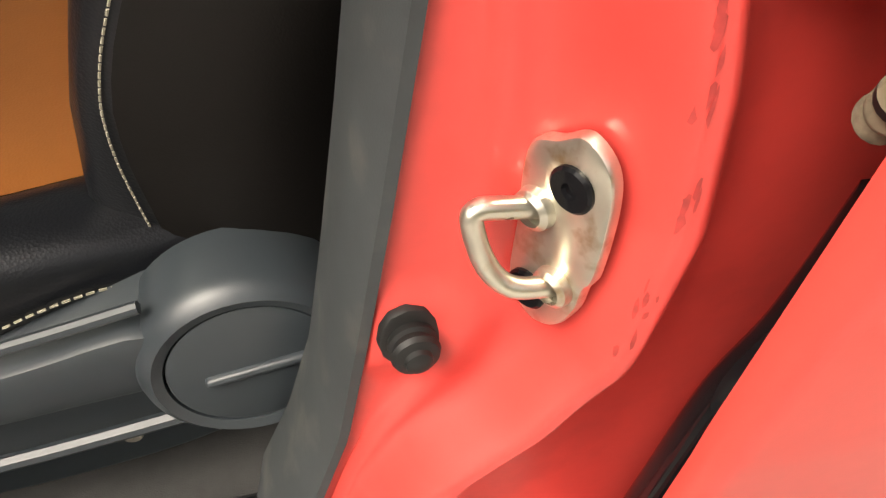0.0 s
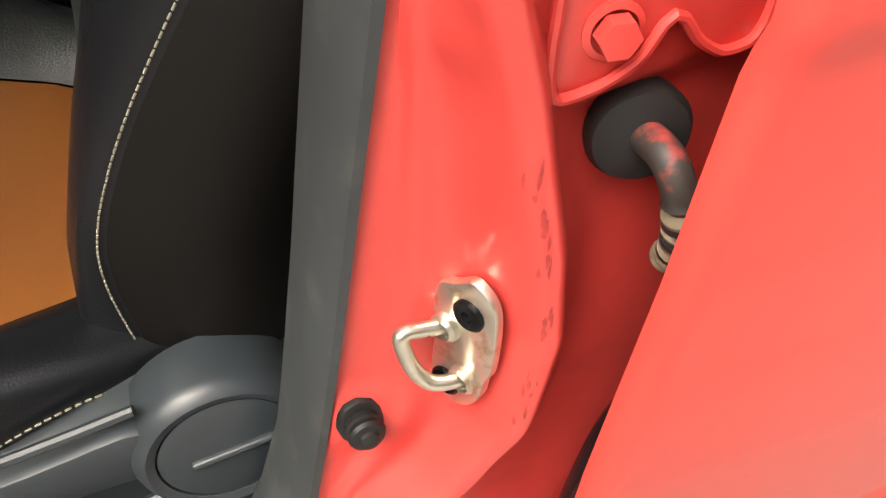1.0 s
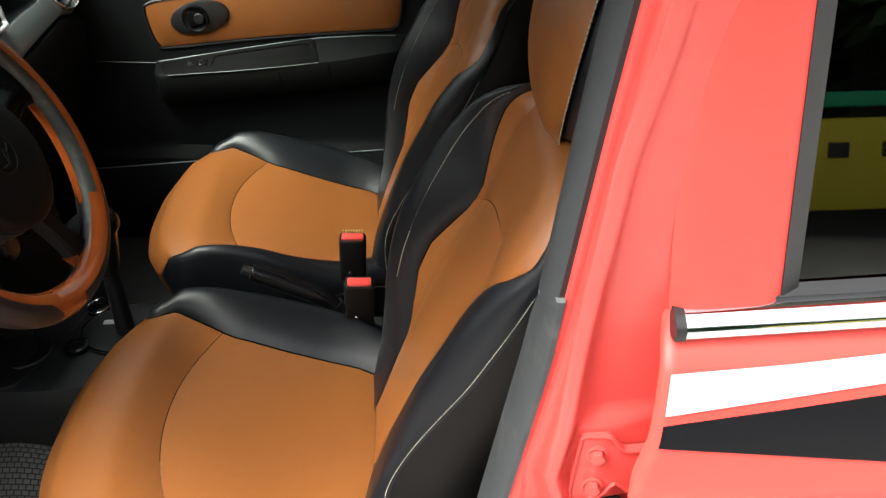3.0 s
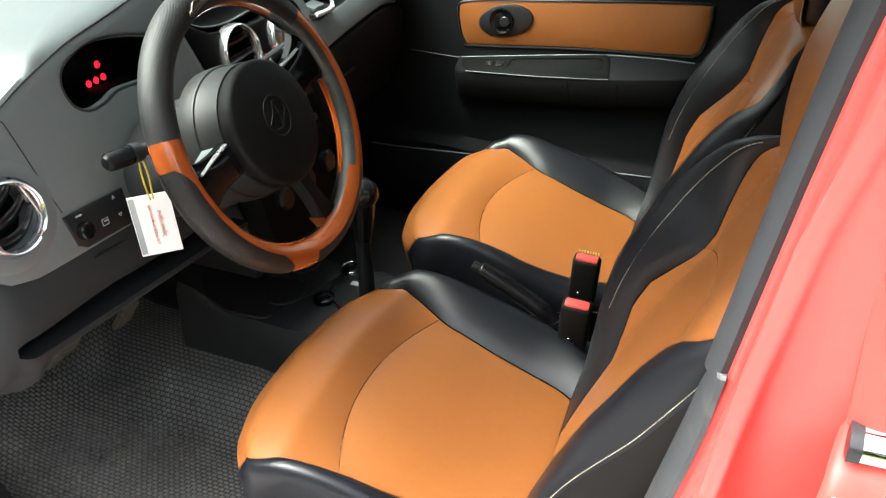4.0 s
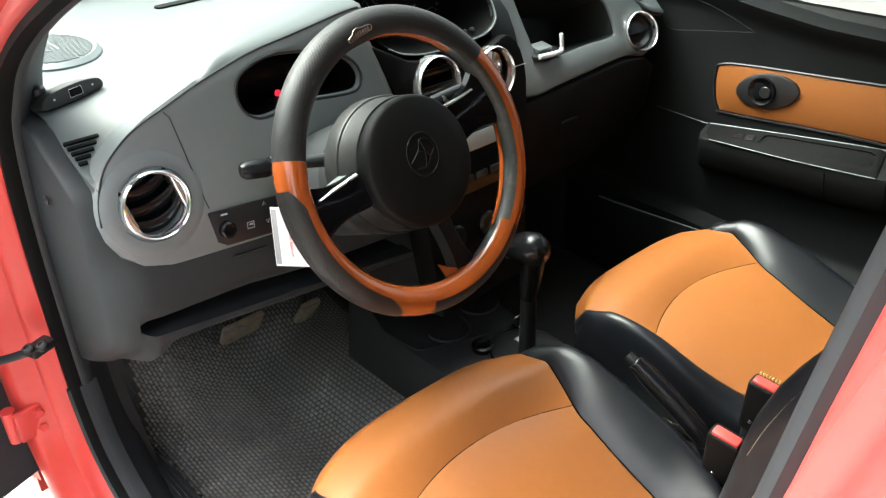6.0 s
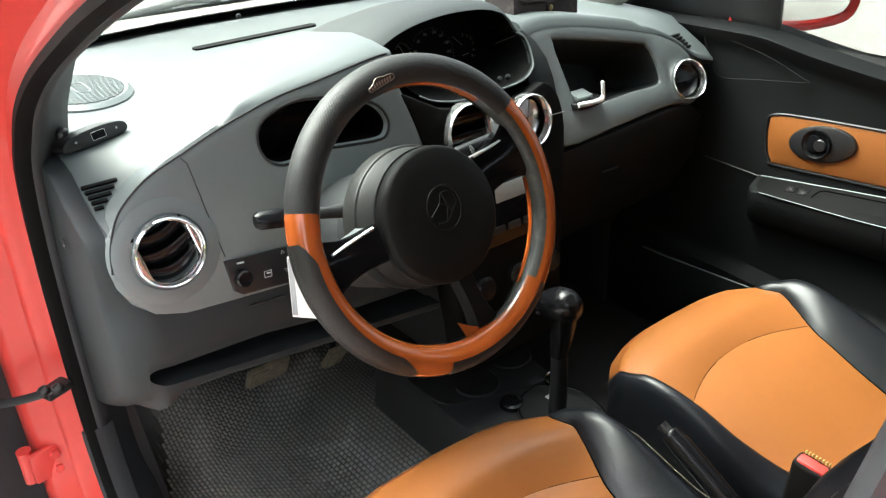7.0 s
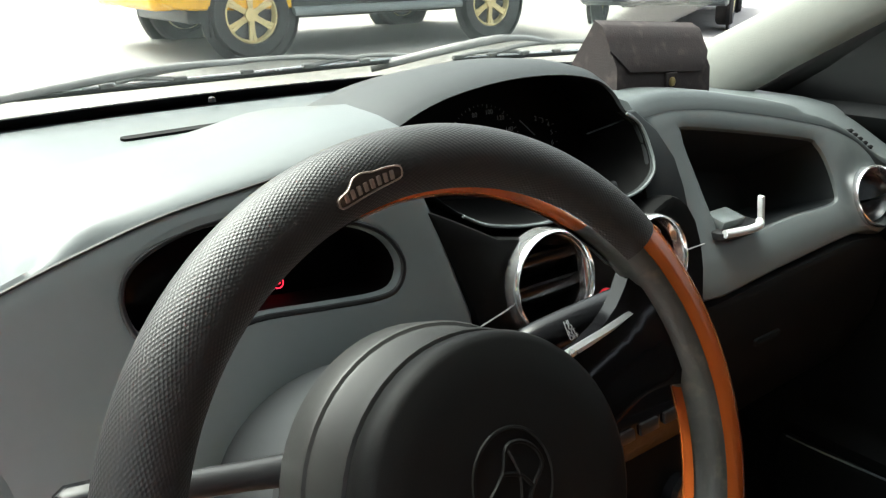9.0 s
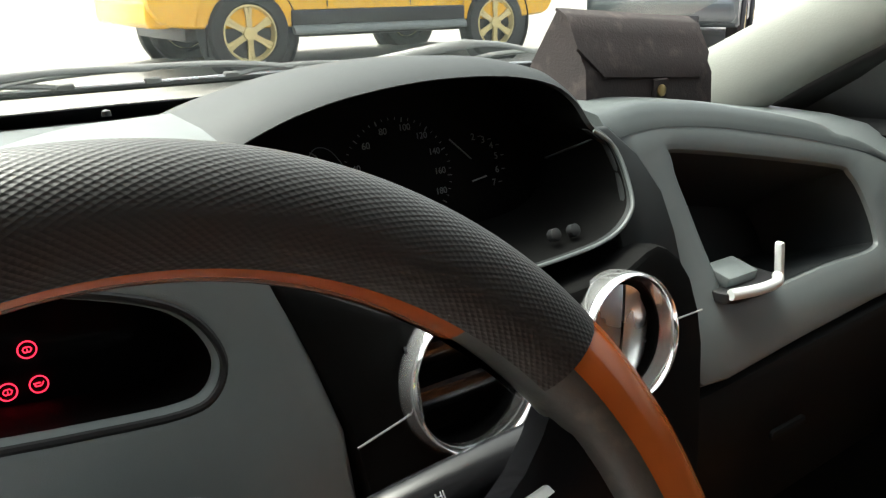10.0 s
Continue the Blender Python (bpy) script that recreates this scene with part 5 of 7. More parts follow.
rim(-14, 41, 128, 200, "inner_top_strip", ORANGE_RIM, 0.0188, "orange strip on the inner rim")
rim(-83, -73, -180, 180, "left_band", ORANGE_RIM, label="orange leather band")
rim(-151, -83, -160, 60, "thumb_pad", PAD, 0.0200, "carbon-patterned black thumb pad", wave=lambda u: (-160, 45 + 44 * min(1.0, 9 * min(u, 1 - u)) ** 0.7))
rim(-151, -83, 30, 200, "left_inner_strip", ORANGE_RIM, 0.0189, "orange strip on the inner rim")
rim(-166, -151, -180, 180, "bottom_band", ORANGE_RIM, label="orange leather band")
rim(136, 194, -160, 85, "lower_cover", GRIP, label="dimpled black leather rim cover")
rim(136, 197, 85, 190, "lower_inner_strip", ORANGE_RIM, 0.0188, "torn orange strip on the inner rim", wave=lambda u: (85, 150 + 30 * math.exp(-((u - 0.62) / 0.08) ** 2) + 20 * u))
rim(54, 136, -50, 112, "right_band", ORANGE_RIM, 0.0190, "creased orange leather band")
rim(88, 140, 178, 235, "right_inner_strip", ORANGE_RIM, 0.0184)
bm = bmesh.new()
for i in range(60):
    a = 56 + 78 * i / 60
    c = on_wheel(a, 0.1735)
    rad = (c - WC).normalized()
    p = c + 0.0196 * (math.cos(-0.95) * rad + math.sin(-0.95) * WA)
    q = on_wheel(a + 0.7, 0.1735)
    rad = (q - WC).normalized()
    q = q + 0.0196 * (math.cos(-0.70) * rad + math.sin(-0.70) * WA)
    tube([p, q], 0.0011, 5, bm=bm)
part("lacing", bm, SYMBOL, wheel, "black laced seam")


def hub_ring(r, h, ru=1.0):
    return [WC + h * WA + r * (math.cos(q) * WU * ru + math.sin(q) * WV) for q in (2 * math.pi * i / 56 for i in range(56))]


hub = part("hub_cover", loft([hub_ring(r, h) for r, h in ((0.081, -0.004), (0.0825, 0.004), (0.0825, 0.0125), (0.0808, 0.0172), (0.077, 0.0198), (0.06, 0.0218), (0.03, 0.0235), (0.002, 0.024))]), HUB, wheel, "dark airbag hub cover")
part("hub_side", loft([hub_ring(r, h) for r, h in ((0.0895, -0.064), (0.0895, -0.040), (0.0885, -0.0375), (0.0865, -0.0365), (0.0855, -0.034), (0.0842, -0.006), (0.0835, -0.002), (0.080, 0.0))]), LIT_HUB, wheel, "side of the wheel hub, lightened as if lit")
EM = axis(WC + 0.0238 * WA + 0.008 * WU, WA, (0, 1, 0))
part("emblem_ring", tube([EM @ Vector((0.0245 * math.cos(a), 0.0265 * math.sin(a), 0)) for a in (2 * math.pi * i / 40 for i in range(40))], 0.0011, 6, True), HUB, hub)
for pts in ([(-0.021, -0.006), (-0.006, 0.006), (0.0, 0.018), (0.012, 0.016), (0.019, 0.004), (0.010, -0.006), (0.0, -0.016), (-0.014, -0.015)], [(-0.006, 0.006), (0.004, 0.002), (0.010, -0.006)], [(0.0, 0.018), (0.004, 0.002), (0.0, -0.016)]):
    part("emblem", tube([EM @ Vector((p.x, p.y, 0.0004)) for p in spline([(a, b, 0) for a, b in pts], 4)], 0.0012, 6), HUB, hub, "plain raised emblem")


def spoke(a0, a1, r0, r1, h0, h1):
    am = 0.5 * (a0 + a1)
    rings = []
    for i in range(7):
        t = i / 6
        r = r0 + (r1 - r0) * t
        wide = 1.0 - 0.25 * math.sin(t * math.pi)
        lo, hi = am + (a0 - am) * wide * (r0 / r) ** 0.35, am + (a1 - am) * wide * (r0 / r) ** 0.35
        h = h0 + (h1 - h0) * t
        rings.append([on_wheel(lo, r, h - 0.016), on_wheel(lo, r, h - 0.004), on_wheel(lo + (hi - lo) * 0.12, r, h), on_wheel(hi - (hi - lo) * 0.12, r, h), on_wheel(hi, r, h - 0.004), on_wheel(hi, r, h - 0.016)])
    return loft(rings)


for a0, a1 in ((-112, -80), (54, 92)):
    sp = part("spoke", spoke(a0, a1, 0.083, 0.163, 0.004, 0.004), GLOSS, wheel, "gloss black wheel spoke")
    side = [(0.0535, 0.0455, 0.066), (0.056, 0.0485, 0.085), (0.0585, 0.0525, 0.104), (0.062, 0.0585, 0.122)] if a0 > 0 else [(0.013, 0.0055, -0.090), (0.009, 0.002, -0.110), (0.0045, -0.002, -0.130), (-0.0005, -0.004, -0.148)]
    part("spoke_trim", loft([[WC + hi * WU + v * WV + 0.001 * WA, WC + (hi + 0.0008) * WU + v * WV + 0.006 * WA, WC + (hi - 0.001) * WU + v * WV + 0.0088 * WA, WC + (lo + 0.001) * WU + v * WV + 0.0084 * WA, WC + lo * WU + v * WV + 0.001 * WA] for hi, lo, v in ((hi, hi - 0.55 * (hi - lo), v) for hi, lo, v in side)], caps=True), SATIN, sp, "bright silver spoke trim")
    if a0 < 0:
        part("spoke_top", loft([[WC + (hi - 0.0005) * WU + v * WV + d * WA for d in (0.004, -0.040 + 0.25 * (abs(v) - 0.066))] + [WC + (hi - 0.004) * WU + v * WV + d * WA for d in (-0.040 + 0.25 * (abs(v) - 0.066), 0.004)] for hi, lo, v in side], caps=True), GREY, sp, "grey top of the spoke")
part("torn_flap", loft([[Vector((-0.0797, -0.2728, 0.7921)), Vector((-0.0804, -0.2606, 0.7936)), Vector((-0.0819, -0.2483, 0.7972)), Vector((-0.0862, -0.2606, 0.7914))], [Vector((-0.0840, -0.2764, 0.8029)), Vector((-0.0847, -0.2714, 0.8044)), Vector((-0.0862, -0.2663, 0.8051)), Vector((-0.0883, -0.2721, 0.8029))], [Vector((-0.0887, -0.2804, 0.8130)), Vector((-0.0891, -0.2800, 0.8130)), Vector((-0.0894, -0.2796, 0.8130)), Vector((-0.0898, -0.2800, 0.8126))]]), ORANGE_RIM, wheel, "torn flap of orange leather")
part("spoke", spoke(157, 177, 0.083, 0.163, 0.0, 0.0), HUB, wheel, "black lower spoke")
def on_badge(u, v, d):
    a = -12.2 + math.degrees(u / 0.1735)
    q = radians(103) - v / 0.0192
    c = on_wheel(a, 0.1735)
    rad = (c - WC).normalized()
    return c + (0.0205 + d) * (math.cos(q) * rad + math.sin(q) * WA)


badge_shape = [(p.x, p.y) for p in spline([(-0.0195, -0.0035, 0), (-0.0190, 0.0005, 0), (-0.0125, 0.0022, 0), (-0.0075, 0.0056, 0), (-0.002, 0.0062, 0), (0.004, 0.0048, 0), (0.012, 0.0044, 0), (0.0190, 0.0030, 0), (0.0195, -0.0010, 0), (0.0165, -0.0030, 0), (0.0, -0.0042, 0), (-0.015, -0.0048, 0)], 4, True)]
BRONZE = material("bronze_badge", (0.055, 0.042, 0.035), 0.4, metal=0.4, var=0.3, scale=300)
badge = part("badge", plate(on_badge, badge_shape, depth=0.003, bevel=0.0006), BRONZE, wheel, "small dark bronze badge")
part("badge_edge", tube([on_badge(u, v, 0.0004) for u, v in offset(ccw(badge_shape), 0.0004)], 0.0005, 6, True), material("worn_badge_edge", (0.25, 0.20, 0.17), 0.4, metal=0.5), badge)
for i in range(8):
    part("badge_bar", plate(lambda u, v, d: on_badge(u, v, d + 0.0006), [(x - 0.0145 + 0.0040 * i, y - 0.0008 + 0.00012 * i) for x, y in rounded(0.0022, 0.0042, 0.0004, 2)], depth=0.0008, bevel=0.0002), bpy.data.materials["worn_badge_edge"], badge)

column = part("steering_column", loft([[WC + d * WA + r * (math.cos(q) * WU * e + math.sin(q) * WV) + Vector((0, 0, -0.012)) for q in (2 * math.pi * i / 40 for i in range(40))] for d, r, e in ((-0.30, 0.085, 0.75), (-0.15, 0.092, 0.85), (-0.085, 0.088, 0.88), (-0.075, 0.078, 0.88), (-0.072, 0.05, 0.88))]), GREY_LOW, dash, "grey steering column shroud")


def stalk(a, b, tip, mats):
    a, b, tip = Vector(a), Vector(b), Vector(tip)
    st = part("column_stalk", tube([a, a.lerp(b, 0.5), b], [0.010, 0.008, 0.0075], 14, flat=0.7), mats[0], dash, "black column stalk")
    part("stalk_collar", tube([b, b.lerp(tip, 0.12), b.lerp(tip, 0.25)], [0.0115, 0.0125, 0.0125], 16, flat=0.85), mats[1], st)
    part("stalk_knob", tube([b.lerp(tip, 0.27), b.lerp(tip, 0.4), b.lerp(tip, 0.9), tip], [0.0105, 0.0125, 0.0115, 0.0075], 8, flat=0.85), mats[2], st, "gloss black stalk end")
    return st


stalk((-0.215, -0.33, 0.937), (-0.228, -0.408, 0.949), (-0.234, -0.458, 0.955), (BLACK, BLACK, PIANO))
ws = part("wiper_stalk", tube(spline([(-0.215, -0.215, 0.955), (-0.207, -0.185, 0.968), (-0.200, -0.135, 0.977), (-0.196, -0.088, 0.981)], 5), [0.009] * 5 + [0.0115] * 10 + [0.009], 18, flat=0.8), DARK, dash, "satin black wiper stalk")
WS = axis((-0.180, -0.165, 0.986), (0.82, -0.1, 0.50), (-0.35, -0.75, 0.6))
for i, word in enumerate(("HI", "LO", "INT", "OFF")):
    lettering(word, 0.0042, axis(Vector((-0.1900 + 0.0012 * i, -0.1705 + 0.0012 * i, 0.9845 - 0.0030 * i)), (0.85, -0.1, 0.5), (0.05, 1, 0.12)), SYMBOL, ws)
for y in (-0.128, -0.112):
    mark([(y - 0.004, 0.0), (y + 0.004, 0.0)], ws, lambda yy, zz: Vector((-0.1888, yy, 0.9825)), SYMBOL, name="wiper_symbol")
    mark([(y - 0.003, 0.0), (y - 0.005, 0.006), (y + 0.005, 0.006), (y + 0.003, 0.0)], ws, lambda yy, zz: Vector((-0.1888 - 0.8 * zz, yy, 0.9825 + 0.7 * zz)), SYMBOL, name="wiper_symbol")


# ---- console, levers, belts, floor ----
CONSOLE = material("console_plastic", (0.022, 0.023, 0.024), 0.45, var=0.12, scale=8, bump=0.3, bump_scale=1200, dist=0.0003)
console = thing("centre_console", (-0.2, -0.02, 0.27), "dark plastic centre console with cup holders", "console")


def console_top(x):
    return table([(-0.48, 0.50), (-0.40, 0.462), (-0.28, 0.450), (-0.10, 0.452), (0.02, 0.448), (0.30, 0.44)], x)


def console_ring(x):
    z = console_top(x)
    w = table([(-0.48, 0.115), (-0.36, 0.120), (-0.25, 0.115), (-0.10, 0.095), (0.05, 0.07), (0.30, 0.065)], x)
    c = -0.012
    return [(x, c - w - 0.02, 0.27), (x, c - w - 0.004, z - 0.02), (x, c - w + 0.006, z - 0.003), (x, c - w + 0.02, z), (x, c + w - 0.02, z), (x, c + w - 0.006, z - 0.003), (x, c + w + 0.004, z - 0.02), (x, c + w + 0.02, 0.27)]


part("console_body", loft([console_ring(-0.50 + 0.80 * i / 24) for i in range(25)]), CONSOLE, console)
part("console_tray", plate(lambda u, v, d: Vector((u, v - 0.012, console_top(u) + 0.003 + d)), [(p.x, p.y) for p in spline([(-0.46, -0.095, 0), (-0.33, -0.108, 0), (-0.30, -0.06, 0), (-0.27, 0.02, 0), (-0.255, 0.09, 0), (-0.30, 0.108, 0), (-0.46, 0.095, 0)], 4, True)], depth=0.01, bevel=0.002), BLACK, console, "gloss black cup holder tray")
for x, y in ((-0.325, -0.035), (-0.345, 0.065)):
    part("cup_holder", revolve([(0.040, 0.002), (0.0415, 0.004), (0.043, 0.003), (0.044, 0.0)], axis((x, y, console_top(x) + 0.0035), (0, 0, 1)), 40), GREY_LOW, console, "cup holder rim")
    part("cup_well", revolve([(0, 0.0005), (0.0395, 0.0005)], axis((x, y, console_top(x) + 0.0035), (0, 0, 1)), 32), BLACK, console)
for x, y in ((-0.243, -0.025), (-0.238, 0.082)):
    knob = part("socket", revolve([(0.021, 0), (0.020, 0.008), (0.015, 0.010), (0.013, 0.006), (0, 0.006)], axis((x, y, console_top(x) + 0.002), (0, 0, 1)), 28), DARK, console, "round black console socket")
part("socket_ring", tube([(-0.238 + 0.019 * math.cos(a), 0.082 + 0.019 * math.sin(a), console_top(-0.238) + 0.0095) for a in (2 * math.pi * i / 32 for i in range(32))], 0.0022, 8, True), CHROME, console, "chrome ring of the power socket")
shift = thing("gear_lever", (-0.165, 0.0, 0.45), "black automatic gear lever with a chrome button", "gear lever")
part("shift_plate", revolve([(0.075, 0), (0.074, 0.004), (0.066, 0.007), (0.050, 0.0065), (0, 0.0065)], axis((-0.165, 0.022, console_top(-0.165) + 0.001), (0, 0, 1)) @ Matrix.Diagonal((1.15, 0.95, 1, 1)), 40), BLACK, shift, "gloss black selector plate")
part("plate_ring", tube([(-0.165 + 0.083 * math.cos(a), 0.022 + 0.068 * math.sin(a), console_top(-0.165) + 0.006) for a in (2 * math.pi * i / 48 for i in range(48))], 0.0014, 6, True), DARK, shift, "dark ring round the selector")
part("selector_scale", block((0.03, 0.012, 0.002), pose(-0.20, 0.035, console_top(-0.2) + 0.0085), 0.0005, 1), SYMBOL, shift)
part("lever_shaft", tube([(-0.17, 0.012, 0.45), (-0.166, 0.006, 0.53), (-0.160, -0.005, 0.62), (-0.158, -0.010, 0.66)], [0.016, 0.0145, 0.0135, 0.015], 16), BLACK, shift)
def knob_ring(d, r, f):
    return [Vector((-0.166, -0.010, 0.690)) + d * Vector((0.72, -0.02, 0.28)) + 1.0 * r * (math.cos(q) * Vector((-0.35, 0, 0.93)) * f + math.sin(q) * Vector((0, 1, 0))) for q in (2 * math.pi * i / 24 for i in range(24))]
part("lever_knob", loft([knob_ring(d, r, f) for d, r, f in ((-0.062, 0.006, 1), (-0.058, 0.013, 1), (-0.045, 0.018, 1.05), (-0.02, 0.022, 1.15), (0.01, 0.025, 1.2), (0.035, 0.024, 1.15), (0.052, 0.016, 1.1), (0.058, 0.004, 1))]), DARK, shift, "rounded black lever knob")
part("lever_neck", tube([(-0.158, -0.008, 0.60), (-0.152, -0.010, 0.65), (-0.150, -0.010, 0.690)], [0.015, 0.019, 0.021], 16), DARK, shift)
part("lock_button", tube([(-0.186, -0.018, 0.676), (-0.196, -0.020, 0.671)], [0.010, 0.009], 14), CHROME, shift, "chrome release button")

brake_lever = thing("handbrake", (0.15, -0.03, 0.44), "black handbrake lever with a ribbed button", "handbrake")
hb = [Vector(p) for p in ((0.235, -0.035, 0.49), (0.20, -0.035, 0.535), (0.17, -0.037, 0.56), (0.10, -0.040, 0.600), (0.075, -0.042, 0.614))]
part("lever_grip", tube(spline(hb, 5), [0.014] * 8 + [0.0155] * 9 + [0.014] * 3 + [0.012], 16), DARK, brake_lever)
part("release_button", tube([hb[-1], hb[-1] + Vector((-0.012, -0.001, 0.006))], 0.0075, 12), BLACK, brake_lever)
bm = bmesh.new()
rings = []
for i in range(9):
    t = i / 8
    c = Vector((0.26, -0.035, 0.445)).lerp(Vector((0.20, -0.035, 0.535)), t)
    r = 0.045 - 0.028 * t + 0.004 * math.sin(i * 2.6)
    rings.append([c + Vector((0.8 * r * math.cos(q), 0.75 * r * math.sin(q), 0.35 * r * math.cos(q))) for q in (2 * math.pi * k / 18 for k in range(18))])
part("lever_gaiter", loft(rings), LEATHER, brake_lever, "creased leather gaiter")


def buckle(tip, lean):
    tip = Vector(tip)
    b = thing("belt_buckle", tip - Vector((0, 0, 0.19)), "black seat belt buckle with a red release button", "belt buckle", "belt buckles")
    m = axis(tip, lean, (1, 0, 0))
    part("housing", block((0.046, 0.026, 0.095), m @ Matrix.Translation((0, 0, -0.05)), 0.006, 3), VINYL, b)
    part("button", block((0.037, 0.016, 0.008), m @ Matrix.Translation((0.0, -0.002, -0.003)), 0.003, 2), material("red_button", (0.75, 0.07, 0.06), 0.35, var=0.05) if "red_button" not in bpy.data.materials else bpy.data.materials["red_button"], b, "red release button")
    part("stem", block((0.035, 0.014, 0.11), m @ Matrix.Translation((0, 0, -0.145)), 0.004), BLACK, b)
    part("rivet", revolve([(0.0035, 0), (0.003, 0.001), (0, 0.0012)], m @ pose(-0.005, -0.0131, -0.075, 90, 0, 0), 12), CHROME, b)


def latch(tip):
    """The inserted end of a buckle: fine ribs along its upper edge."""
    yellow = material("yellow_mark", (0.5, 0.42, 0.16), 0.5)
    for i in range(8):
        part("rib", block((0.0022, 0.004, 0.005), pose(tip[0] - 0.016 + 0.0046 * i, tip[1] + 0.011, tip[2] + 0.001), 0.0006, 1), yellow, bpy.data.objects["belt_buckle.001"], "pale ribbed edge")


buckle((0.252, -0.100, 0.632), (0.05, -0.18, 0.97))
buckle((0.236, 0.042, 0.622), (0.05, -0.10, 0.98))
latch((0.236, 0.042, 0.622))

# driver's recliner side cover
VALANCE = material("blue_grey_plastic", (0.031, 0.038, 0.044), 0.36, var=0.08, scale=6, spec=0.5, bump=0.25, bump_scale=1500, dist=0.0003)
valance = thing("seat_side_cover", (0.1, -0.55, 0.36), "grey plastic seat side cover with a round recliner hub", "seat side cover")
yo = -0.512


def on_side(x, z, d=0.0):
    return Vector((x, yo - d, z))


RC = (0.328, 0.456)
part("recliner_hub", revolve([(0.059, -0.03), (0.059, 0.004), (0.055, 0.012), (0.050, 0.016), (0.0445, 0.014), (0.044, 0.011)], axis(on_side(*RC), (0.06, -1, 0.10), (1, 0, 0)), 56), VALANCE, valance, "round grey recliner hub")
rd = part("recliner_disc", revolve([(0.0432, 0.010), (0.043, 0.0135), (0.040, 0.0145), (0.0, 0.0150)], axis(on_side(*RC), (0.06, -1, 0.10), (1, 0, 0)), 48), VALANCE, valance)
part("disc_rib", block((0.062, 0.006, 0.008), axis(on_side(*RC), (0.06, -1, 0.10), (1, 0, 0)) @ pose(0.006, 0.0, 0.0150, 0, 0, 4), 0.003, 3), VALANCE, rd)
cover = [(p.x, p.y) for p in spline([(0.345, 0.375, 0), (0.40, 0.38, 0), (0.405, 0.47, 0), (0.30, 0.490, 0), (0.20, 0.478, 0), (0.05, 0.465, 0), (-0.04, 0.455, 0), (-0.06, 0.43, 0), (-0.03, 0.36, 0), (0.12, 0.335, 0), (0.25, 0.345, 0)], 5, True)]
part("cover_panel", plate(lambda u, v, d: on_side(u, v, d - 0.008), cover, depth=0.05, bevel=0.008), VALANCE, valance, "grey plastic valance")
part("lift_lever", plate(lambda u, v, d: on_side(u, v, d + 0.010 - 0.02 * max(0, 0.1 - u)), [(p.x, p.y) for p in spline([(0.285, 0.492, 0), (0.285, 0.45, 0), (0.24, 0.442, 0), (0.12, 0.432, 0), (0.02, 0.425, 0), (0.0, 0.44, 0), (0.02, 0.452, 0), (0.12, 0.465, 0), (0.22, 0.482, 0)], 4, True)], depth=0.022, bevel=0.006), VALANCE, valance, "long grey seat-height lever")
part("upper_rib", tube(spline([on_side(0.285, 0.507, 0.002), on_side(0.20, 0.494, 0.004), on_side(0.05, 0.478, 0.004)], 6), 0.0035, 8), VALANCE, valance)
part("lower_rib", tube(spline([on_side(0.30, 0.405, 0.0), on_side(0.18, 0.395, 0.004), on_side(0.05, 0.39, 0.004)], 6), 0.005, 8), VALANCE, valance)
part("cover_screw", revolve([(0.006, 0), (0.005, 0.0012), (0, 0.0012)], axis(on_side(0.245, 0.378, -0.007), (0, -1, 0), (1, 0, 0)), 16), STEEL, valance)

# floor mat with a woven relief
mat_thing = thing("floor_mat", (-0.6, -0.28, 0.27), "dusty black rubber floor mat with a woven relief", "floor mat")


def mat_z(x, y):
    z = 0.272 + 0.10 * smooth(-0.62, -0.88, x)
    fold = math.exp(-((y + 0.40 + 0.35 * (x + 0.7)) / 0.025) ** 2) * smooth(-0.5, -0.65, x)
    z += 0.012 * fold + 0.085 * smooth(-0.30, -0.12, y) * smooth(-0.10, -0.34, x)
    return z


def mat_edge(x):
    return table([(-0.90, -0.45), (-0.78, -0.475), (-0.61, -0.53), (-0.48, -0.555), (-0.2, -0.565), (0.0, -0.57)], x)


def mat_surface(u, v):
    x = -0.90 + 0.92 * u
    a, b = mat_edge(x) + 0.004 * math.sin(u * 230), -0.05 + 0.02 * u
    y = a + (b - a) * v
    return Vector((x, y, mat_z(x, y)))


part("mat_sheet", surf(mat_surface, 110, 40, thick=0.008, inward=(0, 0, -1)), MAT_BASE, mat_thing)


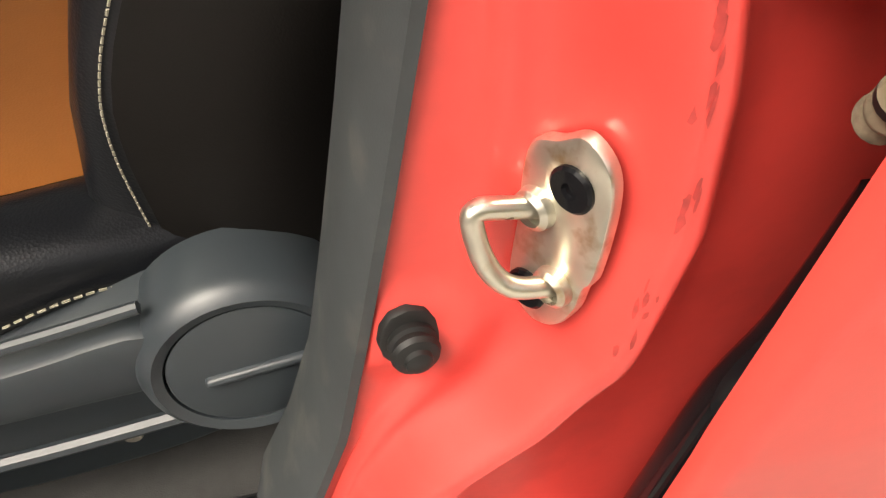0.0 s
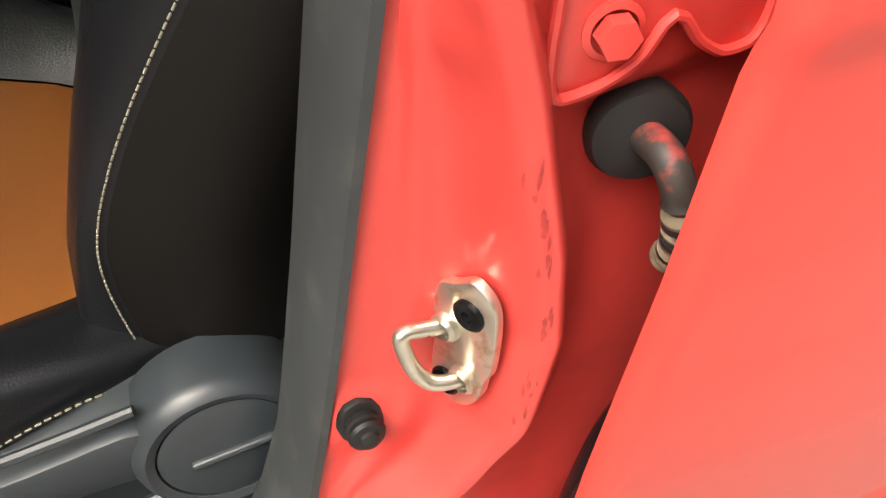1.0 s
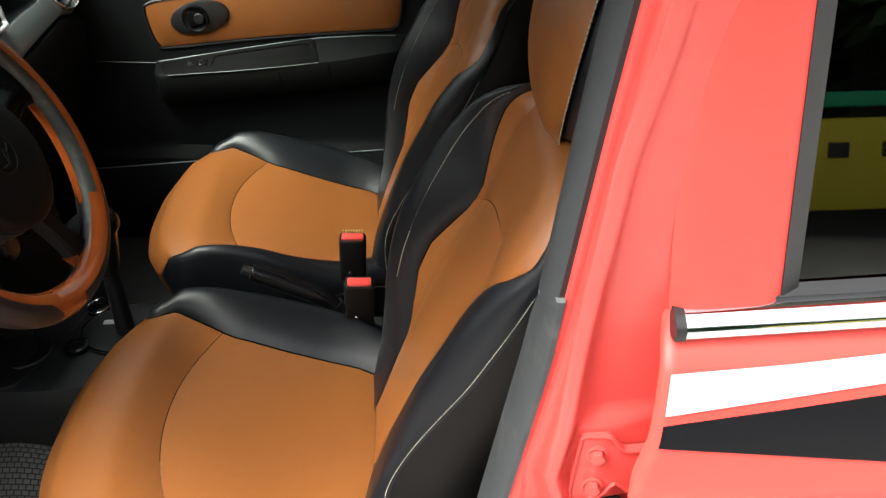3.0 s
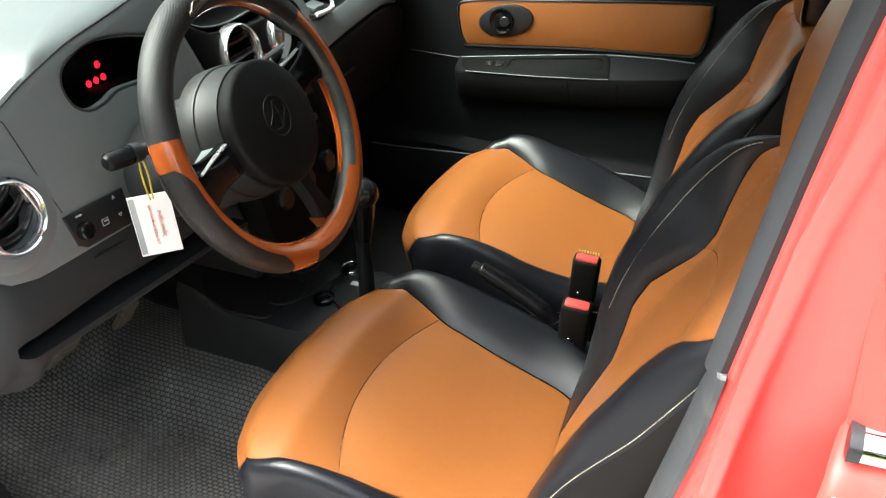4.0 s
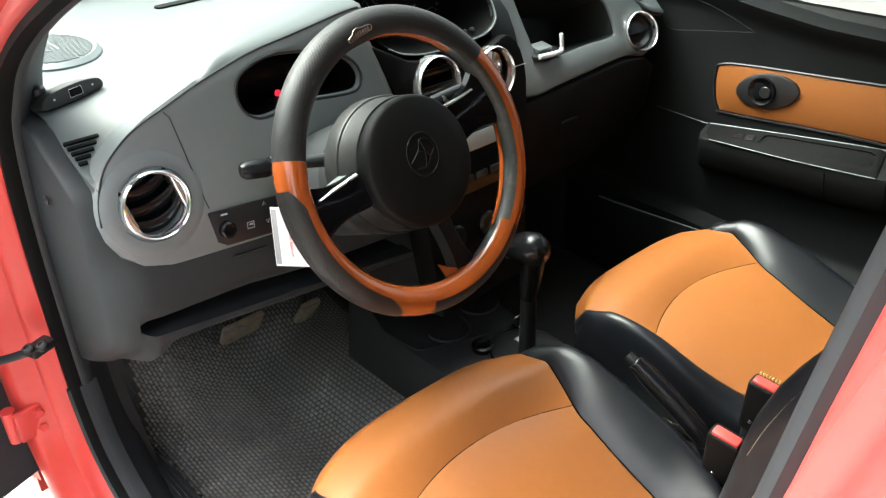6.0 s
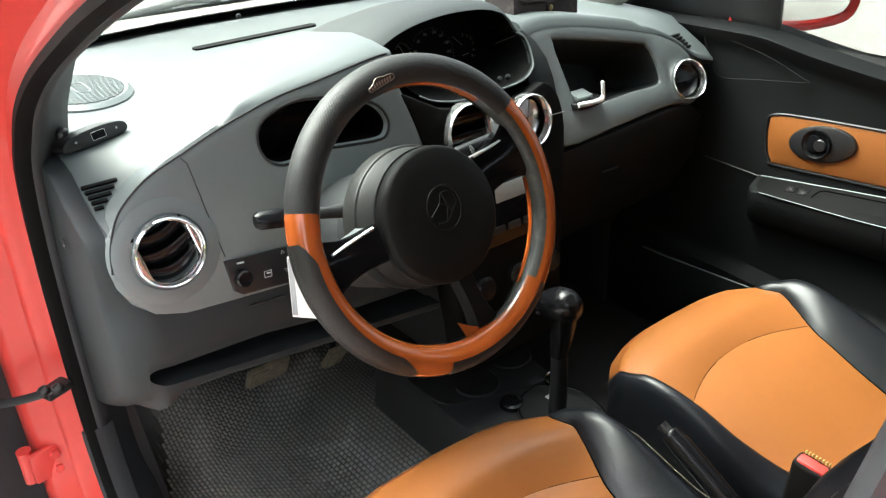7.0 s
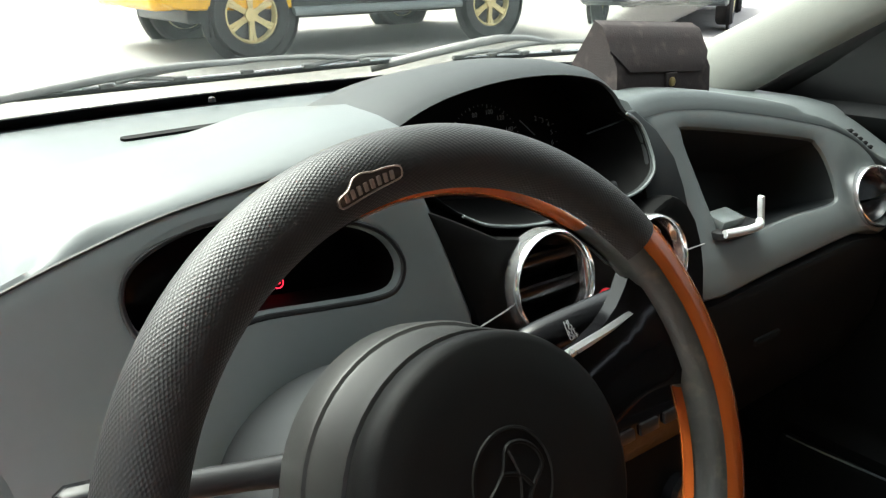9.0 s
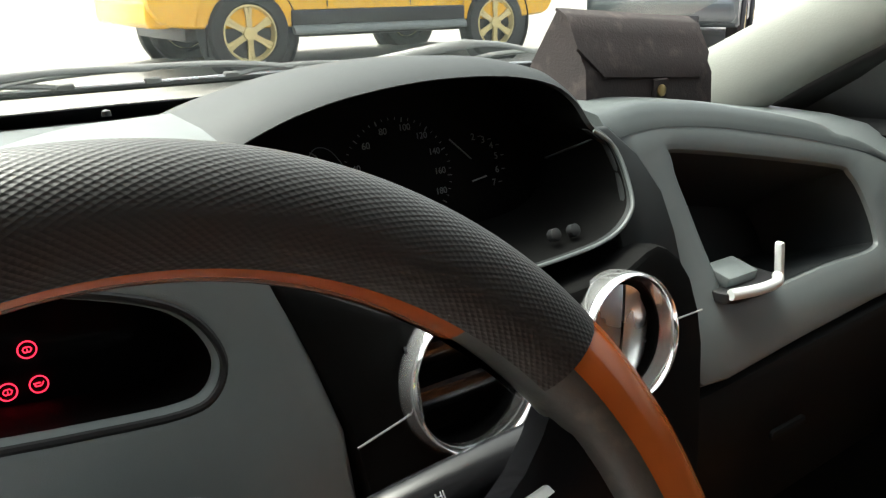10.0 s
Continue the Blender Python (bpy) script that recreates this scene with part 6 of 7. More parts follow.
def mat_ribs():
    verts, faces = [], []
    rx, ry = 0.0116, 0.0074
    for i in range(86):
        for j in range(72):
            x = -0.89 + rx * i + (0.5 * rx if j % 2 else 0)
            y = -0.56 + ry * j
            if y < mat_edge(x) + 0.008 or y > -0.055 or x > 0.0:
                continue
            z = mat_z(x, y)
            slope = (mat_z(x + 0.004, y) - z) / 0.004
            slopy = (mat_z(x, y + 0.004) - z) / 0.004
            wear = 1 - 0.75 * smooth(-0.37, -0.24, y + 0.06 * math.sin(x * 17)) * smooth(-0.80, -0.66, x)
            k = len(verts)
            for dx, dy, h in ((-0.0056, -0.0029, 0.0003), (0.0056, -0.0029, 0.0003), (0.0056, 0.0029, 0.0003), (-0.0056, 0.0029, 0.0003), (-0.0040, -0.0015, 0.0026), (0.0034, -0.0015, 0.0046), (0.0034, 0.0015, 0.0046), (-0.0040, 0.0015, 0.0026)):
                verts.append((x + dx * 0.86, y + dy, z + h * wear + slope * dx * 0.86 + slopy * dy))
            faces += [(k + a, k + b, k + c, k + d) for a, b, c, d in ((4, 5, 6, 7), (0, 1, 5, 4), (1, 2, 6, 5), (2, 3, 7, 6), (3, 0, 4, 7))]
    me = bpy.data.meshes.new("mat_relief")
    me.from_pydata(verts, [], faces)
    me.materials.append(MAT_RUBBER)
    ob = new("mat_relief", me)
    ob.parent = mat_thing
    ob.matrix_parent_inverse = mat_thing.matrix_basis.inverted()
    ob["kind"] = "stuff"


mat_ribs()

# pedals
PED = material("worn_pedal_rubber", (0.24, 0.21, 0.155), 0.8, var=0.35, scale=40)


def pedal(name, place, size, tilt, label, bars):
    t = thing(name, (place[0], place[1], 0.28), label, "pedal")
    m = pose(*place, 0, tilt, 0)
    p = part("pedal_pad", block((0.012, size[0], size[1]), m, 0.004, 2), PED, t)
    for i in range(bars):
        part("pad_rib", block((0.006, size[0] * 0.9, 0.004), m @ Matrix.Translation((0.007, 0, -size[1] * 0.38 + size[1] * 0.76 * i / (bars - 1))), 0.0015, 1), PED, p)
    part("pedal_arm", tube([m @ Vector((-0.006, 0, 0.0)), m @ Vector((-0.05, 0, 0.06)), Vector((place[0] - 0.12, place[1], place[2] + 0.22))], 0.008, 10), BLACK, t)


pedal("brake_pedal", (-0.66, -0.280, 0.412), (0.090, 0.055), 28, "worn tan rubber brake pedal", 5)
pedal("accelerator_pedal", (-0.625, -0.149, 0.407), (0.044, 0.075), 35, "worn ribbed accelerator pedal", 6)

# things left in the car
card = thing("service_card", (-0.225, -0.40, 0.87), "white printed service reminder card hanging from a yellow cord", "card")
CM = axis((-0.250, -0.390, 0.832), (0.62, -0.785, 0.12), (0.785, 0.62, 0)) @ pose(0, 0, 0, 0, 0, 2)
part("card_sheet", block((0.052, 0.084, 0.0012), CM, 0.0004, 1), WHITE, card)
PINK = material("red_print", (0.55, 0.12, 0.10), 0.7)
lettering("PHIẾU NHẮC", 0.0062, CM @ pose(0.008, 0.0, 0.0012, 0, 0, -90), PINK, card)
lettering("BẢO DƯỠNG ĐỊNH KỲ", 0.0052, CM @ pose(-0.002, 0.0, 0.0012, 0, 0, -90), PINK, card)
part("print_band", block((0.007, 0.078, 0.0004), CM @ Matrix.Translation((-0.0215, 0, 0.0008)), 0.0001, 1), material("grey_print_band", (0.35, 0.36, 0.38), 0.7, var=0.5, fine=900), card, "band of small grey print")
part("cord", tube(spline([(-0.249, -0.389, 0.868), (-0.246, -0.396, 0.90), (-0.232, -0.408, 0.948), (-0.240, -0.392, 0.91), (-0.247, -0.386, 0.869)], 6), 0.0012, 6), material("yellow_cord", (0.55, 0.42, 0.03), 0.6), card, "thin yellow cord")

gadget = thing("tyre_monitor", (-0.485, -0.535, 1.0), "small black display gadget on the dashboard corner", "gadget")
GA = axis((-0.480, -0.540, 1.012), (0.93, 0.32, 0.20), (-0.34, 0.94, 0.02))
bar = [(p.x, p.y) for p in spline([(-0.047, -0.009, 0), (-0.030, -0.011, 0), (0.0, -0.0115, 0), (0.036, -0.011, 0), (0.047, -0.006, 0), (0.043, 0.004, 0), (0.020, 0.0085, 0), (-0.010, 0.0090, 0), (-0.036, 0.0065, 0), (-0.048, -0.001, 0)], 4, True)]
part("gadget_body", plate(lambda u, v, d: GA @ Vector((u, v, d)), bar, depth=0.024, bevel=0.0025, back=True), BLACK, gadget)
part("gadget_window", plate(lambda u, v, d: GA @ Vector((u, v - 0.001, d + 0.0012)), rounded(0.020, 0.010, 0.001, 2, 0.002, 0.0), depth=0.002, bevel=0.0003), GLOSS, gadget)
part("gadget_frame", tube([GA @ Vector((x, y - 0.001, 0.0014)) for x, y in rounded(0.020, 0.010, 0.001, 2, 0.002, 0.0)], 0.0003, 5, True), SYMBOL, gadget)
for u in (-0.030, 0.030):
    part("gadget_key", revolve([(0.0016, 0), (0.0014, 0.0008), (0, 0.0009)], GA @ Matrix.Translation((u, -0.001, 0.0)), 10), SYMBOL, gadget)
part("solar_panel", plate(lambda u, v, d: GA @ Vector((u, 0.0086 + d - abs(u) * 0.06, -0.012 + v)), rounded(0.062, 0.016, 0.003, 3, 0.0, 0.0), depth=0.002, bevel=0.0004), GLOSS, gadget)
part("gadget_plug", revolve([(0.0075, -0.012), (0.0085, 0.0), (0.008, 0.004), (0.005, 0.006), (0, 0.006)], axis((-0.493, -0.577, 1.019), (0.1, 0, 1)), 14), BLACK, gadget, "ribbed round plug")
part("gadget_cable", tube(spline([(-0.496, -0.580, 1.018), (-0.515, -0.600, 1.010), (-0.53, -0.612, 1.006)], 5), 0.0018, 6), BLACK, gadget, "thin black cable")

case = thing("glasses_case", (-0.49, 0.235, 1.045), "dark brown suede glasses case with a brass stud", "glasses case")
SUEDE = material("brown_suede", (0.024, 0.0168, 0.0168), 0.85, var=0.3, scale=25, bump=0.5, bump_scale=500, dirt=(0.09, 0.065, 0.06), dirt_amount=0.5)
cb, ch = 1.043, 0.085


def case_pt(y, a):
    """a: 0 lower front, 1 upper front, 2 apex, 3 rear bottom."""
    base = cb - 0.07 * (y - 0.24)
    return [Vector((-0.452, y, base)), Vector((-0.455, y, base + 0.036)), Vector((-0.478, y, base + 0.076)), Vector((-0.490, y, base + 0.082)), Vector((-0.545, y, base))][a]


part("case_body", loft([[case_pt(y, k) for k in range(5)] for y in (0.160, 0.163, 0.20, 0.28, 0.317, 0.320)]), SUEDE, case)
flap = [(0.158, 0.0), (0.322, 0.0), (0.322, 0.60), (0.300, 0.98), (0.180, 0.98), (0.158, 0.60)]


def on_flap(y, t, d):
    a, b = case_pt(y, 3), case_pt(y, 2)
    c, e = case_pt(y, 1), case_pt(y, 0)
    p = a.lerp(b, t / 0.2) if t < 0.2 else b.lerp(c, (t - 0.2) / 0.65) if t < 0.85 else c.lerp(e, (t - 0.85) / 0.8)
    return p + Vector((0.7, 0, 0.5)) * (d + 0.003)


bm = bmesh.new()
ts = [0.0, 0.1, 0.2, 0.4, 0.6, 0.8, 0.98]
rows = []
for t in ts:
    lo = 0.157 + (0.022 * (t - 0.6) / 0.38 if t > 0.6 else 0)
    hi = 0.323 - (0.022 * (t - 0.6) / 0.38 if t > 0.6 else 0)
    rows.append([on_flap(lo + (hi - lo) * k / 8, t, 0) for k in range(9)])
surf_rows = [[bm.verts.new(p) for p in r] for r in rows]
for a, b in zip(surf_rows, surf_rows[1:]):
    bridge(bm, a, b, False)
low = [[bm.verts.new(v.co - Vector((0.0020, 0, 0.0016))) for v in r] for r in surf_rows]
bridge(bm, surf_rows[-1], low[-1], False)
bridge(bm, [r[0] for r in surf_rows], [r[0] for r in low], False)
bridge(bm, [r[-1] for r in surf_rows], [r[-1] for r in low], False)
part("case_flap", bm, SUEDE, case, "folded suede flap")
part("stud", revolve([(0.0055, 0), (0.005, 0.002), (0.003, 0.003), (0, 0.0032)], axis((-0.4512, 0.247, cb + 0.020), (1, 0, 0.1), (0, 1, 0)), 20), material("brass", (0.5, 0.38, 0.18), 0.3, metal=1), case, "brass snap stud")
part("stud_tab", block((0.004, 0.018, 0.018), pose(-0.4525, 0.247, cb + 0.021), 0.001, 1), SUEDE, case)

phone = thing("phone_cradle", (-0.36, 0.23, 0.92), "white plastic phone cradle lying in the cubby", "phone cradle")
PALE = material("pale_plastic", (0.6, 0.62, 0.63), 0.3)
part("cradle_base", plate(lambda u, v, d: Vector((-0.345 + v, u, 0.925 + d)), rounded(0.075, 0.040, 0.010, 4, 0.232, -0.004), depth=0.008, bevel=0.002), BLACK, phone, "dark cradle base")
part("cradle_front", tube(spline([(-0.330, 0.198, 0.925), (-0.324, 0.225, 0.925), (-0.325, 0.250, 0.925), (-0.332, 0.262, 0.926)], 4), 0.0045, 10), PALE, phone, "white front edge")
part("cradle_arm", block((0.007, 0.005, 0.034), pose(-0.332, 0.262, 0.938, 10, 0, 0), 0.0015, 2), PALE, phone, "white upright arm")
part("cradle_plate", block((0.026, 0.038, 0.010), pose(-0.352, 0.226, 0.931, 0, 12, 0), 0.002, 2), GREY, phone, "grey plate")


# ---- passenger door ----
far_door = thing("passenger_door", (0.0, 0.66, 0.3), "closed passenger door lined in dark grey with an orange insert", "car door")


def belt_z(x):
    return table([(-0.62, 0.99), (-0.43, 0.998), (-0.25, 1.000), (-0.146, 0.982), (-0.015, 0.967), (0.2, 0.962), (0.6, 0.965)], x)


def lining(u, v):
    x = -0.62 + 1.17 * u
    top = belt_z(x)
    z = 0.23 + (top - 0.23) * v
    y = 0.640 - 0.010 * smooth(0.5, 0.75, z) + 0.006 * math.sin(z * 9) - 0.022 * smooth(top - 0.05, top - 0.015, z) + 0.03 * smooth(top - 0.012, top, z) ** 2
    y -= 0.025 * smooth(0.505, 0.485, z)
    return (x, y, z)


part("door_lining", surf(lining, 40, 60, thick=0.05, inward=(0, 1, 0)), FAR_GREY, far_door, "grey moulded door lining, darkened for weak light")


def on_far(x, z, d=0.0):
    return Vector((x, 0.630 - d, z))


insert = [(p.x, p.y) for p in spline([(-0.213, 0.825, 0), (-0.203, 0.841, 0), (-0.15, 0.850, 0), (0.0, 0.862, 0), (0.30, 0.884, 0), (0.335, 0.872, 0), (0.330, 0.80, 0), (0.315, 0.779, 0), (0.28, 0.775, 0), (0.05, 0.765, 0), (-0.17, 0.747, 0), (-0.196, 0.752, 0), (-0.208, 0.78, 0)], 4, True)]
part("orange_insert", plate(on_far, insert, depth=0.02, bevel=0.005), ORANGE, far_door, "orange leather door insert")
part("insert_edge", tube([on_far(x, z, -0.001) for x, z in offset(ccw(insert), -0.002)], 0.0025, 6, True), BLACK, far_door)
sp = [(-0.100 + 0.064 * math.cos(a), 0.811 + 0.036 * math.sin(a) + 0.010 * math.cos(a)) for a in (2 * math.pi * i / 48 for i in range(48))]
handle = part("handle_recess", plate(lambda u, v, d: on_far(u, v, d + 0.006), sp, depth=0.02, bevel=0.005), BLACK, far_door, "oval black door release")
HM = axis(on_far(-0.108, 0.811, 0.007), (0, -1, 0), (1, 0, 0))
part("recess_cup", revolve([(0.029, 0.0), (0.027, 0.004), (0.022, 0.001), (0.0, -0.001)], HM, 36), DARK, handle)
part("release_lever", plate(lambda u, v, d: HM @ Vector((u, v, d + 0.005)), rounded(0.024, 0.034, 0.010, 5, -0.004, 0.0), depth=0.004, bevel=0.002), GLOSS, handle)
part("speaker_dot", revolve([(0.012, 0.004), (0.010, 0.006), (0, 0.006)], HM @ Matrix.Translation((0.008, 0.0, 0)), 20), BLACK, handle)


def arm_top(x):
    return table([(-0.21, 0.714), (0.0, 0.743), (0.13, 0.760), (0.25, 0.764), (0.35, 0.762)], x)


def arm_edge(x):
    return table([(-0.21, 0.699), (0.0, 0.711), (0.15, 0.722), (0.27, 0.738), (0.35, 0.742)], x)


def on_arm(x, k, d=0.0):
    """Point on the sloping top of the armrest: k from the lining to the inner edge."""
    return Vector((x, 0.628 - 0.053 * k, arm_top(x) * (1 - k) + arm_edge(x) * k)) + Vector((0, -0.49, 0.87)) * d


def arm_ring(x, k):
    t, e = arm_top(x), arm_edge(x)
    out = lambda y: 0.632 - (0.632 - y) * k
    return [Vector((x, 0.640, t)), Vector((x, out(0.628), t)), Vector((x, out(0.580), e + 0.004)), Vector((x, out(0.575), e)), Vector((x, out(0.574), e - 0.006)), Vector((x, out(0.579), e - 0.030)), Vector((x, out(0.590), e - 0.062)), Vector((x, out(0.606), e - 0.078)), Vector((x, 0.640, e - 0.088))]


part("armrest", loft([arm_ring(x, k) for x, k in ((-0.212, 0.25), (-0.210, 0.6), (-0.204, 0.82), (-0.193, 0.96), (-0.18, 1), (-0.10, 1), (0.0, 1), (0.10, 1), (0.20, 1), (0.28, 0.96), (0.32, 0.82), (0.345, 0.4), (0.350, 0.15))]), FAR_GREY, far_door, "grey moulded armrest, darkened for weak light")
cup = [(-0.078, 0.26), (-0.070, 0.20), (0.118, 0.20), (0.128, 0.27), (0.134, 0.62), (0.126, 0.72), (-0.07, 0.72), (-0.084, 0.62)]
arm_panel = part("armrest_panel", plate(lambda u, v, d: on_arm(u, v, d + 0.0035), ccw([(-0.196, 0.10), (-0.05, 0.05), (0.135, 0.05), (0.143, 0.15), (0.152, 0.97), (0.0, 1.03), (-0.150, 1.05), (-0.178, 0.99), (-0.192, 0.70), (-0.200, 0.30)]), [ccw(cup)], depth=0.006, bevel=0.0014, hole_bevel=0.001), PIT, far_door, "gloss black armrest panel with a pull recess")
part("pull_cup", plate(lambda u, v, d: on_arm(u, v, d + 0.0008), ccw(cup), depth=0.002, bevel=0.0003), PIT, arm_panel)
# edge highlight laid on the armrest panel as a thin grey tube
part("panel_edge", tube([on_arm(x, 1.0 + 0.03 * math.sin((x + 0.18) * 9.5), 0.0030) for x in (-0.176, -0.15, -0.10, -0.05, 0.0, 0.05, 0.10, 0.15)], 0.0010, 6), GREY, arm_panel, "highlight on the panel's lower edge, drawn as a grey tube")
part("top_edge", tube([on_arm(x, 0.02, 0.0012) for x in (-0.205, -0.15, -0.05, 0.05, 0.15, 0.25, 0.32)], 0.0016, 6), GREY, arm_panel, "paler upper edge")
for x in (-0.128, -0.103):
    part("window_switch", plate(lambda u, v, d: on_arm(u, v, d + 0.0055), ccw([(x - 0.010, 0.38), (x + 0.010, 0.34), (x + 0.012, 0.62), (x - 0.008, 0.66)]), depth=0.004, bevel=0.0012), DARK, arm_panel, "window switch")
for x in (0.062, 0.170):
    part("armrest_seam", tube([Vector((x + 0.002 * i, 0.632 - (0.632 - y) * 1.004, arm_edge(x) + dz)) for i, (y, dz) in enumerate(((0.574, -0.008), (0.579, -0.030), (0.590, -0.062), (0.606, -0.078)))], 0.0007, 6), PIT, far_door)
part("lining_crease", tube([on_far(-0.34, 0.718, 0.002), on_far(-0.21, 0.712, 0.002)], 0.0012, 6), BLACK, far_door)
sail = [(p.x, p.y) for p in spline([(-0.378, 0.968, 0), (-0.36, 0.972, 0), (-0.25, 0.955, 0), (-0.16, 0.925, 0), (-0.155, 0.918, 0), (-0.25, 0.903, 0), (-0.32, 0.892, 0), (-0.345, 0.905, 0)], 4, True)]
part("moulded_triangle", tube([on_far(x, z, 0.0065) for x, z in sail], 0.0012, 6, True), FAR_GREY, far_door)
part("map_pocket", loft([[Vector((x, 0.625, 0.33)), Vector((x, 0.585, 0.34)), Vector((x, 0.575, 0.47 + 0.03 * t)), Vector((x, 0.580, 0.478 + 0.03 * t)), Vector((x, 0.590, 0.474 + 0.03 * t)), Vector((x, 0.625, 0.46))] for x, t in ((-0.44, 0), (-0.38, 0), (-0.076, 0.55), (0.084, 0.62), (0.26, 0.9), (0.40, 1))]), FAR_GREY, far_door, "long map pocket")
# paler tube added to draw the highlight on the pocket's lip
part("pocket_edge", tube([(x, 0.578, 0.4795 + 0.03 * t) for x, t in ((-0.43, 0), (-0.38, 0), (-0.076, 0.55), (0.084, 0.62), (0.26, 0.9), (0.39, 1))], 0.0016, 6), GREY, far_door, "edge highlight of the map pocket, drawn as a grey tube")
part("far_window", surf(lambda u, v: (-0.30 + 0.80 * u + 0.0, 0.655 - 0.07 * v, 0.955 + 0.38 * v), 2, 2, thick=0.004, inward=(0, 1, 0)), DOOR_GLASS, far_door, "lightly tinted door window")
part("window_ledge", sweep_x([(0.640, 0.955), (0.660, 0.955), (0.665, 0.975), (0.652, 0.985)], -0.15, 0.55, 6), RUBBER, far_door)
part("quarter_panel", plate(lambda u, v, d: Vector((u, 0.648 - 0.18 * (v - 0.98) - d, v)), ccw([(-0.62, 0.98), (-0.235, 0.985), (-0.235, 1.16), (-0.30, 1.16)]), depth=0.01, bevel=0.002), BLACK, far_door, "black mirror sail panel")

mirror = thing("door_mirror", (-0.27, 0.80, 0.95), "red door mirror with a small round blind-spot mirror", "door mirror")
mo = [(p.x, p.y) for p in spline([(-0.105, -0.03, 0), (-0.09, -0.055, 0), (0.0, -0.06, 0), (0.085, -0.045, 0), (0.105, 0.0, 0), (0.09, 0.05, 0), (0.0, 0.065, 0), (-0.09, 0.06, 0), (-0.108, 0.02, 0)], 5, True)]
MM = axis((-0.250, 0.80, 1.032), (0.90, -0.42, 0.0), (0.42, 0.90, 0))
part("housing", loft([[MM @ Vector((x * k, y * k, d)) for x, y in mo] for d, k in ((-0.09, 0.5), (-0.07, 0.8), (-0.03, 1.0), (0.0, 1.02), (0.004, 0.98), (0.002, 0.88), (-0.006, 0.80))], caps=False), RED, mirror, "red mirror housing")
part("mirror_glass", plate(lambda u, v, d: MM @ Vector((u, v + 0.006, d - 0.003)), [(x * 0.84, y * 0.78) for x, y in mo], depth=0.003, bevel=0.0005), CHROME, mirror, "mirror glass")
bs = part("blind_spot_mirror", revolve([(0.024, 0), (0.024, 0.004), (0.021, 0.005), (0.0, 0.008)], MM @ Matrix.Translation((0.06, 0.02, -0.004)), 32), CHROME, mirror, "round blind-spot mirror")
part("mirror_arm", tube([MM @ Vector((-0.09, -0.03, -0.02)), (-0.33, 0.70, 0.985), (-0.36, 0.655, 0.99)], [0.022, 0.028, 0.03], 14), RED, mirror)

# ---- driver's door, swung open ----
near_door = thing("driver_door", (-0.62, -0.70, 0.3), "driver's door swung wide open, dark inner lining", "car door")
DO = Matrix.Translation((-0.70, -0.705, 0)) @ pose(0, 0, 0, 0, 0, -72)


def door_in(u, v):
    x = 1.05 * u
    top = 0.98 - 0.02 * u
    z = 0.33 + (top - 0.33) * v
    return DO @ Vector((x, 0.045 + 0.012 * math.sin(z * 9) - 0.0 * u, z))


part("inner_lining", surf(door_in, 20, 20, thick=0.05, inward=DO.to_3x3() @ Vector((0, -1, 0))), GREY_LOW, near_door, "dark grey inner lining")
part("outer_skin", surf(lambda u, v: DO @ Vector((-0.01 + 1.08 * u, -0.03 - 0.05 * math.sin(v * 2.6), 0.30 + 0.68 * v)), 16, 16, thick=0.02, inward=DO.to_3x3() @ Vector((0, 1, 0))), RED, near_door, "red outer skin")
part("door_end", surf(lambda u, v: DO @ Vector((-0.012, -0.06 + 0.10 * u, 0.30 + 0.68 * v)), 4, 10, thick=0.02, inward=DO.to_3x3() @ Vector((1, 0, 0))), RED, near_door)
part("edge_seal", tube([DO @ Vector((-0.004, 0.015, z)) for z in (0.33, 0.5, 0.7, 0.9, 0.99)], 0.010, 10), RUBBER, near_door, "black rubber edge seal")
part("window_frame", tube(spline([DO @ Vector(p) for p in ((0.02, 0.0, 0.98), (0.16, 0.03, 1.12), (0.42, 0.07, 1.27), (0.75, 0.09, 1.34), (1.0, 0.09, 1.33), (1.05, 0.04, 0.97))], 6), 0.018, 10), RED, near_door)
strap = thing("door_check_strap", (-0.52, -0.65, 0.62), "dark steel door check strap with bolts", "check strap")
part("strap_bracket", block((0.026, 0.040, 0.014), pose(-0.520, -0.662, 0.650, 0, 0, 20), 0.004, 2), BLACK, strap, "black strap bracket")
part("strap_bar", tube(spline([(-0.515, -0.664, 0.652), (-0.545, -0.700, 0.636), (-0.585, -0.740, 0.622), (-0.64, -0.775, 0.615)], 5), 0.0065, 10, flat=0.6), BLACK, strap)
for x, y in ((-0.506, -0.662), (-0.512, -0.679)):
    part("strap_bolt", revolve([(0.0085, -0.004), (0.0085, 0.002), (0.006, 0.004), (0.0035, 0.004), (0.003, 0.002), (0, 0.002)], axis((x, y, 0.660), (0.15, -0.35, 0.92), (1, 0, 0)), 14), RUBBER, strap)
for z in (0.48, 0.86):
    hg = part("door_hinge", block((0.012, 0.06, 0.055), pose(-0.592, -0.688, z, 0, 0, 10), 0.004, 2), RED_JAMB, near_door, "red painted front door hinge")
    part("knuckle", tube([(-0.602, -0.719, z - 0.03), (-0.602, -0.719, z + 0.03)], 0.011, 14), RED_JAMB, hg)
    for k in (-0.014, 0.014):
        part("bolt", revolve([(0.008, 0), (0.0075, 0.006), (0, 0.007)], axis((-0.586, -0.681, z + k), (1, 0, 0), (0, 1, 0)), 6), RED_JAMB, hg)

# ---- the rest of the shell ----
def pan_z(x):
    return 0.262 + 0.20 * smooth(-0.72, -0.95, x)


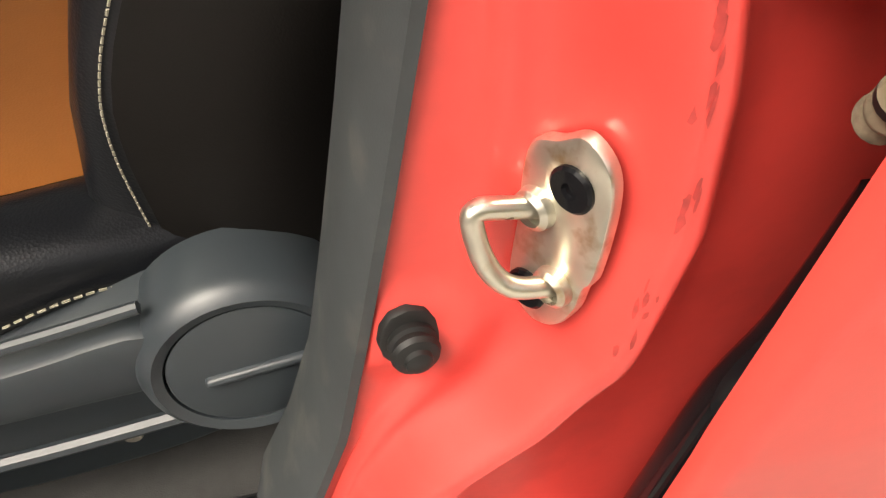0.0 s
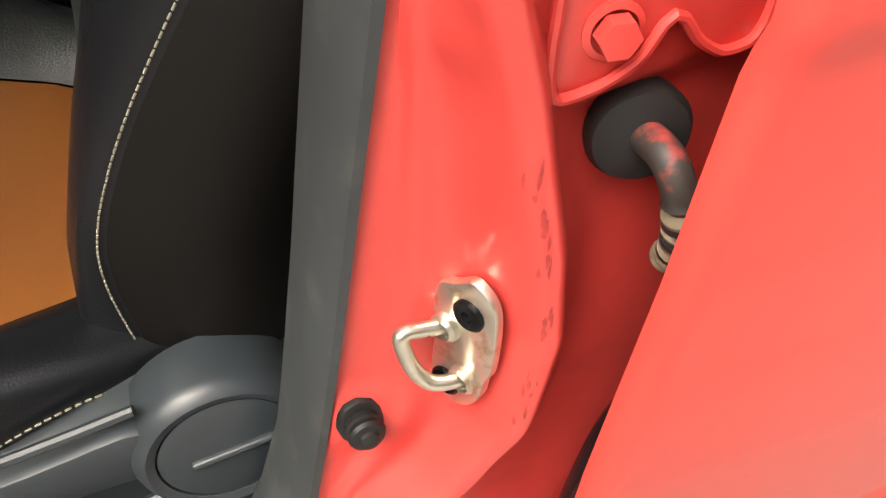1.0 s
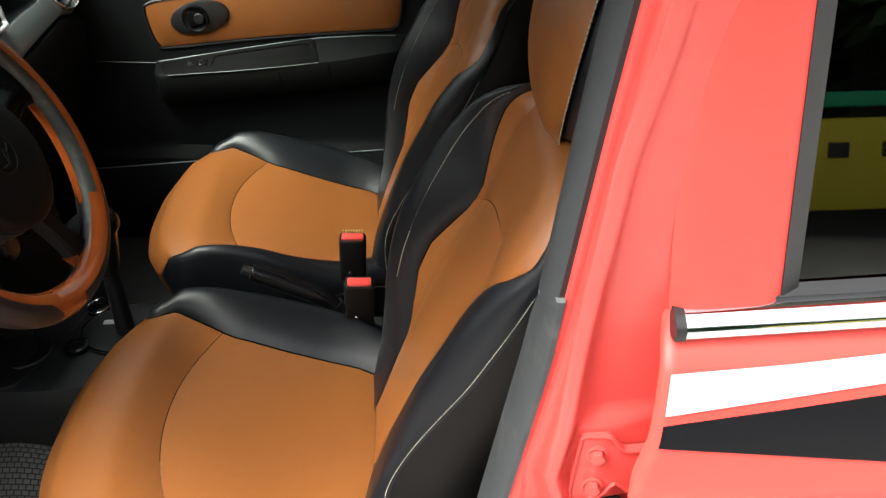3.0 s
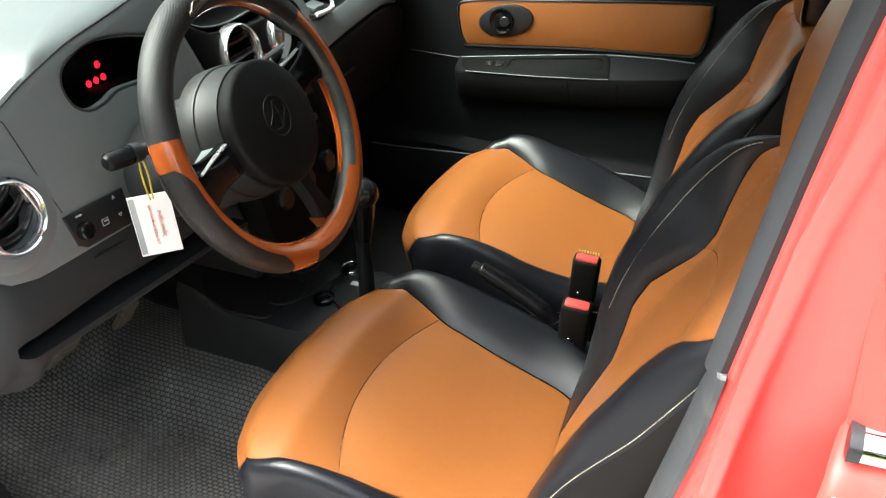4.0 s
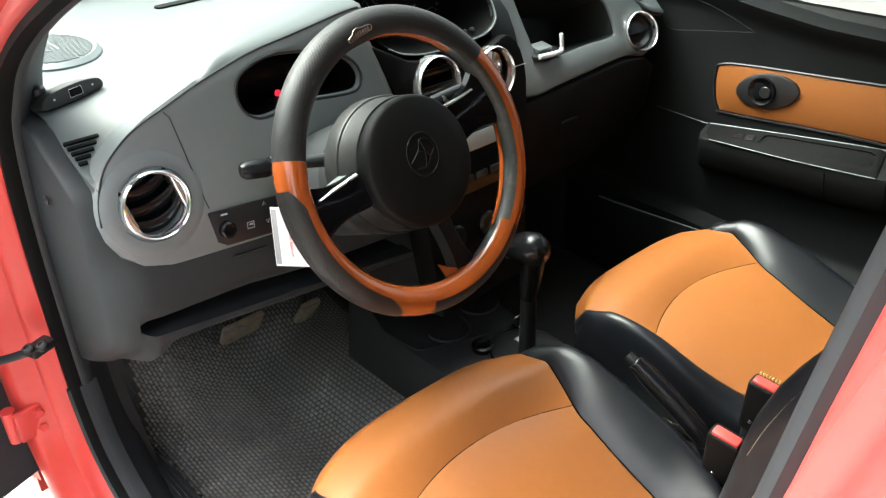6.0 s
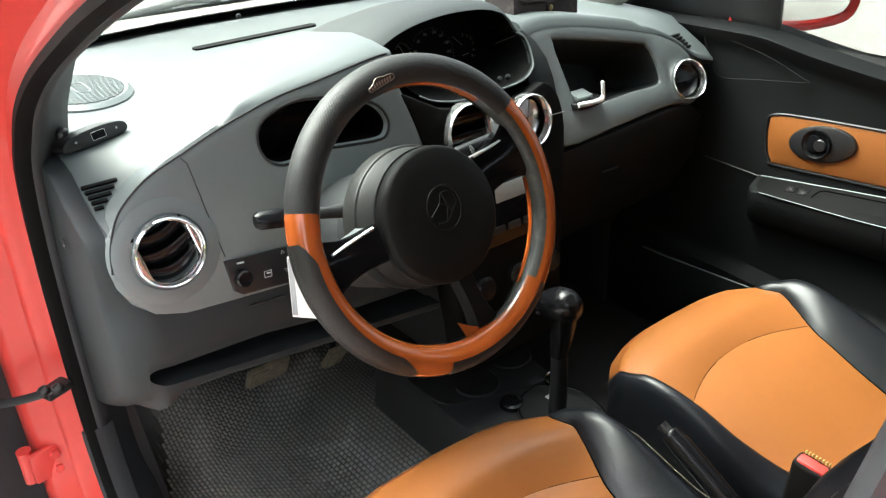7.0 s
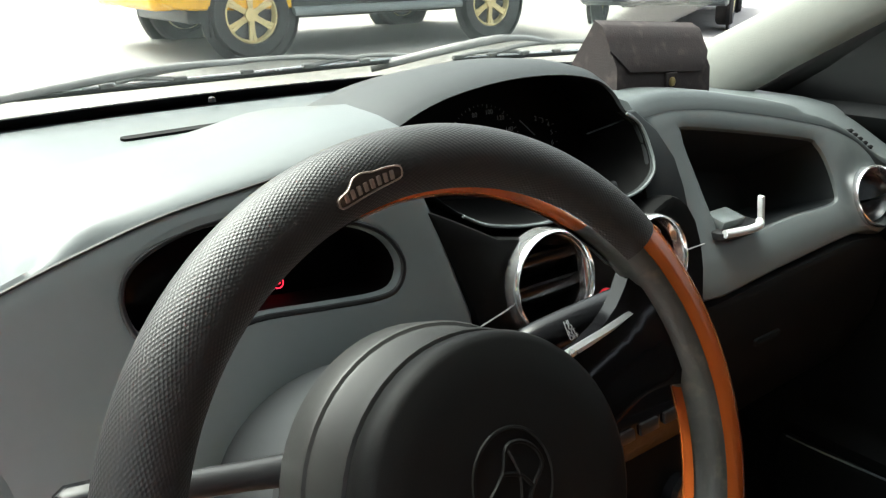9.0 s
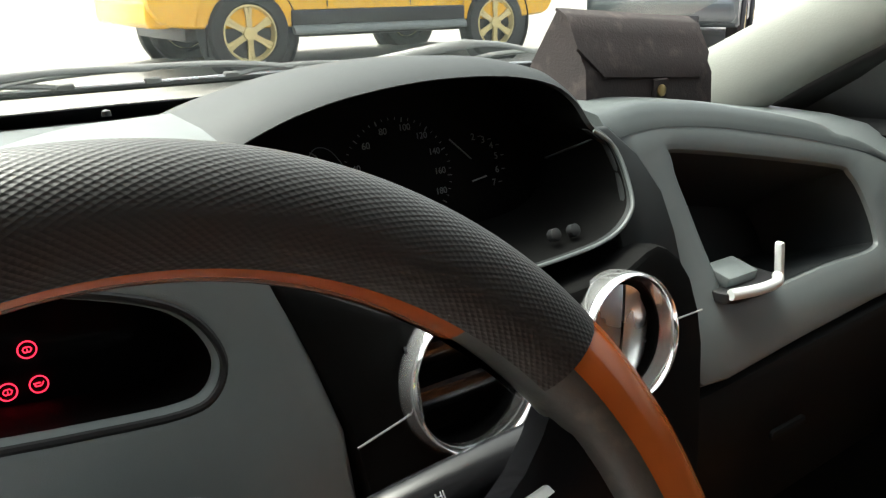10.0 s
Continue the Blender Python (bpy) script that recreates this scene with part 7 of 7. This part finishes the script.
part("floor_pan", surf(lambda u, v: (-1.0 + 2.6 * u, -0.62 + 1.28 * v, pan_z(-1.0 + 2.6 * u)), 40, 6, thick=0.05, inward=(0, 0, -1)), CARPET, shell, "black carpeted floor")
sill = part("sill", sweep_x([(-0.515, 0.25), (-0.520, 0.300), (-0.530, 0.318), (-0.560, 0.324), (-0.600, 0.332), (-0.618, 0.30), (-0.61, 0.22)], -0.56, 0.34, 16), BLACK, shell, "dark grey sill scuff trim")
for k in range(4):
    part("sill_rib", tube([(-0.54, -0.533 - 0.008 * k, 0.3205 + 0.0015 * k), (0.30, -0.533 - 0.008 * k, 0.3205 + 0.0015 * k)], 0.0016, 6), GREY_LOW, sill)
part("kick_trim", loft([[(-0.52, -0.60, 0.30), (-0.52, -0.54, 0.30), (-0.86, -0.54, 0.30), (-0.86, -0.60, 0.30)], [(-0.56, -0.605, 0.47), (-0.56, -0.55, 0.47), (-0.86, -0.55, 0.47), (-0.86, -0.605, 0.47)], [(-0.60, -0.60, 0.64), (-0.60, -0.56, 0.64), (-0.86, -0.56, 0.64), (-0.86, -0.60, 0.64)]]), BLACK, shell, "dark grey footwell side trim")
part("far_kick_trim", block((0.50, 0.06, 0.72), pose(-0.80, 0.635, 0.60), 0.01), GREY_LOW, shell)
part("firewall", surf(lambda u, v: (-0.98 - 0.02 * v, -0.64 + 1.30 * u, 0.25 + 0.72 * v), 4, 4, thick=0.04, inward=(-1, 0, 0)), CARPET, shell)


def roof(u, v):
    x = -0.12 + 1.72 * u
    w = 0.56 + 0.02 * math.sin(u * 3)
    return (x, -w + (2 * w + 0.02) * v, 1.365 + 0.075 * math.sin(math.pi * min(1, 0.12 + 0.8 * u)) + 0.02 * (1 - (2 * v - 1) ** 2))


part("headliner", surf(roof, 16, 10, thick=0.02, inward=(0, 0, 1)), HEADLINER, shell, "pale grey fabric headliner")
part("roof_skin", surf(lambda u, v: Vector(roof(u, v)) + Vector((0, 0.06 * (2 * v - 1), 0.035)), 16, 10, thick=0.012, inward=(0, 0, 1)), RED, shell, "red roof skin")
part("rear_wall", surf(lambda u, v: (1.58, -0.62 + 1.26 * u, 0.25 + 1.2 * v), 2, 2, thick=0.05, inward=(1, 0, 0)), CARPET, shell)
part("far_rear_side", surf(lambda u, v: (0.55 + 1.06 * u, 0.65, 0.25 + 0.72 * v), 2, 2, thick=0.05, inward=(0, 1, 0)), GREY_LOW, shell)
part("far_rear_window", surf(lambda u, v: (0.60 + 0.95 * u, 0.65 - 0.07 * v, 0.97 + 0.40 * v), 2, 2, thick=0.004, inward=(0, 1, 0)), TINT, shell)
part("far_pillar", loft([[(0.50, 0.66, z), (0.62, 0.66, z), (0.62, 0.60, z), (0.52, 0.585, z)] for z in (0.3, 0.97)] + [[(0.46, 0.60, 1.37), (0.56, 0.60, 1.37), (0.56, 0.55, 1.37), (0.47, 0.55, 1.37)]]), GREY_LOW, shell)
part("near_lower_side", surf(lambda u, v: (0.52 + 1.06 * u, -0.56, 0.25 + 0.72 * v), 2, 2, thick=0.03, inward=(0, 1, 0)), GREY_LOW, shell)
APIL = [(-0.70, 0.60, 0.985), (-0.55, 0.60, 1.075), (-0.36, 0.592, 1.18), (-0.15, 0.575, 1.285), (0.05, 0.56, 1.36), (0.3, 0.555, 1.39)]
part("far_pillar_trim", tube(spline(APIL, 6), [0.060, 0.058, 0.056, 0.054, 0.052, 0.050, 0.048, 0.047, 0.046, 0.045, 0.044, 0.043] + [0.042] * 19, 16, flat=0.45, up=(0, 1, 0)), HEADLINER, shell, "pale windscreen pillar trim")
part("far_door_frame", tube(spline([(-0.60, 0.655, 0.99), (-0.42, 0.648, 1.10), (-0.25, 0.635, 1.20), (-0.08, 0.618, 1.285), (0.15, 0.60, 1.345), (0.47, 0.595, 1.37)], 6), 0.022, 12), RUBBER, shell, "black door frame seal")
# near trim takes a dark plastic in place of its backlit shade
part("near_pillar_trim", tube([Vector((p.x, -p.y - 0.010, p.z)) for p in spline(APIL, 6)], 0.021, 14), FAR_GREY, shell, "windscreen pillar trim, darkened for backlight")
part("windscreen_header", block((0.10, 1.12, 0.05), pose(-0.13, 0.0, 1.375), 0.02, 3), HEADLINER, shell)


def screen(u, v):
    w = 0.63 - 0.07 * u
    y = -w + 2 * w * v
    bow = 0.12 * (2 * v - 1) ** 2
    return (-1.13 + 0.99 * u + bow * (1 - 0.5 * u), y, 0.985 + 0.395 * u)


part("windscreen", surf(screen, 12, 20, thick=0.005, inward=(0.4, 0, -0.9)), SCREEN, shell, "lightly tinted windscreen")
part("screen_frit", surf(lambda u, v: Vector(screen(0.085 * u, v)) + Vector((0.002, 0, -0.004)), 2, 20, thick=0.002, inward=(0.4, 0, -0.9)), BLACK, shell, "black border of the windscreen")
part("cowl", surf(lambda u, v: (-1.13 - 0.13 * u + 0.12 * (2 * v - 1) ** 2, -0.64 + 1.28 * v, 0.975 - 0.02 * u), 4, 16, thick=0.02, inward=(0, 0, -1)), BLACK, shell, "black plastic cowl")
part("bonnet", surf(lambda u, v: (-1.25 - 0.51 * u + 0.10 * (2 * v - 1) ** 2, -0.66 + 1.32 * v, 0.965 - 0.10 * u - 0.16 * u ** 3 - 0.05 * (2 * v - 1) ** 2), 16, 16, thick=0.02, inward=(0, 0, -1)), RED, shell, "red bonnet")


def wiper(base, tip, knee, pivot):
    base, tip, knee, pivot = Vector(base), Vector(tip), Vector(knee), Vector(pivot)
    w = thing("wiper", pivot, "grey and black windscreen wiper resting low on the screen", "wiper", "wipers")
    d = tip - base
    up = Vector((-0.35, 0, 0.85))
    at = lambda k, h: base + d * k + up * h
    part("wiper_arm", tube(spline([pivot, knee, at(0.5, 0.024)], 6), [0.008] * 7 + [0.0055] * 6, 10, flat=0.5), WIPER, w, "flat wiper arm")
    part("blade", tube([at(0, 0.0), at(1, 0.0)], 0.0035, 6), RUBBER, w, "rubber wiper blade")
    part("flexor", tube([at(0.01, 0.005), at(0.99, 0.005)], 0.0022, 6), SATIN, w, "thin bright steel spine")
    part("main_yoke", tube(spline([at(0.20, 0.010), at(0.32, 0.021), at(0.5, 0.025), at(0.68, 0.021), at(0.80, 0.010)], 6), 0.0048, 8, flat=0.7), WIPER, w)
    for k in (0.18, 0.82):
        part("side_yoke", tube(spline([at(k - 0.15, 0.006), at(k - 0.06, 0.013), at(k + 0.06, 0.013), at(k + 0.15, 0.006)], 5), 0.004, 8, flat=0.7), WIPER, w)
    for k in (0.02, 0.18, 0.34, 0.5, 0.66, 0.82, 0.98):
        part("claw", block((0.010, 0.020, 0.009), Matrix.Translation(at(k, 0.006)), 0.002, 1), WIPER, w)
    part("washer_jet", revolve([(0.006, 0), (0.005, 0.006), (0, 0.008)], axis(at(0.6, -0.035), (0, 0, 1)), 12), BLACK, w)


WIPER = material("faded_wiper_paint", (0.13, 0.13, 0.125), 0.45, var=0.25, scale=20)
wiper((-1.000, 0.290, 1.040), (-1.018, -0.330, 1.036), (-0.972, -0.19, 1.062), (-1.02, -0.46, 1.025))
wiper((-1.020, 0.370, 1.028), (-0.945, 0.80, 1.024), (-0.905, 0.38, 1.072), (-1.02, 0.20, 1.030))

# ---- vehicles and buildings outside ----
YELLOW = material("yellow_paint", (0.80, 0.42, 0.005), 0.25, var=0.05, coat=0.5)
TYRE = material("tyre_rubber", (0.025, 0.025, 0.025), 0.8, var=0.3)
ALLOY = material("alloy_rim", (0.66, 0.54, 0.26), 0.4, metal=0.5, var=0.1)


def road_wheel(parent, centre, out, r, spokes):
    """A wheel that faces along out."""
    m = axis(centre, out, (0, 0, 1))
    w = part("wheel", revolve([(r * 0.66, -0.10), (r * 0.92, -0.11), (r, -0.08), (r, 0.06), (r * 0.94, 0.095), (r * 0.70, 0.10), (r * 0.66, 0.085), (r * 0.64, -0.10)], m, 40), TYRE, parent, "black tyre")
    rim_p = part("wheel_rim", revolve([(r * 0.66, 0.085), (r * 0.62, 0.09), (r * 0.58, 0.05), (r * 0.56, -0.05)], m, 40), ALLOY, w, "pale alloy rim")
    for i in range(spokes):
        k = m @ pose(0, 0, 0, 0, 0, 360 / spokes * i)
        for s in (-0.16, 0.16):
            part("rim_spoke", loft([[k @ Vector((a, b + s * a * 0.55, h)) for a, b, h in ((r * q, -w2, hh), (r * q, w2, hh), (r * q, w2, hh - 0.03), (r * q, -w2, hh - 0.03))] for q, w2, hh in ((0.12, 0.020, 0.075), (0.40, 0.014, 0.07), (0.60, 0.016, 0.075))]), ALLOY, w)
    part("wheel_hub", revolve([(r * 0.17, 0.05), (r * 0.16, 0.085), (0, 0.09)], m, 20), ALLOY, w)
    part("brake_disc", revolve([(0, -0.03), (r * 0.55, -0.03)], m, 24), BLACK, w)


def vehicle(name, label, category, place, heading, outline, width, paint, glass_band, wheels, r, spokes, extras):
    """outline: side view (forward, height); heading: degrees the front points to."""
    m = Matrix.Translation(place) @ pose(0, 0, 0, 0, 0, heading)
    v = thing(name, place, label, category)
    arches = []
    out = [(p.x, p.y) for p in spline([(a, b, 0) for a, b in outline], 3, True)]
    rings = []
    for s, k in ((-1.0, 0.96), (-0.97, 1.0), (-0.5, 1.0), (0.5, 1.0), (0.97, 1.0), (1.0, 0.96)):
        ring = []
        for x, z in out:
            lean = 1 - 0.16 * smooth(1.0, 1.7, z)
            ring.append(m @ Vector((x * (1 if abs(s) < 0.99 else 0.995), s * width / 2 * lean, 0.9 + (z - 0.9) * k)))
        rings.append(ring)
    body = part("body", loft(rings), paint, v)
    for side in (-1, 1):
        for a in wheels:
            c = m @ Vector((a, side * (width / 2 - 0.10), r))
            part("wheel_arch", revolve([(0.0, -0.02), (r * 1.22, -0.02), (r * 1.26, 0.02)], axis(m @ Vector((a, side * (width / 2 - 0.005), r * 1.02)), m.to_3x3() @ Vector((0, side, 0)), (0, 0, 1)), 36), BLACK, body)
            road_wheel(v, c + m.to_3x3() @ Vector((0, side * 0.05, 0)), m.to_3x3() @ Vector((0, side, 0)), r, spokes)
        for x0, x1, z0, z1 in glass_band:
            lean = lambda z: side * (width / 2 * (1 - 0.16 * smooth(1.0, 1.7, z)) + 0.004)
            part("side_window", surf(lambda u, q: m @ Vector((x0 + (x1 - x0) * u, lean(z0 + (z1 - z0) * q), z0 + (z1 - z0) * q)), 4, 6, thick=0.01, inward=m.to_3x3() @ Vector((0, -side, 0))), GLOSS, body, "dark side window")
    extras(v, body, m)
    return v


def suv_extras(v, body, m):
    for side in (-1, 1):
        part("side_step", tube([m @ Vector((-1.0, side * 0.97, 0.40)), m @ Vector((0.98, side * 0.97, 0.40))], 0.05, 12, flat=0.6), GREY, body, "grey side step")
        part("sill_panel", block((2.0, 0.05, 0.16), m @ Matrix.Translation((0.0, side * 0.925, 0.50)), 0.02), BLACK, body)
        for x in (-0.62, 0.32, 1.12):
            part("door_gap", tube([m @ Vector((x, side * 0.9305, 0.6)), m @ Vector((x, side * 0.9305, 1.0))], 0.006, 6), BLACK, body)
        part("door_moulding", tube([m @ Vector((-1.0, side * 0.932, 0.72)), m @ Vector((1.0, side * 0.932, 0.72))], 0.02, 8), YELLOW, body)
    part("rear_bumper", block((0.25, 1.78, 0.26), m @ Matrix.Translation((-2.18, 0, 0.58)), 0.06, 3), YELLOW, body)
    part("mud_flap", block((0.03, 0.22, 0.28), m @ Matrix.Translation((-1.80, -0.82, 0.34)), 0.01), BLACK, body)
    part("underbody", block((3.9, 1.5, 0.12), m @ Matrix.Translation((0, 0, 0.38)), 0.03), BLACK, body)


gz = lambda x: ground_z(x)
SUV_OUT = [(-2.25, 0.55), (-1.9, 0.44), (0, 0.42), (1.9, 0.44), (2.25, 0.55), (2.3, 0.85), (2.15, 1.08), (1.2, 1.16), (0.55, 1.72), (-0.5, 1.80), (-2.0, 1.76), (-2.28, 1.2), (-2.3, 0.8)]
suv = vehicle("suv", "yellow off-road vehicle with alloy wheels parked in the yard", "car", (-7.95, 3.98, gz(-7.95) - 0.03), 90, SUV_OUT, 1.85, YELLOW, ((-1.9, -0.75, 1.18, 1.62), (-0.65, 0.35, 1.18, 1.62), (0.42, 0.95, 1.18, 1.45)), (-1.42, 1.42), 0.385, 6, suv_extras)
NAVY = material("dark_blue_grey_paint", (0.035, 0.045, 0.050), 0.3, var=0.05, coat=0.5)


def sedan_extras(v, body, m):
    for side in (-1, 1):
        part("tail_light", block((0.10, 0.34, 0.17), m @ pose(-2.16, side * 0.66, 0.88, 0, -8, side * 14), 0.03, 3), material("tail_light_red", (0.5, 0.02, 0.03), 0.15, coat=0.5) if "tail_light_red" not in bpy.data.materials else bpy.data.materials["tail_light_red"], body, "red tail light")
    part("plate", block((0.02, 0.42, 0.12), m @ Matrix.Translation((-2.24, 0, 0.80)), 0.006), WHITE, body, "blank white number plate")
    part("bumper", block((0.20, 1.72, 0.30), m @ Matrix.Translation((-2.17, 0, 0.47)), 0.09, 4), NAVY, body)
    part("bumper_grille", block((0.03, 0.9, 0.10), m @ Matrix.Translation((-2.265, 0, 0.36)), 0.01), BLACK, body)
    part("rear_window", block((0.02, 1.2, 0.34), m @ pose(-1.62, 0, 1.20, 0, -42, 0), 0.01), GLOSS, body)


SEDAN_OUT = [(-2.22, 0.40), (-1.9, 0.26), (0, 0.24), (1.9, 0.26), (2.2, 0.40), (2.2, 0.66), (1.9, 0.82), (1.0, 0.95), (0.35, 1.36), (-0.7, 1.42), (-1.6, 1.06), (-2.1, 1.02), (-2.24, 0.75)]
sedan = vehicle("sedan", "dark blue-grey saloon car parked with its tail towards the yard", "car", (-7.6, 9.3, gz(-7.6) - 0.01), 122, SEDAN_OUT, 1.74, NAVY, ((-1.4, -0.5, 1.0, 1.30), (-0.4, 0.5, 1.0, 1.30)), (-1.30, 1.34), 0.32, 5, sedan_extras)

# ---- the other side of the yard: trees, a low shop with boards ----
BARK = material("bark", (0.10, 0.075, 0.05), 0.9, var=0.3, scale=8, bump=0.6, bump_scale=30, dist=0.02)
LEAF = material("leaves", (0.035, 0.075, 0.018), 0.5, var=0.4, scale=1.5, fine=8)
WALL = material("stained_plaster", (0.16, 0.15, 0.13), 0.9, var=0.25, scale=1.2, fine=12, dirt=(0.08, 0.075, 0.07), dirt_amount=0.6)
BOARD = material("yellow_sign_board", (0.75, 0.62, 0.04), 0.5, var=0.1, scale=2)
GREEN = material("green_awning", (0.03, 0.42, 0.20), 0.5, var=0.1, scale=2)


def tree(x, y, h, seed):
    rng = random.Random(seed)
    z0 = ground_z(x)
    t = thing("tree", (x, y, z0), "broad leafy tree beside the yard", "tree", "trees by the yard")
    lean = Vector((rng.uniform(-0.3, 0.3), rng.uniform(-0.2, 0.2), 0))
    path = spline([(x, y, z0 - 0.05), Vector((x, y, z0 + h * 0.3)) + lean * 0.3, Vector((x, y, z0 + h * 0.62)) + lean], 5)
    part("trunk", tube(path, [0.20 - 0.012 * i for i in range(len(path))], 12), BARK, t)
    tips = []
    for i in range(9):
        b = path[4 + i % 7]
        a = rng.uniform(0, 6.28)
        e = b + Vector((math.cos(a) * h * rng.uniform(0.16, 0.32), math.sin(a) * h * rng.uniform(0.16, 0.32), h * rng.uniform(0.08, 0.34)))
        mid = b.lerp(e, 0.5) + Vector((0, 0, 0.2))
        part("limb", tube(spline([b, mid, e], 4), [0.075 - 0.007 * k for k in range(9)], 8), BARK, t)
        tips += [e, mid.lerp(e, 0.5)]
    verts, faces = [], []
    for i in range(2400):
        c = rng.choice(tips)
        d = Vector((rng.gauss(0, 1), rng.gauss(0, 1), rng.gauss(0, 0.7)))
        c = c + d * h * 0.075
        n = Vector((rng.gauss(0, 1), rng.gauss(0, 1), rng.gauss(0.6, 1))).normalized()
        a = n.orthogonal().normalized() * rng.uniform(0.12, 0.26)
        b = n.cross(a) * 0.55
        k = len(verts)
        verts += [c - a, c + b, c + a * 1.1, c - b]
        faces.append((k, k + 1, k + 2, k + 3))
    me = bpy.data.meshes.new("crown")
    me.from_pydata([tuple(v) for v in verts], [], faces)
    me.materials.append(LEAF)
    ob = new("crown", me)
    ob.parent = t
    ob.matrix_parent_inverse = t.matrix_basis.inverted()


for i in range(8):
    tree(-4.0 + 2.9 * i + 0.5 * math.sin(i * 2.1), -8.8 - (0.8 if i % 2 else 0.0), 6.8 + 0.8 * math.sin(i * 1.7), 40 + i)
ASPHALT = material("worn_asphalt", (0.23, 0.222, 0.208), 0.85, var=0.25, scale=1.2, fine=40, bump=0.4, bump_scale=120)
solo("road", surf(lambda u, v: (-1.6 + 40 * u, -9.0 + 8.0 * v, ground_z(-1.6 + 40 * u) + 0.012), 8, 4, thick=0.02, inward=(0, 0, -1)), ASPHALT, "worn grey asphalt lane beside the car", "road", "structure")
shop = thing("shop_building", (4.0, -12.0, ground_z(4.0)), "low stained shop building with a green awning strip", "building", kind="structure")
gs = ground_z(4.0)
part("shop_wall", block((34.0, 0.4, 4.6), pose(4.0, -12.2, gs + 2.1), 0.02), WALL, shop)
part("shop_roof", block((34.6, 3.0, 0.14), pose(4.0, -11.4, gs + 4.45, -6, 0, 0), 0.02), TYRE, shop, "dark overhanging roof")
part("awning_strip", block((32.0, 0.06, 0.16), pose(4.0, -8.25, gs + 1.42), 0.02), GREEN, shop, "bright green awning strip")
for i in range(9):
    part("awning_post", tube([(-11.6 + 3.9 * i, -8.25, gs - 0.6), (-11.6 + 3.9 * i, -8.25, gs + 1.42)], 0.05, 10), SYMBOL, shop)
    part("shutter", block((2.6, 0.10, 2.4), pose(-9.7 + 3.9 * i, -12.0, gs + 1.2), 0.02), BLACK, shop, "dark shop opening")
for x, w in ((1.2, 2.6), (5.4, 3.2), (9.9, 2.4)):
    sg = thing("sign_board", (x, -8.0, gs - 0.2), "yellow sign board with dark unreadable bars", "sign", "sign boards")
    part("board", block((w, 0.06, 0.95), pose(x, -8.02, gs + 0.75), 0.02), BOARD, sg)
    for q in (-0.45, 0.45):
        part("sign_post", tube([(x + w * q, -8.1, gs - 0.5), (x + w * q, -8.1, gs + 1.2)], 0.03, 8), SYMBOL, sg)
    for k in range(5):
        part("print_bar", block((w * 0.07, 0.02, 0.16), pose(x - w * 0.36 + w * 0.18 * k, -7.98, gs + 0.9), 0.01), BLACK, sg)

# ---- outside of the car, closed all round ----
part("front_fender", surf(lambda u, v: (-0.70 - 1.02 * u, -0.70 + 0.10 * u ** 3 + 0.02 * v * v, 0.24 + (0.66 - 0.14 * u - 0.14 * u ** 3) * v), 14, 10, thick=0.02, inward=(0, 1, 0)), RED, shell, "red front fender")
part("front_fender", surf(lambda u, v: (-0.62 - 1.10 * u, 0.70 - 0.10 * u ** 3 - 0.02 * v * v, 0.24 + (0.72 - 0.20 * u - 0.14 * u ** 3) * v), 14, 10, thick=0.02, inward=(0, -1, 0)), RED, shell, "red front fender")
part("front_bumper", loft([[(-1.70 - 0.10 * (1 - (y / 0.62) ** 2), y, 0.24), (-1.76 - 0.10 * (1 - (y / 0.62) ** 2), y, 0.40), (-1.74 - 0.10 * (1 - (y / 0.62) ** 2), y, 0.62), (-1.60, y, 0.70), (-1.55, y, 0.24)] for y in (-0.60, -0.45, -0.25, 0, 0.25, 0.45, 0.60)]), RED, shell, "red front bumper")
part("far_outer_skin", surf(lambda u, v: (-0.60 + 2.20 * u, 0.690 - 0.03 * v ** 3, 0.26 + 0.69 * v), 12, 10, thick=0.012, inward=(0, -1, 0)), RED, shell, "red outer panels of the far side")
part("near_quarter", surf(lambda u, v: (1.34 + 0.26 * u, -0.655 + 0.05 * u * u + 0.05 * v ** 3, 0.28 + 0.70 * v), 8, 10, thick=0.02, inward=(0, 1, 0)), RED, shell, "red rear quarter panel")
part("outer_sill", sweep_x([(-0.60, 0.22), (-0.662, 0.23), (-0.668, 0.275), (-0.640, 0.31), (-0.615, 0.325), (-0.60, 0.32)], -0.52, 1.34, 12), RED, shell, "red outer sill")
part("tailgate", surf(lambda u, v: (1.64 - 0.05 * v - 0.12 * v ** 4, -0.62 + 1.26 * u, 0.26 + 1.14 * v), 8, 10, thick=0.03, inward=(-1, 0, 0)), RED, shell, "red tailgate")
for side, y in ((-1, -0.60), (1, 0.62)):
    for x in (-1.15, 1.20):
        road_wheel(shell, Vector((x, y, ground_z(x) + 0.27)), Vector((0, side, 0)), 0.27, 5)
